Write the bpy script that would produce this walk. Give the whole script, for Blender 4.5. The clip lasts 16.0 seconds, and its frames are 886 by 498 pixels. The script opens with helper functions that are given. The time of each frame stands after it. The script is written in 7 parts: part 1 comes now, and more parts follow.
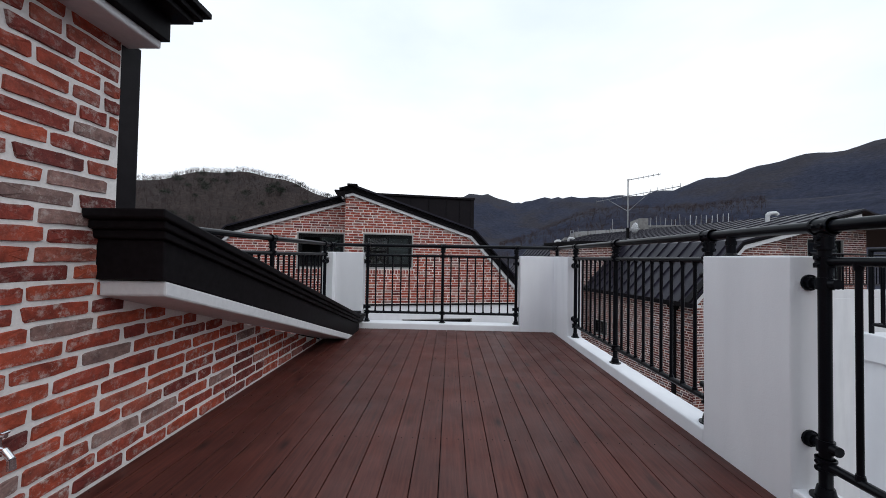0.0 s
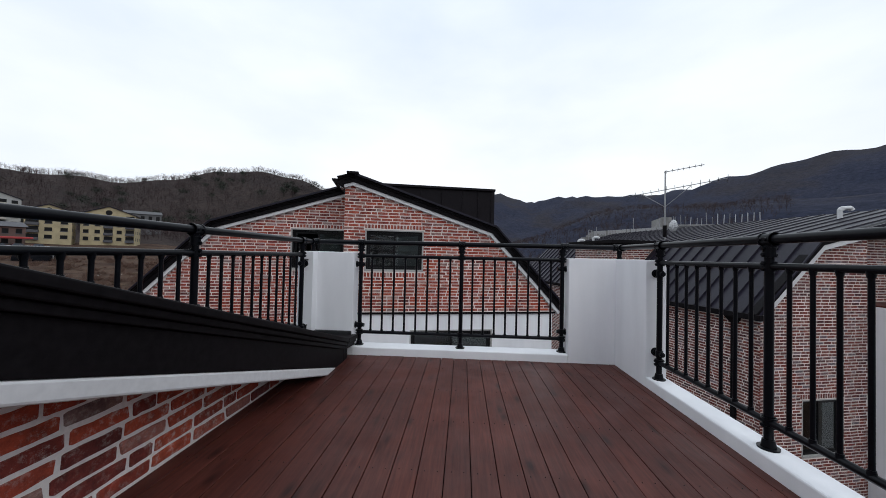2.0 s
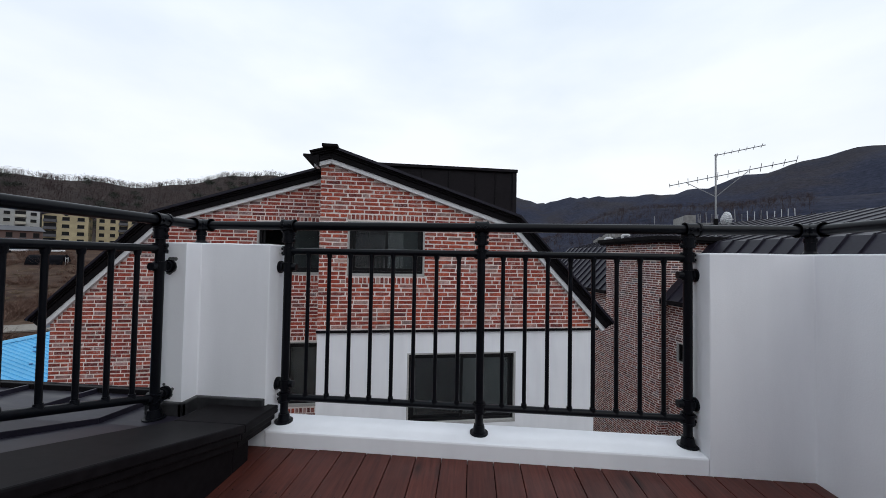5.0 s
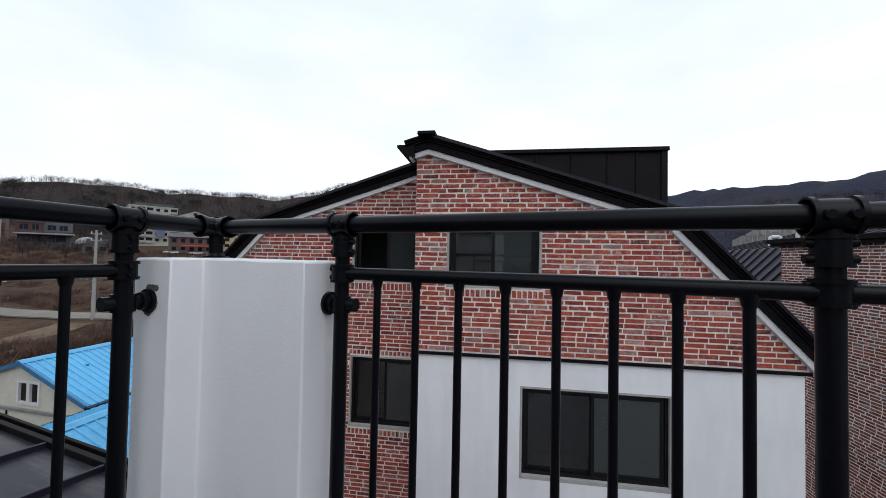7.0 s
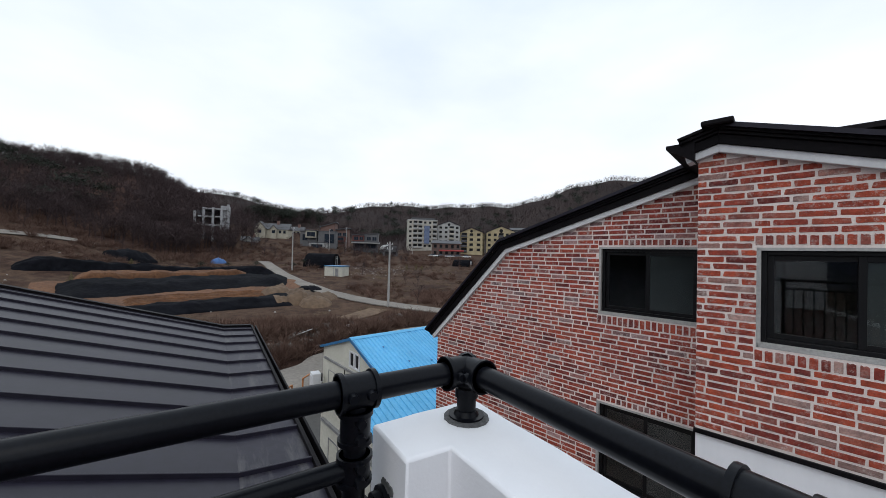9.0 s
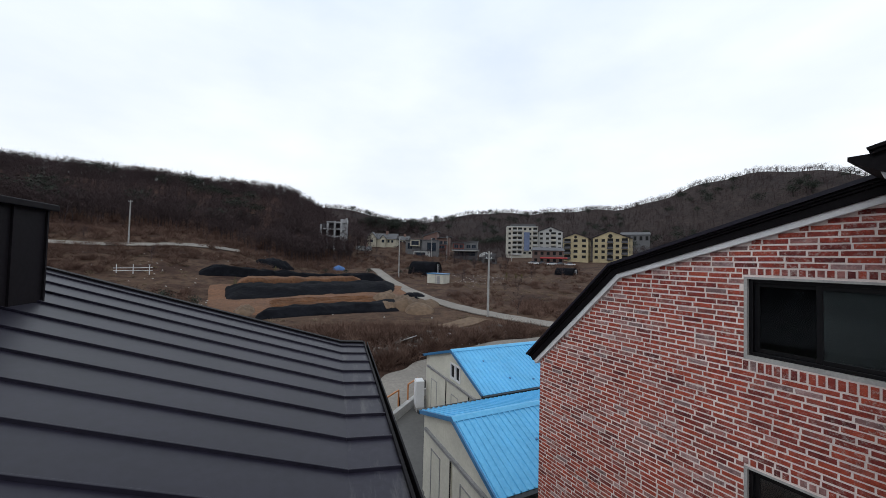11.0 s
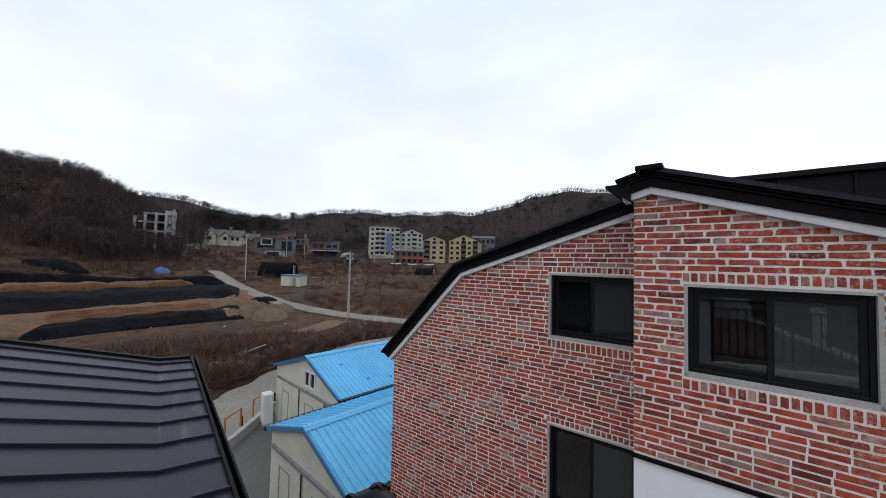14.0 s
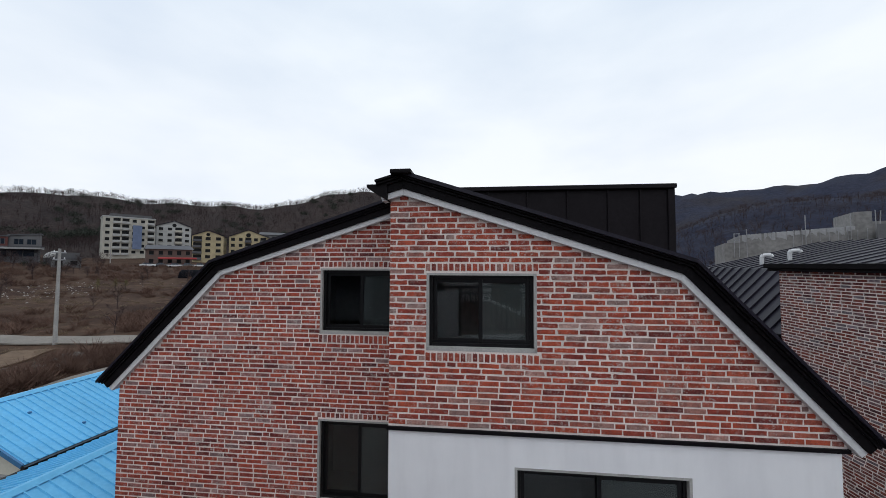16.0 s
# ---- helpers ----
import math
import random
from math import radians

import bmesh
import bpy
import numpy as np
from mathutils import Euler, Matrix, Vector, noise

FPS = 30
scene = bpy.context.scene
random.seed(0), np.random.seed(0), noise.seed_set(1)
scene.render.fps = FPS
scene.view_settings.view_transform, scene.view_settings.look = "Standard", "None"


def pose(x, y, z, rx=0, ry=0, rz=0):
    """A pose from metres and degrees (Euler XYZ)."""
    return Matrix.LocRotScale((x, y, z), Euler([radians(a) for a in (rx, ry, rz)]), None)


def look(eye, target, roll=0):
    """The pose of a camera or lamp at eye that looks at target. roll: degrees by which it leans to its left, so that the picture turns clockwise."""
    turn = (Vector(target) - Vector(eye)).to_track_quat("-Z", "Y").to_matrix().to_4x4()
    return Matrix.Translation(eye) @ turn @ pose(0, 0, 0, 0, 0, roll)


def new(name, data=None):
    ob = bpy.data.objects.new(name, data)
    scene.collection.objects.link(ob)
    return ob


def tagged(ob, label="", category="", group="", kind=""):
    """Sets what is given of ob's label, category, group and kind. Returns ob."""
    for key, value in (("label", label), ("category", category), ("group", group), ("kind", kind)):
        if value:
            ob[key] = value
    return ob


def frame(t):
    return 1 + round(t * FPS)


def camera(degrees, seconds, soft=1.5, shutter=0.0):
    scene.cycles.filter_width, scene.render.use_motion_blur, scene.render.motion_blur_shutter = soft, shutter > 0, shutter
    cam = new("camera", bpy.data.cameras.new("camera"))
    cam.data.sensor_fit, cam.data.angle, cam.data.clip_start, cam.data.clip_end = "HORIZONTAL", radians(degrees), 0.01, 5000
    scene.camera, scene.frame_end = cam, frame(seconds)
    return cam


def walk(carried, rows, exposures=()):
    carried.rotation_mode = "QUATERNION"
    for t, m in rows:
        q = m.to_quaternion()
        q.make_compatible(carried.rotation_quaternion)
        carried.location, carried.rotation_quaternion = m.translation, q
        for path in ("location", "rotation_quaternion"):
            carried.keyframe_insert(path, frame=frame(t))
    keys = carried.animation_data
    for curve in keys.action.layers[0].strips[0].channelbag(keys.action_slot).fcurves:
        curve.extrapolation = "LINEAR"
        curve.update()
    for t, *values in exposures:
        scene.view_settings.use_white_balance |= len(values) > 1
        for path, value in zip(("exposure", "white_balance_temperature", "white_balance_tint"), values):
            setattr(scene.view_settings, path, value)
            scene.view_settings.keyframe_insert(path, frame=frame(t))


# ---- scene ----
cam = camera(103.4, 16.0, soft=0.75)
PATH = [
    (0, (-0.163, -0.009, 1.185), (-0.207, 1.99, 1.23), 1.0),
    (0.5, (-0.192, 0.397, 1.193), (-0.251, 2.396, 1.241), 1.1),
    (1, (-0.216, 0.757, 1.179), (-0.26, 2.756, 1.227), 1.3),
    (1.5, (-0.228, 1.137, 1.2), (-0.302, 3.135, 1.244), 1.1),
    (2, (-0.277, 1.508, 1.212), (-0.391, 3.504, 1.253), 1.3),
    (2.5, (-0.28, 1.84, 1.195), (-0.386, 3.837, 1.232), 1.2),
    (3, (-0.245, 2.227, 1.2), (-0.378, 4.222, 1.245), 1.0),
    (3.5, (-0.271, 2.577, 1.203), (-0.396, 4.573, 1.25), 1.1),
    (6, (-0.505, 4.309, 1.148), (-0.857, 6.277, 1.207), 0.6),
    (6.3, (-0.597, 4.49, 1.185), (-1.057, 6.436, 1.241), 0.8),
    (6.5, (-0.641, 4.587, 1.196), (-1.169, 6.515, 1.253), 0.8),
    (7, (-0.801, 4.826, 1.254), (-1.508, 6.696, 1.305), 1.1),
    (7.5, (-0.998, 4.979, 1.318), (-2.005, 6.706, 1.372), 1.4),
    (8, (-1.189, 5.095, 1.426), (-2.469, 6.631, 1.462), 1.6),
    (8.5, (-1.335, 5.206, 1.537), (-2.82, 6.545, 1.572), 1.6),
    (9, (-1.409, 5.25, 1.664), (-3.086, 6.339, 1.7), 1.5),
    (9.5, (-1.494, 5.24, 1.776), (-3.288, 6.124, 1.825), 1.6),
    (10, (-1.493, 5.274, 1.882), (-3.334, 6.054, 1.942), 1.5),
    (12.5, (-1.406, 5.225, 2.057), (-3.368, 5.611, 2.102), 1.6),
    (13, (-1.351, 5.189, 2.076), (-3.245, 5.83, 2.135), 0.8),
    (13.5, (-1.375, 5.295, 2.067), (-3.126, 6.26, 2.128), 0.9),
    (14, (-1.321, 5.35, 1.994), (-2.874, 6.608, 2.077), 1.4),
    (14.5, (-1.245, 5.441, 1.979), (-2.559, 6.946, 2.068), 1.1),
    (15, (-1.146, 5.493, 1.988), (-2.21, 7.184, 2.071), 0.7),
    (15.5, (-1.041, 5.55, 1.98), (-1.891, 7.358, 2.059), 0.4),
    (16, (-0.969, 5.574, 1.943), (-1.607, 7.467, 2.032), 0.2),
]
walk(cam, [(t, look(eye, target, roll)) for t, eye, target, roll in PATH],
     exposures=[(0.0, 0.10), (1.5, 0.02), (3.5, -0.06), (6.0, 0.0), (7.0, 0.06), (8.0, 0.10), (9.0, 0.04), (13.0, 0.0), (14.5, -0.03), (16.0, -0.10)])

# ---- world and light: a bright overcast afternoon ----
world = bpy.data.worlds.new("overcast_sky")
scene.world = world
world.use_nodes = True
wt = world.node_tree
wbg = wt.nodes["Background"]
wbg.inputs["Strength"].default_value = 0.1
wsky = wt.nodes.new("ShaderNodeTexSky")
wsky.sky_type = "NISHITA"
wsky.sun_disc = False
wsky.sun_elevation, wsky.sun_rotation = radians(48), radians(137)
wsky.dust_density, wsky.air_density = 3.0, 1.0
wco = wt.nodes.new("ShaderNodeTexCoord")
wmap = wt.nodes.new("ShaderNodeMapping")
wmap.inputs["Scale"].default_value = (1.0, 1.0, 2.6)
wno = wt.nodes.new("ShaderNodeTexNoise")
wno.inputs["Scale"].default_value, wno.inputs["Detail"].default_value = 1.7, 6
wramp = wt.nodes.new("ShaderNodeValToRGB")
wramp.color_ramp.elements[0].position, wramp.color_ramp.elements[0].color = 0.33, (9.0, 9.7, 10.8, 1)
wramp.color_ramp.elements[1].position, wramp.color_ramp.elements[1].color = 0.66, (11.3, 11.6, 12.0, 1)
wmix = wt.nodes.new("ShaderNodeMixRGB")
wmix.inputs[0].default_value = 0.9
wt.links.new(wco.outputs["Generated"], wmap.inputs["Vector"])
wt.links.new(wmap.outputs["Vector"], wno.inputs["Vector"])
wt.links.new(wno.outputs["Fac"], wramp.inputs["Fac"])
wt.links.new(wsky.outputs["Color"], wmix.inputs[1])
wsep = wt.nodes.new("ShaderNodeSeparateXYZ")
wt.links.new(wco.outputs["Generated"], wsep.inputs[0])
whigh = wt.nodes.new("ShaderNodeMapRange")
whigh.inputs["From Min"].default_value, whigh.inputs["From Max"].default_value = 0.08, 0.75
wt.links.new(wsep.outputs["Z"], whigh.inputs["Value"])
wthin = wt.nodes.new("ShaderNodeMixRGB")  # thinner cloud, bluer, overhead
wthin.blend_type = "MULTIPLY"
wthin.inputs[2].default_value = (0.90, 0.96, 1.0, 1)
wt.links.new(whigh.outputs["Result"], wthin.inputs[0])
wt.links.new(wramp.outputs["Color"], wthin.inputs[1])
wt.links.new(wthin.outputs["Color"], wmix.inputs[2])
wt.links.new(wmix.outputs["Color"], wbg.inputs["Color"])

sun_data = bpy.data.lights.new("sun", "SUN")
sun_data.energy, sun_data.angle, sun_data.color = 0.35, radians(40), (1.0, 0.98, 0.95)
sun = new("sun", sun_data)
sun.matrix_world = look((0, 0, 0), (-0.45, 0.48, -0.75))
scene.view_settings.exposure = 0.0


# ---- materials ----
def principled(name, rough=0.6, metal=0.0):
    m = bpy.data.materials.new(name)
    m.use_nodes = True
    nt = m.node_tree
    b = nt.nodes["Principled BSDF"]
    b.inputs["Roughness"].default_value, b.inputs["Metallic"].default_value = rough, metal
    return m, nt, b


def node(nt, kind, **values):
    n = nt.nodes.new(kind)
    for k, v in values.items():
        n.inputs[k].default_value = v
    return n


def ramp(nt, fac, stops):
    r = nt.nodes.new("ShaderNodeValToRGB")
    els = r.color_ramp.elements
    while len(els) < len(stops):
        els.new(0.5)
    for el, (p, c) in zip(els, stops):
        el.position, el.color = p, (*c, 1)
    nt.links.new(fac, r.inputs["Fac"])
    return r.outputs["Color"]


def blend(nt, fac, a, b, kind="MIX"):
    mx = nt.nodes.new("ShaderNodeMixRGB")
    mx.blend_type = kind
    for socket, v in zip(mx.inputs, (fac, a, b)):
        if isinstance(v, (int, float)):
            socket.default_value = v
        elif isinstance(v, tuple):
            socket.default_value = (*v, 1)
        else:
            nt.links.new(v, socket)
    return mx.outputs["Color"]


def noise_at(nt, scale, detail=4, vec=None, rough=0.55):
    n = node(nt, "ShaderNodeTexNoise", Scale=scale, Detail=detail, Roughness=rough)
    if vec is None:
        g = nt.nodes.new("ShaderNodeNewGeometry")
        vec = g.outputs["Position"]
    nt.links.new(vec, n.inputs["Vector"])
    return n.outputs["Fac"]


def bump(nt, b, height, strength=0.3, distance=0.01):
    bp = node(nt, "ShaderNodeBump", Strength=strength, Distance=distance)
    nt.links.new(height, bp.inputs["Height"])
    nt.links.new(bp.outputs["Normal"], b.inputs["Normal"])


def surface(name, c0, c1, fine=40, coarse=1.2, rough=0.6, metal=0.0, bumps=0.2, dist=0.004, dark=0.8, spec=0.5):
    """Two scales of variation: fine grain between c0 and c1, coarse stains."""
    m, nt, b = principled(name, rough, metal)
    b.inputs["Specular IOR Level"].default_value = spec
    col = ramp(nt, noise_at(nt, fine, 6), [(0.3, c0), (0.7, c1)])
    stain = ramp(nt, noise_at(nt, coarse, 5), [(0.35, (dark, dark, dark)), (0.65, (1, 1, 1))])
    nt.links.new(blend(nt, 1.0, col, stain, "MULTIPLY"), b.inputs["Base Color"])
    bump(nt, b, noise_at(nt, fine, 4), bumps, dist)
    return m


def brick_material(name, single, lime_cover=0.12, lime_amount=0.85, kiln=(1.02, 0.82, 0.82)):
    m, nt, b = principled(name, 0.85)
    if single:
        src = nt.nodes.new("ShaderNodeObjectInfo").outputs["Random"]
    else:
        src = nt.nodes.new("ShaderNodeNewGeometry").outputs["Random Per Island"]
    tone = ramp(nt, src, [(0.0, (0.13, 0.030, 0.027)), (0.14, (0.25, 0.050, 0.034)), (0.34, (0.37, 0.080, 0.042)), (0.54, (0.44, 0.104, 0.050)),
                          (0.70, (0.31, 0.066, 0.042)), (0.80, (0.38, 0.125, 0.080)), (0.87, (0.28, 0.11, 0.088)), (0.92, (0.44, 0.29, 0.25)), (0.96, (0.22, 0.18, 0.17)), (1.0, (0.52, 0.42, 0.38))])
    tone = blend(nt, 1.0, tone, kiln, "MULTIPLY")
    grain = ramp(nt, noise_at(nt, 42, 9, rough=0.75), [(0.3, (0.60, 0.58, 0.58)), (0.7, (1.22, 1.18, 1.14))])
    mottle = ramp(nt, noise_at(nt, 9, 6, rough=0.65), [(0.3, (0.52, 0.48, 0.48)), (0.6, (1.14, 1.10, 1.06))])
    col = blend(nt, 1.0, blend(nt, 1.0, tone, grain, "MULTIPLY"), mottle, "MULTIPLY")
    lime = ramp(nt, noise_at(nt, 20, 9, rough=0.8), [(0.51, (0, 0, 0)), (0.64, (1, 1, 1))])
    zone = ramp(nt, noise_at(nt, 2.3, 4), [(0.40, (lime_cover,) * 3), (0.68, (1, 1, 1))])
    amount = nt.nodes.new("ShaderNodeMath")
    amount.operation = "MULTIPLY"
    nt.links.new(lime, amount.inputs[0])
    nt.links.new(zone, amount.inputs[1])
    half = nt.nodes.new("ShaderNodeMath")
    half.operation = "MULTIPLY"
    nt.links.new(amount.outputs[0], half.inputs[0])
    half.inputs[1].default_value = lime_amount
    nt.links.new(blend(nt, half.outputs[0], col, (0.58, 0.52, 0.48)), b.inputs["Base Color"])
    bump(nt, b, noise_at(nt, 60, 8, rough=0.7), 0.6, 0.006)
    return m


def wood_material():
    m, nt, b = principled("stained_deck_wood", 0.5)
    b.inputs["Specular IOR Level"].default_value = 0.3
    g = nt.nodes.new("ShaderNodeNewGeometry")
    o = nt.nodes.new("ShaderNodeObjectInfo")
    shift = node(nt, "ShaderNodeVectorMath")
    shift.operation = "MULTIPLY_ADD"
    nt.links.new(o.outputs["Random"], shift.inputs[0])
    shift.inputs[1].default_value = (13, 29, 7)
    nt.links.new(g.outputs["Position"], shift.inputs[2])
    mp = node(nt, "ShaderNodeMapping", Scale=(1.0, 0.06, 1.0))
    nt.links.new(shift.outputs[0], mp.inputs["Vector"])
    grain = noise_at(nt, 55, 6, mp.outputs["Vector"], 0.65)
    col = ramp(nt, grain, [(0.25, (0.044, 0.0112, 0.0084)), (0.5, (0.084, 0.0228, 0.0162)), (0.8, (0.128, 0.038, 0.0262))])
    knots = nt.nodes.new("ShaderNodeTexVoronoi")
    mp2 = node(nt, "ShaderNodeMapping", Scale=(6.7, 2.3, 1.0))
    nt.links.new(shift.outputs[0], mp2.inputs["Vector"])
    nt.links.new(mp2.outputs["Vector"], knots.inputs["Vector"])
    knots.inputs["Scale"].default_value = 1.0
    kn = ramp(nt, knots.outputs["Distance"], [(0.05, (0.25, 0.21, 0.21)), (0.13, (0.6, 0.56, 0.55)), (0.26, (1, 1, 1))])
    col = blend(nt, 1.0, col, kn, "MULTIPLY")
    tint = ramp(nt, o.outputs["Random"], [(0, (0.86, 0.86, 0.88)), (1, (1.12, 1.05, 1.02))])
    col = blend(nt, 1.0, col, tint, "MULTIPLY")
    wear = ramp(nt, noise_at(nt, 1.6, 6), [(0.3, (0.72, 0.72, 0.75)), (0.7, (1.15, 1.12, 1.1))])
    nt.links.new(blend(nt, 1.0, col, wear, "MULTIPLY"), b.inputs["Base Color"])
    rr = ramp(nt, noise_at(nt, 3.0, 5), [(0.3, (0.42, 0.42, 0.42)), (0.7, (0.62, 0.62, 0.62))])
    nt.links.new(rr, b.inputs["Roughness"])
    bump(nt, b, grain, 0.25, 0.003)
    return m


def stucco_material():
    m, nt, b = principled("white_render", 0.75)
    mp = node(nt, "ShaderNodeMapping", Scale=(1.0, 1.0, 0.18))
    g = nt.nodes.new("ShaderNodeNewGeometry")
    nt.links.new(g.outputs["Position"], mp.inputs["Vector"])
    streak = ramp(nt, noise_at(nt, 4.0, 6, mp.outputs["Vector"]), [(0.3, (0.81, 0.81, 0.83)), (0.6, (0.87, 0.87, 0.89))])
    patch = ramp(nt, noise_at(nt, 1.4, 5), [(0.3, (0.94, 0.94, 0.95)), (0.7, (1, 1, 1))])
    nt.links.new(blend(nt, 1.0, streak, patch, "MULTIPLY"), b.inputs["Base Color"])
    h = blend(nt, 0.35, noise_at(nt, 9, 4), noise_at(nt, 120, 3))
    bump(nt, b, h, 0.25, 0.008)
    return m


def glass_material():
    m, nt, b = principled("window_glass", 0.02)
    b.inputs["Base Color"].default_value = (0.75, 0.83, 0.82, 1)
    b.inputs["Transmission Weight"].default_value = 1.0
    b.inputs["IOR"].default_value = 1.45
    return m


def ground_material(name, stops, fine, coarse, tint):
    m, nt, b = principled(name, 0.95)
    b.inputs["Specular IOR Level"].default_value = 0.1
    n1 = noise_at(nt, coarse, 8, rough=0.65)
    n2 = noise_at(nt, fine, 8, rough=0.7)
    col = ramp(nt, n1, stops)
    g = ramp(nt, n2, [(0.3, (0.45, 0.45, 0.45)), (0.7, (1.35, 1.3, 1.2))])
    nt.links.new(blend(nt, 1.0, col, g, "MULTIPLY"), b.inputs["Base Color"])
    bump(nt, b, n2, 0.8, tint)
    return m


BRICK = brick_material("old_brick_single", True)
BRICK_JOINED = brick_material("old_brick_joined", False)
BRICK_LIMED = brick_material("lime_washed_brick", False, 0.18, 0.90, (0.95, 0.73, 0.80))
MORTAR = surface("lime_mortar", (0.77, 0.665, 0.62), (0.89, 0.80, 0.755), 60, 2.0, 0.9, bumps=0.5)
BRICK_DUSKY = brick_material("dusky_brick", False, 0.16, 0.85, (0.52, 0.50, 0.66))
MORTAR_WHITE = surface("fresh_white_mortar", (0.79, 0.75, 0.725), (0.90, 0.865, 0.84), 60, 2.0, 0.9, bumps=0.5, dark=0.9)
WOOD = wood_material()
WHITE = stucco_material()
WHITE_TRIM = surface("white_painted_board", (0.66, 0.66, 0.67), (0.74, 0.74, 0.75), 30, 1.5, 0.55, bumps=0.05, dark=0.88)
RAIL = surface("black_coated_pipe", (0.003, 0.0034, 0.005), (0.006, 0.0068, 0.010), 160, 5, 0.30, 0.0, 0.12, 0.001, 0.85, 0.14)
ROOF = surface("dark_grey_roof_sheet", (0.0135, 0.0118, 0.0200), (0.0205, 0.0178, 0.0300), 14, 1.1, 0.42, 0.0, 0.06, 0.003, 0.75, 0.25)


def worn_roof_material():
    """Roof sheet with chalky scuffs where it was trodden and bent."""
    m, nt, b = principled("scuffed_roof_sheet", 0.45)
    b.inputs["Specular IOR Level"].default_value = 0.25
    mp = node(nt, "ShaderNodeMapping", Scale=(0.35, 2.2, 1.0))
    g = nt.nodes.new("ShaderNodeNewGeometry")
    nt.links.new(g.outputs["Position"], mp.inputs["Vector"])
    base = ramp(nt, noise_at(nt, 14, 6), [(0.3, (0.0135, 0.0118, 0.0200)), (0.7, (0.0215, 0.0188, 0.0310))])
    scuff = ramp(nt, noise_at(nt, 3.4, 8, mp.outputs["Vector"], 0.7), [(0.52, (0, 0, 0)), (0.76, (1, 1, 1))])
    k = nt.nodes.new("ShaderNodeMath")
    k.operation = "MULTIPLY"
    nt.links.new(scuff, k.inputs[0])
    k.inputs[1].default_value = 0.75
    nt.links.new(blend(nt, k.outputs[0], base, (0.12, 0.115, 0.11)), b.inputs["Base Color"])
    bump(nt, b, noise_at(nt, 6, 4), 0.15, 0.01)
    return m


ROOF_WORN = worn_roof_material()
FASCIA = surface("black_painted_fascia", (0.0065, 0.0056, 0.0066), (0.0125, 0.0108, 0.0125), 25, 1.5, 0.5, 0.0, 0.08, 0.002, 0.8, 0.06)
CLAD = surface("charcoal_cladding", (0.0115, 0.0095, 0.0115), (0.0165, 0.0140, 0.0165), 18, 1.2, 0.5, 0.0, 0.05, 0.002, 0.85, 0.08)
FLASH = surface("lead_grey_flashing", (0.020, 0.020, 0.022), (0.05, 0.05, 0.053), 12, 3, 0.35, 0.0, 0.3, 0.01, 0.7)
FRAME = surface("black_window_frame", (0.005, 0.005, 0.006), (0.008, 0.008, 0.009), 80, 4, 0.35, 0.0, 0.04, 0.001, spec=0.25)
GLASS = glass_material()
SCREEN = surface("insect_screen", (0.045, 0.046, 0.05), (0.055, 0.056, 0.06), 400, 4, 0.7, bumps=0.1, dist=0.001)
# dark grey that puts the dimness of an unlit interior into the colour
ROOM = surface("unlit_room_shade", (0.10, 0.11, 0.11), (0.14, 0.14, 0.14), 6, 1, 0.9)
CONCRETE = surface("grey_sill_concrete", (0.36, 0.35, 0.34), (0.48, 0.47, 0.45), 45, 2.5, 0.85, bumps=0.3)
SMUDGE = surface("dark_sealant", (0.05, 0.05, 0.05), (0.16, 0.16, 0.16), 60, 12, 0.8, bumps=0.6)
CHROME = surface("chrome", (0.7, 0.7, 0.72), (0.8, 0.8, 0.82), 20, 3, 0.12, 1.0, 0.0)
BLUE = surface("blue_roof_sheet", (0.10, 0.42, 0.72), (0.14, 0.50, 0.80), 9, 0.7, 0.45, 0.0, 0.05, 0.002, 0.86)
CREAM = surface("cream_panel", (0.55, 0.53, 0.45), (0.64, 0.62, 0.54), 12, 0.9, 0.6, bumps=0.08, dark=0.85)
STEEL = surface("galvanised_steel", (0.32, 0.32, 0.33), (0.45, 0.45, 0.46), 30, 4, 0.45, 0.6, 0.1)
POLE = surface("concrete_pole", (0.34, 0.33, 0.32), (0.44, 0.43, 0.41), 14, 1.5, 0.85)
ORANGE = surface("orange_barrier_paint", (0.42, 0.16, 0.05), (0.50, 0.20, 0.07), 30, 4, 0.5)
ROAD = surface("worn_concrete_road", (0.19, 0.168, 0.145), (0.27, 0.242, 0.21), 5, 0.25, 0.92, bumps=0.4, dist=0.02, dark=0.78)
PLASTIC = surface("black_mulch_film", (0.0035, 0.004, 0.006), (0.011, 0.0115, 0.015), 1.4, 0.3, 0.8, bumps=0.8, dist=0.12, dark=0.6, spec=0.04)
SOIL = surface("sandy_soil", (0.098, 0.060, 0.034), (0.175, 0.112, 0.068), 1.6, 0.15, 0.95, bumps=0.8, dist=0.12, dark=0.7)
SOIL_RED = surface("turned_red_soil", (0.098, 0.039, 0.015), (0.195, 0.086, 0.036), 2.2, 0.2, 0.95, bumps=1.0, dist=0.15, dark=0.62)
STONE = surface("boulder", (0.060, 0.050, 0.043), (0.19, 0.160, 0.138), 3.0, 0.5, 0.95, bumps=0.8, dist=0.05, dark=0.6)
BARK = surface("bare_branches", (0.044, 0.032, 0.033), (0.096, 0.069, 0.069), 1.5, 0.05, 0.95, bumps=0, spec=0.1)
BRUSH = surface("dry_brush", (0.090, 0.050, 0.039), (0.190, 0.120, 0.092), 0.8, 0.06, 0.95, bumps=0, spec=0.15)
STRAW = surface("dead_grass", (0.16, 0.115, 0.075), (0.26, 0.20, 0.14), 0.8, 0.06, 0.95, bumps=0, spec=0.15)
PINE = surface("pine_needles", (0.013, 0.018, 0.013), (0.029, 0.037, 0.022), 1.0, 0.1, 0.9, bumps=0)
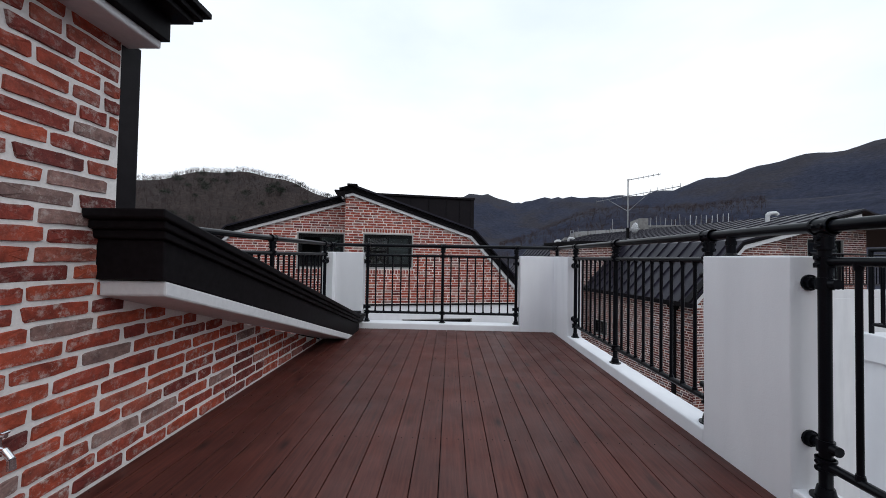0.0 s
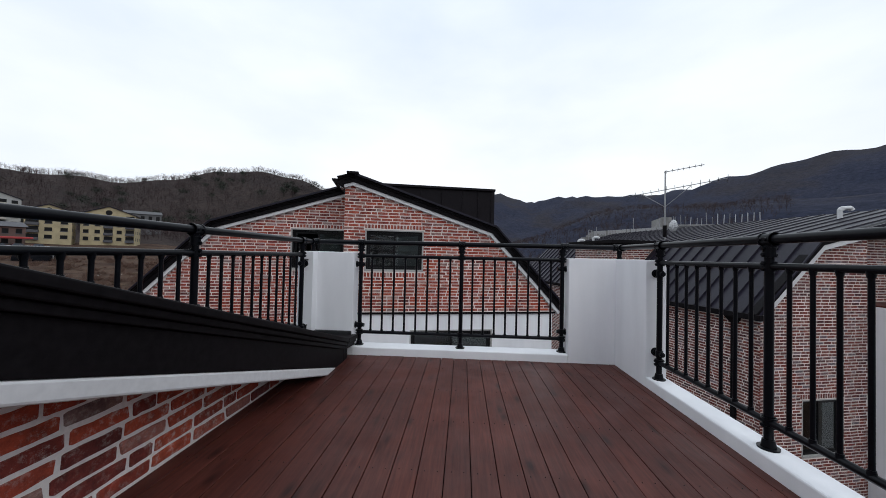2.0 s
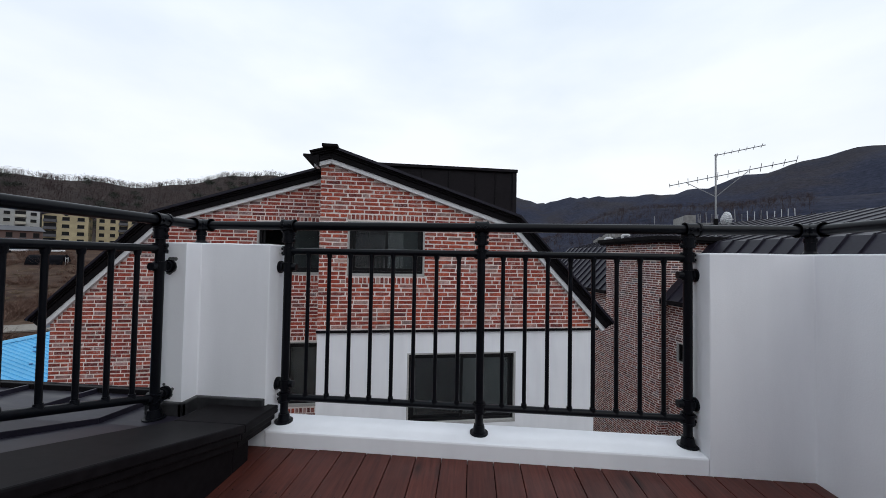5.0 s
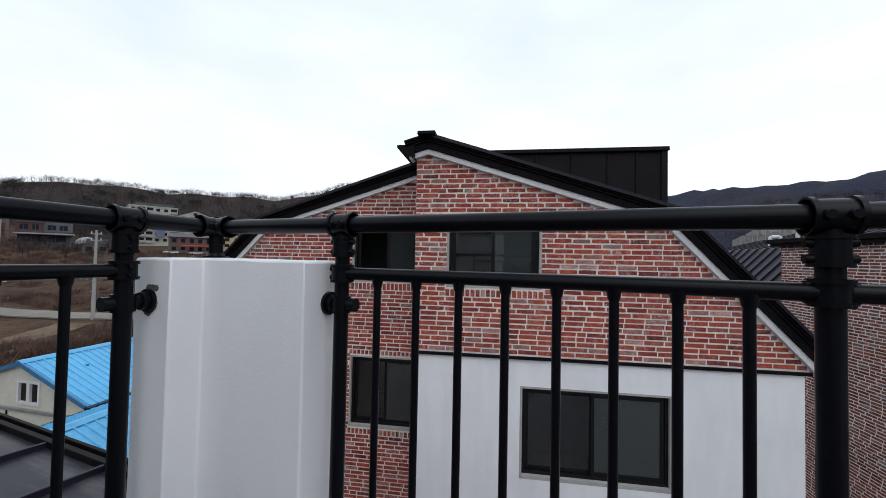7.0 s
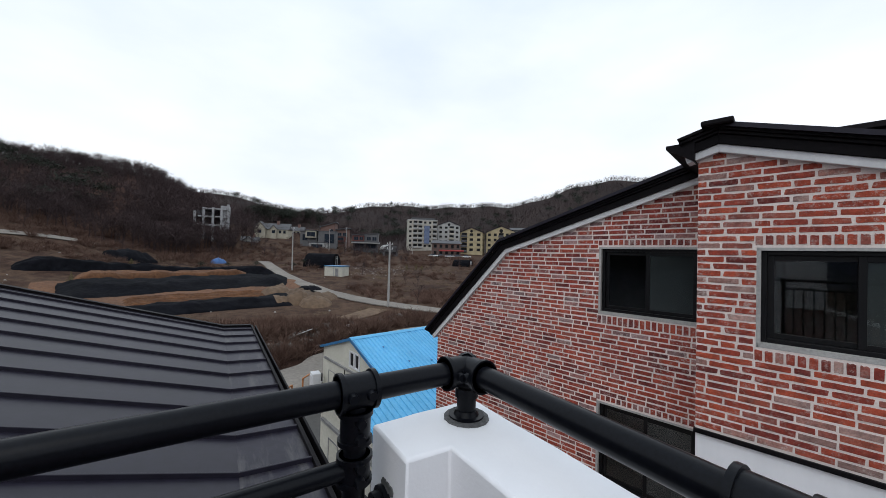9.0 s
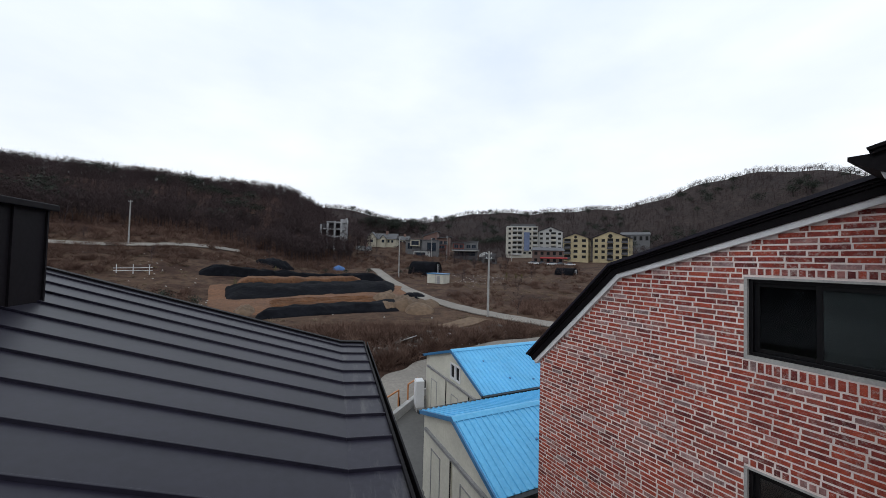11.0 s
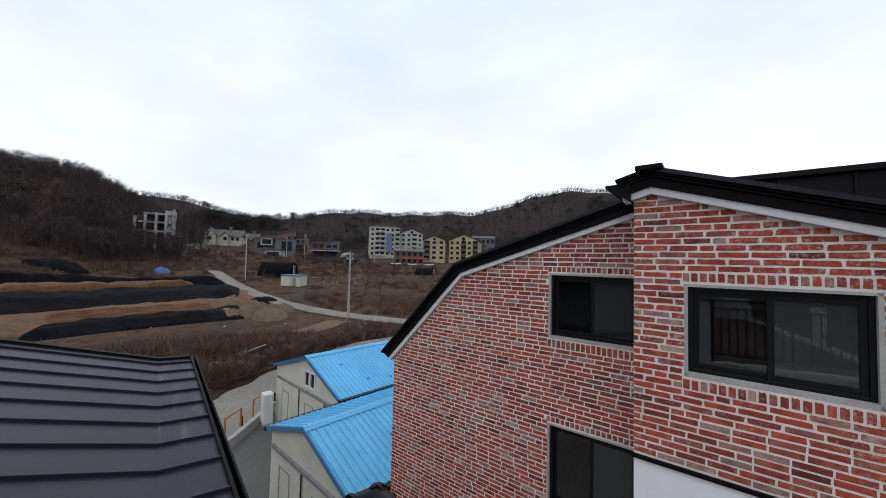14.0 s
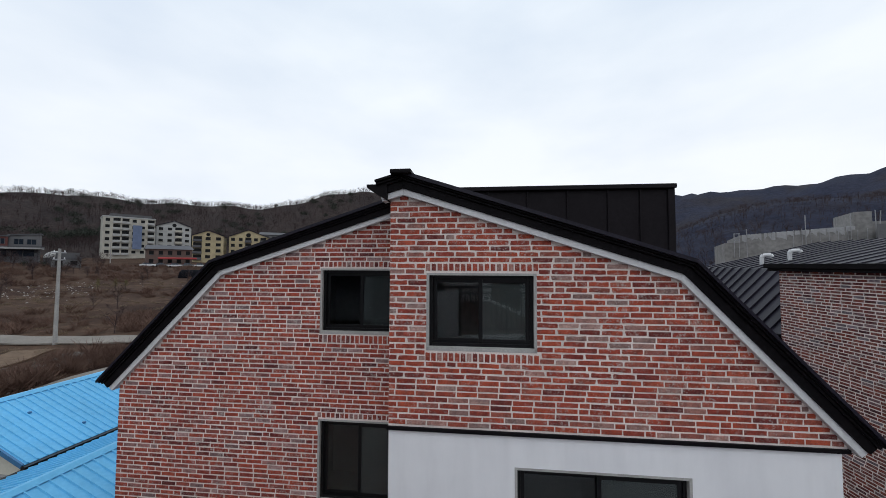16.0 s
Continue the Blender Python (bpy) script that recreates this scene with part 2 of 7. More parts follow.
FIELD = ground_material("dry_field", [(0.27, (0.026, 0.015, 0.012)), (0.43, (0.054, 0.031, 0.024)), (0.57, (0.096, 0.062, 0.045)), (0.66, (0.050, 0.028, 0.021)), (0.78, (0.046, 0.035, 0.021))], 0.9, 0.13, 0.3)
LITTER = ground_material("leaf_litter_slope", [(0.3, (0.038, 0.020, 0.017)), (0.5, (0.070, 0.038, 0.030)), (0.7, (0.046, 0.027, 0.024))], 0.35, 0.02, 0.8)
WOODFLOOR = ground_material("wooded_hill_floor", [(0.3, (0.028, 0.023, 0.025)), (0.5, (0.048, 0.037, 0.036)), (0.7, (0.032, 0.027, 0.028))], 0.3, 0.015, 0.8)
# the blue of distant air is painted into the mountain's base colour
FAR_HAZED = ground_material("haze_blue_wooded_mountain", [(0.3, (0.016, 0.022, 0.046)), (0.48, (0.026, 0.030, 0.054)), (0.58, (0.032, 0.030, 0.040)), (0.72, (0.018, 0.025, 0.048))], 0.12, 0.004, 1.2)


def plain(name, c, rough=0.7):
    k = 0.82
    return surface(name, tuple(v * k for v in c), c, 6, 0.4, rough, bumps=0.05)


# ---- building blocks ----
class Geo:
    """Collects corners and faces, in world metres."""

    def __init__(self):
        self.v, self.f = [], []

    def add(self, verts, faces):
        n = len(self.v)
        self.v += [tuple(p) for p in verts]
        self.f += [tuple(n + i for i in f) for f in faces]
        return self

    def hexa(self, low, high):
        """A solid between two loops of corners (same count)."""
        n = len(low)
        self.add([*low, *high], [tuple(range(n))[::-1], tuple(range(n, 2 * n)), *[(i, (i + 1) % n, n + (i + 1) % n, n + i) for i in range(n)]])
        return self

    def box(self, x0, x1, y0, y1, z0, z1, fr=None):
        q = [(x0, y0), (x1, y0), (x1, y1), (x0, y1)]
        g = fr or (lambda a, b, c: (a, b, c))
        return self.hexa([g(a, b, z0) for a, b in q], [g(a, b, z1) for a, b in q])

    def tube(self, p0, p1, r0, r1=None, n=12):
        r1 = r0 if r1 is None else r1
        p0, p1 = Vector(p0), Vector(p1)
        ax = (p1 - p0).normalized()
        a = ax.orthogonal().normalized()
        b = ax.cross(a)
        ring = [(a * math.cos(2 * math.pi * i / n) + b * math.sin(2 * math.pi * i / n)) for i in range(n)]
        return self.hexa([p0 + r * r0 for r in ring], [p1 + r * r1 for r in ring])


def sheet(rows):
    """A grid of corners as one joined surface."""
    g, n = Geo(), len(rows[0])
    g.v = [tuple(p) for row in rows for p in row]
    g.f = [(i * n + j, i * n + j + 1, (i + 1) * n + j + 1, (i + 1) * n + j) for i in range(len(rows) - 1) for j in range(n - 1)]
    return g


def mesh_of(name, geo, material, smooth=False):
    me = bpy.data.meshes.new(name)
    me.from_pydata(geo.v, [], geo.f)
    me.materials.append(material)
    bm = bmesh.new()
    bm.from_mesh(me)
    bmesh.ops.recalc_face_normals(bm, faces=bm.faces)
    bm.to_mesh(me)
    bm.free()
    if smooth:
        me.shade_smooth()
        me.set_sharp_from_angle(angle=radians(38))
    return me


def thing(name, base, label, category, group="", kind=""):
    ob = new(name)
    ob.location = base
    ob.empty_display_size = 0.1
    return tagged(ob, label, category, group, kind)


def part(name, geo, material, parent=None, label="", bevel=0.0, smooth=False):
    me = geo if isinstance(geo, bpy.types.Mesh) else mesh_of(name, geo, material, smooth)
    ob = new(name, me)
    if parent is not None:
        ob.parent = parent
        ob.matrix_parent_inverse = world_of(parent).inverted()
    if bevel:
        bv = ob.modifiers.new("bevel", "BEVEL")
        bv.width, bv.segments, bv.limit_method = bevel, 2, "ANGLE"
    return tagged(ob, label)


def world_of(ob):
    m = ob.matrix_parent_inverse @ ob.matrix_basis
    return world_of(ob.parent) @ m if ob.parent else ob.matrix_basis.copy()


def frame_at(ox, oy, degrees):
    c, s = math.cos(radians(degrees)), math.sin(radians(degrees))
    return lambda a, d, z: (ox + a * c - d * s, oy + a * s + d * c, z)


def piece(name, me, m, parent):
    """A small piece on shared mesh data, at the world pose m."""
    ob = new(name, me)
    ob.parent = parent
    ob.matrix_parent_inverse = world_of(parent).inverted()
    ob.matrix_basis = m
    return ob


# ---- ground ----
CX, CY = -1.4, 5.2


def ease(a, b, v):
    u = np.clip((v - a) / (b - a), 0, 1)
    return u * u * (3 - 2 * u)


def terrain(x, y):
    x, y = np.asarray(x, float), np.asarray(y, float)
    dx, dy = x - CX, y - CY
    r = np.hypot(dx, dy)
    az = np.degrees(np.arctan2(-dx, dy))
    west = ease(20, 48, az) * (1 - ease(150, 178, az))
    field = np.interp(r, [27, 33, 60, 100, 150, 260], [-6.5, -5.3, -4.8, -3.0, 0.5, 6.0])
    field = field + ease(92, 112, az) * np.interp(r, [62, 78, 115, 170], [0, 1.5, 8.0, 11.0])
    low = -9.5 + 3.0 * ease(7.5, 11.5, r) * ease(15, 45, az)
    base = low + (field - low) * west * ease(7.5, 11.5, r)
    # wooded hill to the west, hill to the north-west, far mountains to the north-east
    t_w = 0.154 * ease(82, 99.5, az) - 0.02 * ease(112, 150, az)
    z_w = 2 + t_w * r.clip(1, 265)
    t_n = 0.133 + 0.072 * np.exp(-(((az - 30.5) / 10.5) ** 2)) - 0.03 * np.exp(-(((az - 79) / 8) ** 2))
    z_n = 2 + t_n * r.clip(1, 460)
    t_f = 0.141 + 0.042 * np.exp(-(((az + 4) / 5) ** 2)) + 0.026 * np.exp(-(((az + 17.5) / 6.5) ** 2)) + 0.085 * ease(15, 55, -az) * (1 - 0.6 * ease(60, 110, -az)) - 0.07 * ease(12, 24, az) * (1 - ease(130, 150, az))
    z_f = 2 + t_f * r.clip(1, 1300)
    # the village stands on a low spur
    h = base + np.interp(r, [135, 190, 232, 300], [0, 5.5, 15.5, 6.0]) * ease(66, 78, az) * (1 - ease(88, 97, az))
    h = np.maximum(h, h + (z_w - h) * ease(105, 265, r) * ease(77, 92, az))
    h = np.maximum(h, h + (z_n - h) * ease(200, 460, r) * ease(4, 16, az) * (1 - ease(96, 120, az)))
    h = np.maximum(h, h + (z_f - h) * ease(300, 1300, r))
    # a nearer brown ridge in front of the mountains
    z_m = 2 + (0.050 + 0.078 * ease(10, 24, -az)) * r.clip(1, 560)
    h = np.maximum(h, h + (z_m - h) * ease(240, 560, r) * ease(2, 12, -az) * (1 - ease(90, 120, -az)) * (1 - ease(560, 800, r)))
    wob = np.sin(x * 0.043 + 1.3) * np.sin(y * 0.037 + 0.4) + 0.5 * np.sin(x * 0.11 + y * 0.07)
    return h + wob * (ease(40, 90, r) * 0.35 + ease(150, 400, r) * 2.2 + ease(500, 1300, r) * 6)


def build_ground():
    radii = np.concatenate([[0.0], np.linspace(4, 122, 140), np.geomspace(125, 560, 50), np.geomspace(600, 4200, 30)])
    angles = np.radians(np.linspace(-180, 180, 361)[:-1])
    rr, aa = np.meshgrid(radii, angles, indexing="ij")
    x, y = CX - rr * np.sin(aa), CY + rr * np.cos(aa)
    z = terrain(x, y)
    nr, na = rr.shape
    idx = np.arange(nr * na).reshape(nr, na)
    a, b = idx[:-1], idx[1:]
    quads = np.stack([a, np.roll(a, -1, 1), np.roll(b, -1, 1), b], -1).reshape(-1, 4)
    me = bpy.data.meshes.new("ground")
    me.from_pydata(np.stack([x, y, z], -1).reshape(-1, 3).tolist(), [], quads[:, ::-1].tolist())
    for m in (FIELD, LITTER, FAR_HAZED, WOODFLOOR):
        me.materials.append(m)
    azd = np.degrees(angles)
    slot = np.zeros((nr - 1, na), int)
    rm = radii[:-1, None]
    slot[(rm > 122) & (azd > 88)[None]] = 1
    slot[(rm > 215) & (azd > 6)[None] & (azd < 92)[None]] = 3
    # slot 2: far slopes with the bluish haze in their colour
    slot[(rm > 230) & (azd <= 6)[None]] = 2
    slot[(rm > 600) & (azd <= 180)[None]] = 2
    me.polygons.foreach_set("material_index", slot.reshape(-1).astype(np.int32))
    me.shade_smooth()
    tagged(new("ground", me), "dry winter field rising to wooded hills", "ground", kind="structure")


build_ground()


# ---- brickwork ----
def brick_meshes(count=10):
    rnd = random.Random(4)
    out = []
    for _ in range(count):
        j = lambda k: rnd.uniform(-k, k)
        back = [(-0.5, 1, -0.5), (0.5, 1, -0.5), (0.5, 1, 0.5), (-0.5, 1, 0.5)]
        mid = [(a + j(0.012), 0.25 + j(0.1), c + j(0.05)) for a, _, c in back]
        front = [(a * 0.972 + j(0.012), j(0.12), c * 0.90 + j(0.05)) for a, _, c in back]
        g = Geo()
        g.add(back + mid + front, [(0, 1, 5, 4), (1, 2, 6, 5), (2, 3, 7, 6), (3, 0, 4, 7), (4, 5, 9, 8), (5, 6, 10, 9), (6, 7, 11, 10), (7, 4, 8, 11), (8, 9, 10, 11)])
        out.append(mesh_of("brick", g, BRICK))
    return out


def worn_brick_meshes(count=14):
    """Bricks seen close by: broken outlines, rounded corners, an uneven face."""
    rnd = random.Random(14)
    ring = [(-0.5, -0.42), (-0.46, -0.5), (-0.17, -0.5), (0.15, -0.5), (0.46, -0.5), (0.5, -0.42), (0.5, 0.42), (0.46, 0.5), (0.18, 0.5), (-0.16, 0.5), (-0.46, 0.5), (-0.5, 0.42)]
    n = len(ring)
    out = []
    for _ in range(count):
        chip = rnd.randrange(n) if rnd.random() < 0.6 else -9
        cut = [(1 - (0.06 if i in (chip, chip + 1) else 0.0)) for i in range(n)]
        side = [((a + rnd.uniform(-0.010, 0.010)) * k, (c + rnd.uniform(-0.055, 0.055)) * k) for (a, c), k in zip(ring, cut)]
        back = [(a, 1.0, c) for a, c in side]
        mid = [(a * 0.996, 0.30 + rnd.uniform(-0.12, 0.12), c * 0.98) for a, c in side]
        front = [(a * 0.98, rnd.uniform(-0.16, 0.16), c * 0.92) for a, c in side]
        faces = [(i, (i + 1) % n, n + (i + 1) % n, n + i) for i in range(n)] + [(n + i, n + (i + 1) % n, 2 * n + (i + 1) % n, 2 * n + i) for i in range(n)]
        hub = [(-0.2, rnd.uniform(-0.12, 0.12), 0), (0.2, rnd.uniform(-0.12, 0.12), 0)]
        f0, h0, h1 = 2 * n, 3 * n, 3 * n + 1
        for i in range(n):
            j = (i + 1) % n
            if 3 <= i <= 7:
                faces.append((f0 + i, f0 + j, h1))
            elif i in (2, 8):
                faces.append((f0 + i, f0 + j, h1, h0) if i == 2 else (f0 + i, f0 + j, h0, h1))
            else:
                faces.append((f0 + i, f0 + j, h0))
        out.append(mesh_of("brick", Geo().add(back + mid + front + hub, faces), BRICK))
    return out


BRICKS = brick_meshes()
WORN = worn_brick_meshes()
BRICK_V = np.array([[v.co[:] for v in me.vertices] for me in BRICKS])
BRICK_F = [tuple(p.vertices) for p in BRICKS[0].polygons]
LATER = []  # brick pieces, placed at the end of the file


def top_at(profile, a):
    return float(np.interp(a, [p[0] for p in profile], [p[1] for p in profile]))


def span_at(profile, z):
    """The stretch of the wall under its top line at height z."""
    xs = np.linspace(profile[0][0], profile[-1][0], 800)
    ok = xs[np.interp(xs, [p[0] for p in profile], [p[1] for p in profile]) >= z]
    return (ok[0], ok[-1]) if len(ok) else None


def lay_bricks(wall, fr, deg, face, profile, z0, holes, course=0.077, length=0.215, joint=0.018, near=None, proud=0.008, seed=1, soldiers=(), stock=None):
    """Courses of bricks on the face (depth) of a wall. near: the stretch (a0, a1, z0, z1) whose bricks are pieces of their own."""
    rnd = random.Random(seed)
    made = []
    zmax = max(p[1] for p in profile)
    row, z = 0, z0
    # bricks on end over an opening reach up to the next joint, those under a sill down to one
    fitted = []
    for s0, s1, a0, a1 in soldiers:
        under = any(abs(h[2] - a1) < 0.12 for h in holes)
        snap = lambda v: z0 + round((v - z0) / course) * course
        fitted.append((s0, s1, snap(a0), a1) if under else (s0, s1, a0, snap(a1)))
    soldiers = fitted
    blocks = [*holes, *[(s[0], s[1], s[2], s[3]) for s in soldiers]]
    while z < zmax:
        zb, zt = z + joint * 0.5, z + course - joint * 0.5
        sp = span_at(profile, zt - 0.02)
        if sp:
            free = [sp]
            for h in blocks:
                if h[2] < zt - 0.01 and h[3] > zb + 0.01:
                    nxt = []
                    for a, b in free:
                        if h[1] <= a or h[0] >= b:
                            nxt.append((a, b))
                        else:
                            nxt += [(a, h[0])] if h[0] - a > 0.02 else []
                            nxt += [(h[1], b)] if b - h[1] > 0.02 else []
                    free = nxt
            start = profile[0][0] - (row % 2) * length * 0.5 - 0.06 * rnd.random()
            a = start
            while a < profile[-1][0]:
                w = length + rnd.uniform(-0.012, 0.012)
                if rnd.random() < 0.08:
                    w *= 0.5
                for f0, f1 in free:
                    lo, hi = max(a, f0), min(a + w - joint, f1)
                    if hi - lo > 0.035:
                        made.append(((lo + hi) / 2, (zb + zt) / 2, hi - lo, zt - zb))
                a += w
        row += 1
        z += course
    for s0, s1, a0, a1 in soldiers:
        n = max(1, round((s1 - s0) / 0.078))
        w = (s1 - s0) / n
        for i in range(n):
            made.append((s0 + (i + 0.5) * w, (a0 + a1) / 2, w - joint, a1 - a0 - joint))
    c, s = math.cos(radians(deg)), math.sin(radians(deg))
    singles, joined_v, joined_f, count = [], [], [], 0
    for a, z, w, h in made:
        k = rnd.randrange(len(BRICKS))
        lean = rnd.uniform(-0.8, 0.8)
        p = proud * rnd.uniform(0.55, 1.25)
        x, y, zz = fr(a, face - p, z + rnd.uniform(-0.003, 0.003))
        if near and near[0] <= a <= near[1] and near[2] <= z <= near[3] and len(singles) < 300:
            singles.append((k, Matrix.Translation((x, y, zz)) @ Matrix.Rotation(radians(deg), 4, "Z") @ Matrix.Rotation(radians(lean), 4, "Y") @ Matrix.Diagonal((w, p + 0.012, h, 1))))
        else:
            v = BRICK_V[k] * (w, p + 0.012, h)
            joined_v.append(np.stack([v[:, 0] * c - v[:, 1] * s + x, v[:, 0] * s + v[:, 1] * c + y, v[:, 2] + zz], -1))
            joined_f += [tuple(i + count for i in f) for f in BRICK_F]
            count += len(v)
    LATER.append((wall, stock or BRICK_JOINED, singles, np.concatenate(joined_v).tolist() if joined_v else [], joined_f))


def wall_solid(fr, profile, z0, d0, d1, holes):
    """A wall between depths d0 and d1 under a top line, with openings cut through it."""
    g = Geo()
    cuts = sorted({round(v, 4) for p in profile for v in (p[0],)} | {round(v, 4) for h in holes for v in h[:2]})
    cuts = [c for c in cuts if profile[0][0] - 1e-3 <= c <= profile[-1][0] + 1e-3]
    for a, b in zip(cuts, cuts[1:]):
        m = (a + b) / 2
        levels = [(z0, z0)]
        for h in sorted(holes, key=lambda h: h[2]):
            if h[0] < m < h[1]:
                levels += [(h[2], h[2]), (h[3], h[3])]
        levels.append((top_at(profile, a), top_at(profile, b)))
        for lo, hi in zip(levels[::2], levels[1::2]):
            g.hexa([fr(a, d0, lo[0]), fr(b, d0, lo[1]), fr(b, d1, lo[1]), fr(a, d1, lo[0])], [fr(a, d0, hi[0]), fr(b, d0, hi[1]), fr(b, d1, hi[1]), fr(a, d1, hi[0])])
    return g


def offset_line(line, o):
    """The line moved outwards (upwards) by o, mitred at its corners."""
    out = []
    for i, p in enumerate(line):
        ns = []
        for q0, q1 in ((line[i - 1], p) if i else (None, None), (p, line[i + 1]) if i < len(line) - 1 else (None, None)):
            if q0:
                dx, dz = q1[0] - q0[0], q1[1] - q0[1]
                ln = math.hypot(dx, dz)
                ns.append((-dz / ln, dx / ln))
        nx, nz = sum(n[0] for n in ns) / len(ns), sum(n[1] for n in ns) / len(ns)
        k = o / (nx * nx + nz * nz)
        out.append((p[0] + nx * k, p[1] + nz * k))
    return out


def band(fr, line, o0, o1, d0, d1):
    g = Geo()
    lo, hi = offset_line(line, o0), offset_line(line, o1)
    for i in range(len(line) - 1):
        loop = [lo[i], lo[i + 1], hi[i + 1], hi[i]]
        g.hexa([fr(a, d0, z) for a, z in loop], [fr(a, d1, z) for a, z in loop])
    return g


def verge(roof, fr, line, front, back):
    """White board, black fascia and stepped cornice along the edge of a roof."""
    part("barge_board", band(fr, line, 0.0, 0.085, front - 0.07, front + 0.10), WHITE_TRIM, roof, "white painted barge board", bevel=0.006)
    part("fascia", band(fr, line, 0.085, 0.185, front - 0.10, front + 0.12), FASCIA, roof, bevel=0.006)
    part("cornice", band(fr, line, 0.185, 0.218, front - 0.13, front + 0.12), FASCIA, roof, bevel=0.005)
    part("cornice", band(fr, line, 0.218, 0.252, front - 0.16, front + 0.12), FASCIA, roof, bevel=0.005)
    part("cornice", band(fr, line, 0.252, 0.285, front - 0.19, front + 0.12), FASCIA, roof, bevel=0.005)


def window(name, fr, s0, s1, z0, z1, face, label, room=1.6, reveal=0.12, screen=True):
    """A two-sash sliding window in its opening: reveal, frame, sashes, panes, insect screen, dark room behind."""
    w = thing(name, fr((s0 + s1) / 2, face, z0), label, "window", kind="structure")
    t = 0.045
    g = Geo()
    for a in ((s0, s0 + 0.035, z0, z1), (s1 - 0.035, s1, z0, z1), (s0, s1, z1 - 0.03, z1), (s0, s1, z0, z0 + 0.05)):
        g.box(a[0], a[1], face - 0.004, face + reveal, a[2], a[3], fr)
    part("reveal", g, CONCRETE, w, "grey cement window reveal")
    a0, a1, b0, b1 = s0 + 0.035, s1 - 0.035, z0 + 0.05, z1 - 0.03
    f = Geo()
    for q in ((a0, a0 + t, b0, b1), (a1 - t, a1, b0, b1), (a0 + t, a1 - t, b1 - t, b1), (a0 + t, a1 - t, b0, b0 + t)):
        f.box(q[0], q[1], face + 0.055, face + reveal + 0.03, q[2], q[3], fr)
    part("window_frame", f, FRAME, w, bevel=0.004)
    mid = (a0 + a1) / 2
    for k, (p, q) in enumerate(((a0 + t, mid + 0.03), (mid - 0.03, a1 - t))):
        dd = face + 0.075 + 0.03 * (1 - k)
        sash = Geo()
        u = 0.055
        for c in ((p, p + u, b0 + t, b1 - t), (q - u, q, b0 + t, b1 - t), (p + u, q - u, b1 - t - u, b1 - t), (p + u, q - u, b0 + t, b0 + t + u)):
            sash.box(c[0], c[1], dd, dd + 0.028, c[2], c[3], fr)
        sh = part("sash", sash, FRAME, w, bevel=0.003)
        pane = Geo().box(p + u, q - u, dd + 0.010, dd + 0.016, b0 + t + u, b1 - t - u, fr)
        po = part("pane", pane, GLASS, sh)
        po.visible_shadow = False
        if k and screen:
            part("insect_screen", Geo().box(p + u, q - u, dd + 0.018, dd + 0.022, b0 + t + u, b1 - t - u, fr), SCREEN, sh, "grey insect screen")
    # added room box, coloured dark to stand for indoor shade
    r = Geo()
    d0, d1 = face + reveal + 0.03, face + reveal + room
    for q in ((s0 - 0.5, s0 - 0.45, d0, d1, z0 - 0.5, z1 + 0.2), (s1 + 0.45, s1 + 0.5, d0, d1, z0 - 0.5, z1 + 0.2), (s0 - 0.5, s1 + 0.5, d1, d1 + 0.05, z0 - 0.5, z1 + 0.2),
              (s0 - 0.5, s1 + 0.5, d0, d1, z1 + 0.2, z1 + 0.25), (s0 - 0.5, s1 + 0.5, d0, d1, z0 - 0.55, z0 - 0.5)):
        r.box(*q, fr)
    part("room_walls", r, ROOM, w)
    return w


# ---- the terrace ----
HOME = frame_at(0, 0, 0)
DECK_END, DECK_L, DECK_R, BACK_Y = 5.70, -1.95, 1.51, -3.4
PIER_TOP = 1.22

deck = thing("floor", (0, 1, 0), "reddish-brown stained timber deck boards on the roof terrace", "deck", kind="structure")
part("underlay", Geo().box(DECK_L, DECK_R, BACK_Y, DECK_END, -0.12, -0.030), FASCIA, deck)
BOARD = 0.149
edges = [-0.355 + BOARD * k for k in range(-12, 14)]
edges = [DECK_L + 0.004] + [v for v in edges if DECK_L + 0.05 < v < DECK_R - 0.04] + [DECK_R - 0.003]
rnd = random.Random(7)
for a, b in zip(edges, edges[1:]):
    cut = rnd.uniform(-2.6, -1.2)
    for y0, y1 in ((BACK_Y, cut), (cut + 0.003, DECK_END - 0.006)):
        sag = rnd.uniform(-0.0015, 0.0015)
        part("board", Geo().box(a + 0.002, b - 0.0025, y0, y1, -0.028, sag), WOOD, deck, bevel=0.003)
screws = Geo()
for a, b in zip(edges, edges[1:]):
    for y in np.arange(BACK_Y + 0.3, DECK_END, 0.6):
        for q in (0.25, 0.75):
            xx = a + (b - a) * q + rnd.uniform(-0.004, 0.004)
            screws.tube((xx, y + rnd.uniform(-0.01, 0.01), -0.002), (xx, y, 0.0018), 0.0028, n=6)
so = part("screw_heads", screws, FRAME, deck)
tagged(so, kind="stuff")

# kerbs and corner piers
KERB = 0.092
kerb = thing("kerb", (0, 5.8, 0), "white rendered kerb along the deck edge", "kerb", kind="structure")
part("end_kerb", Geo().box(-1.6, 0.974, DECK_END, 5.95, -0.3, KERB), WHITE, kerb, bevel=0.012)
part("side_kerb", Geo().box(DECK_R, 1.70, 2.345, 5.03, -0.3, KERB), WHITE, kerb, bevel=0.012)
part("side_kerb", Geo().box(DECK_R, 1.70, BACK_Y, 1.755, -0.3, KERB), WHITE, kerb, bevel=0.012)


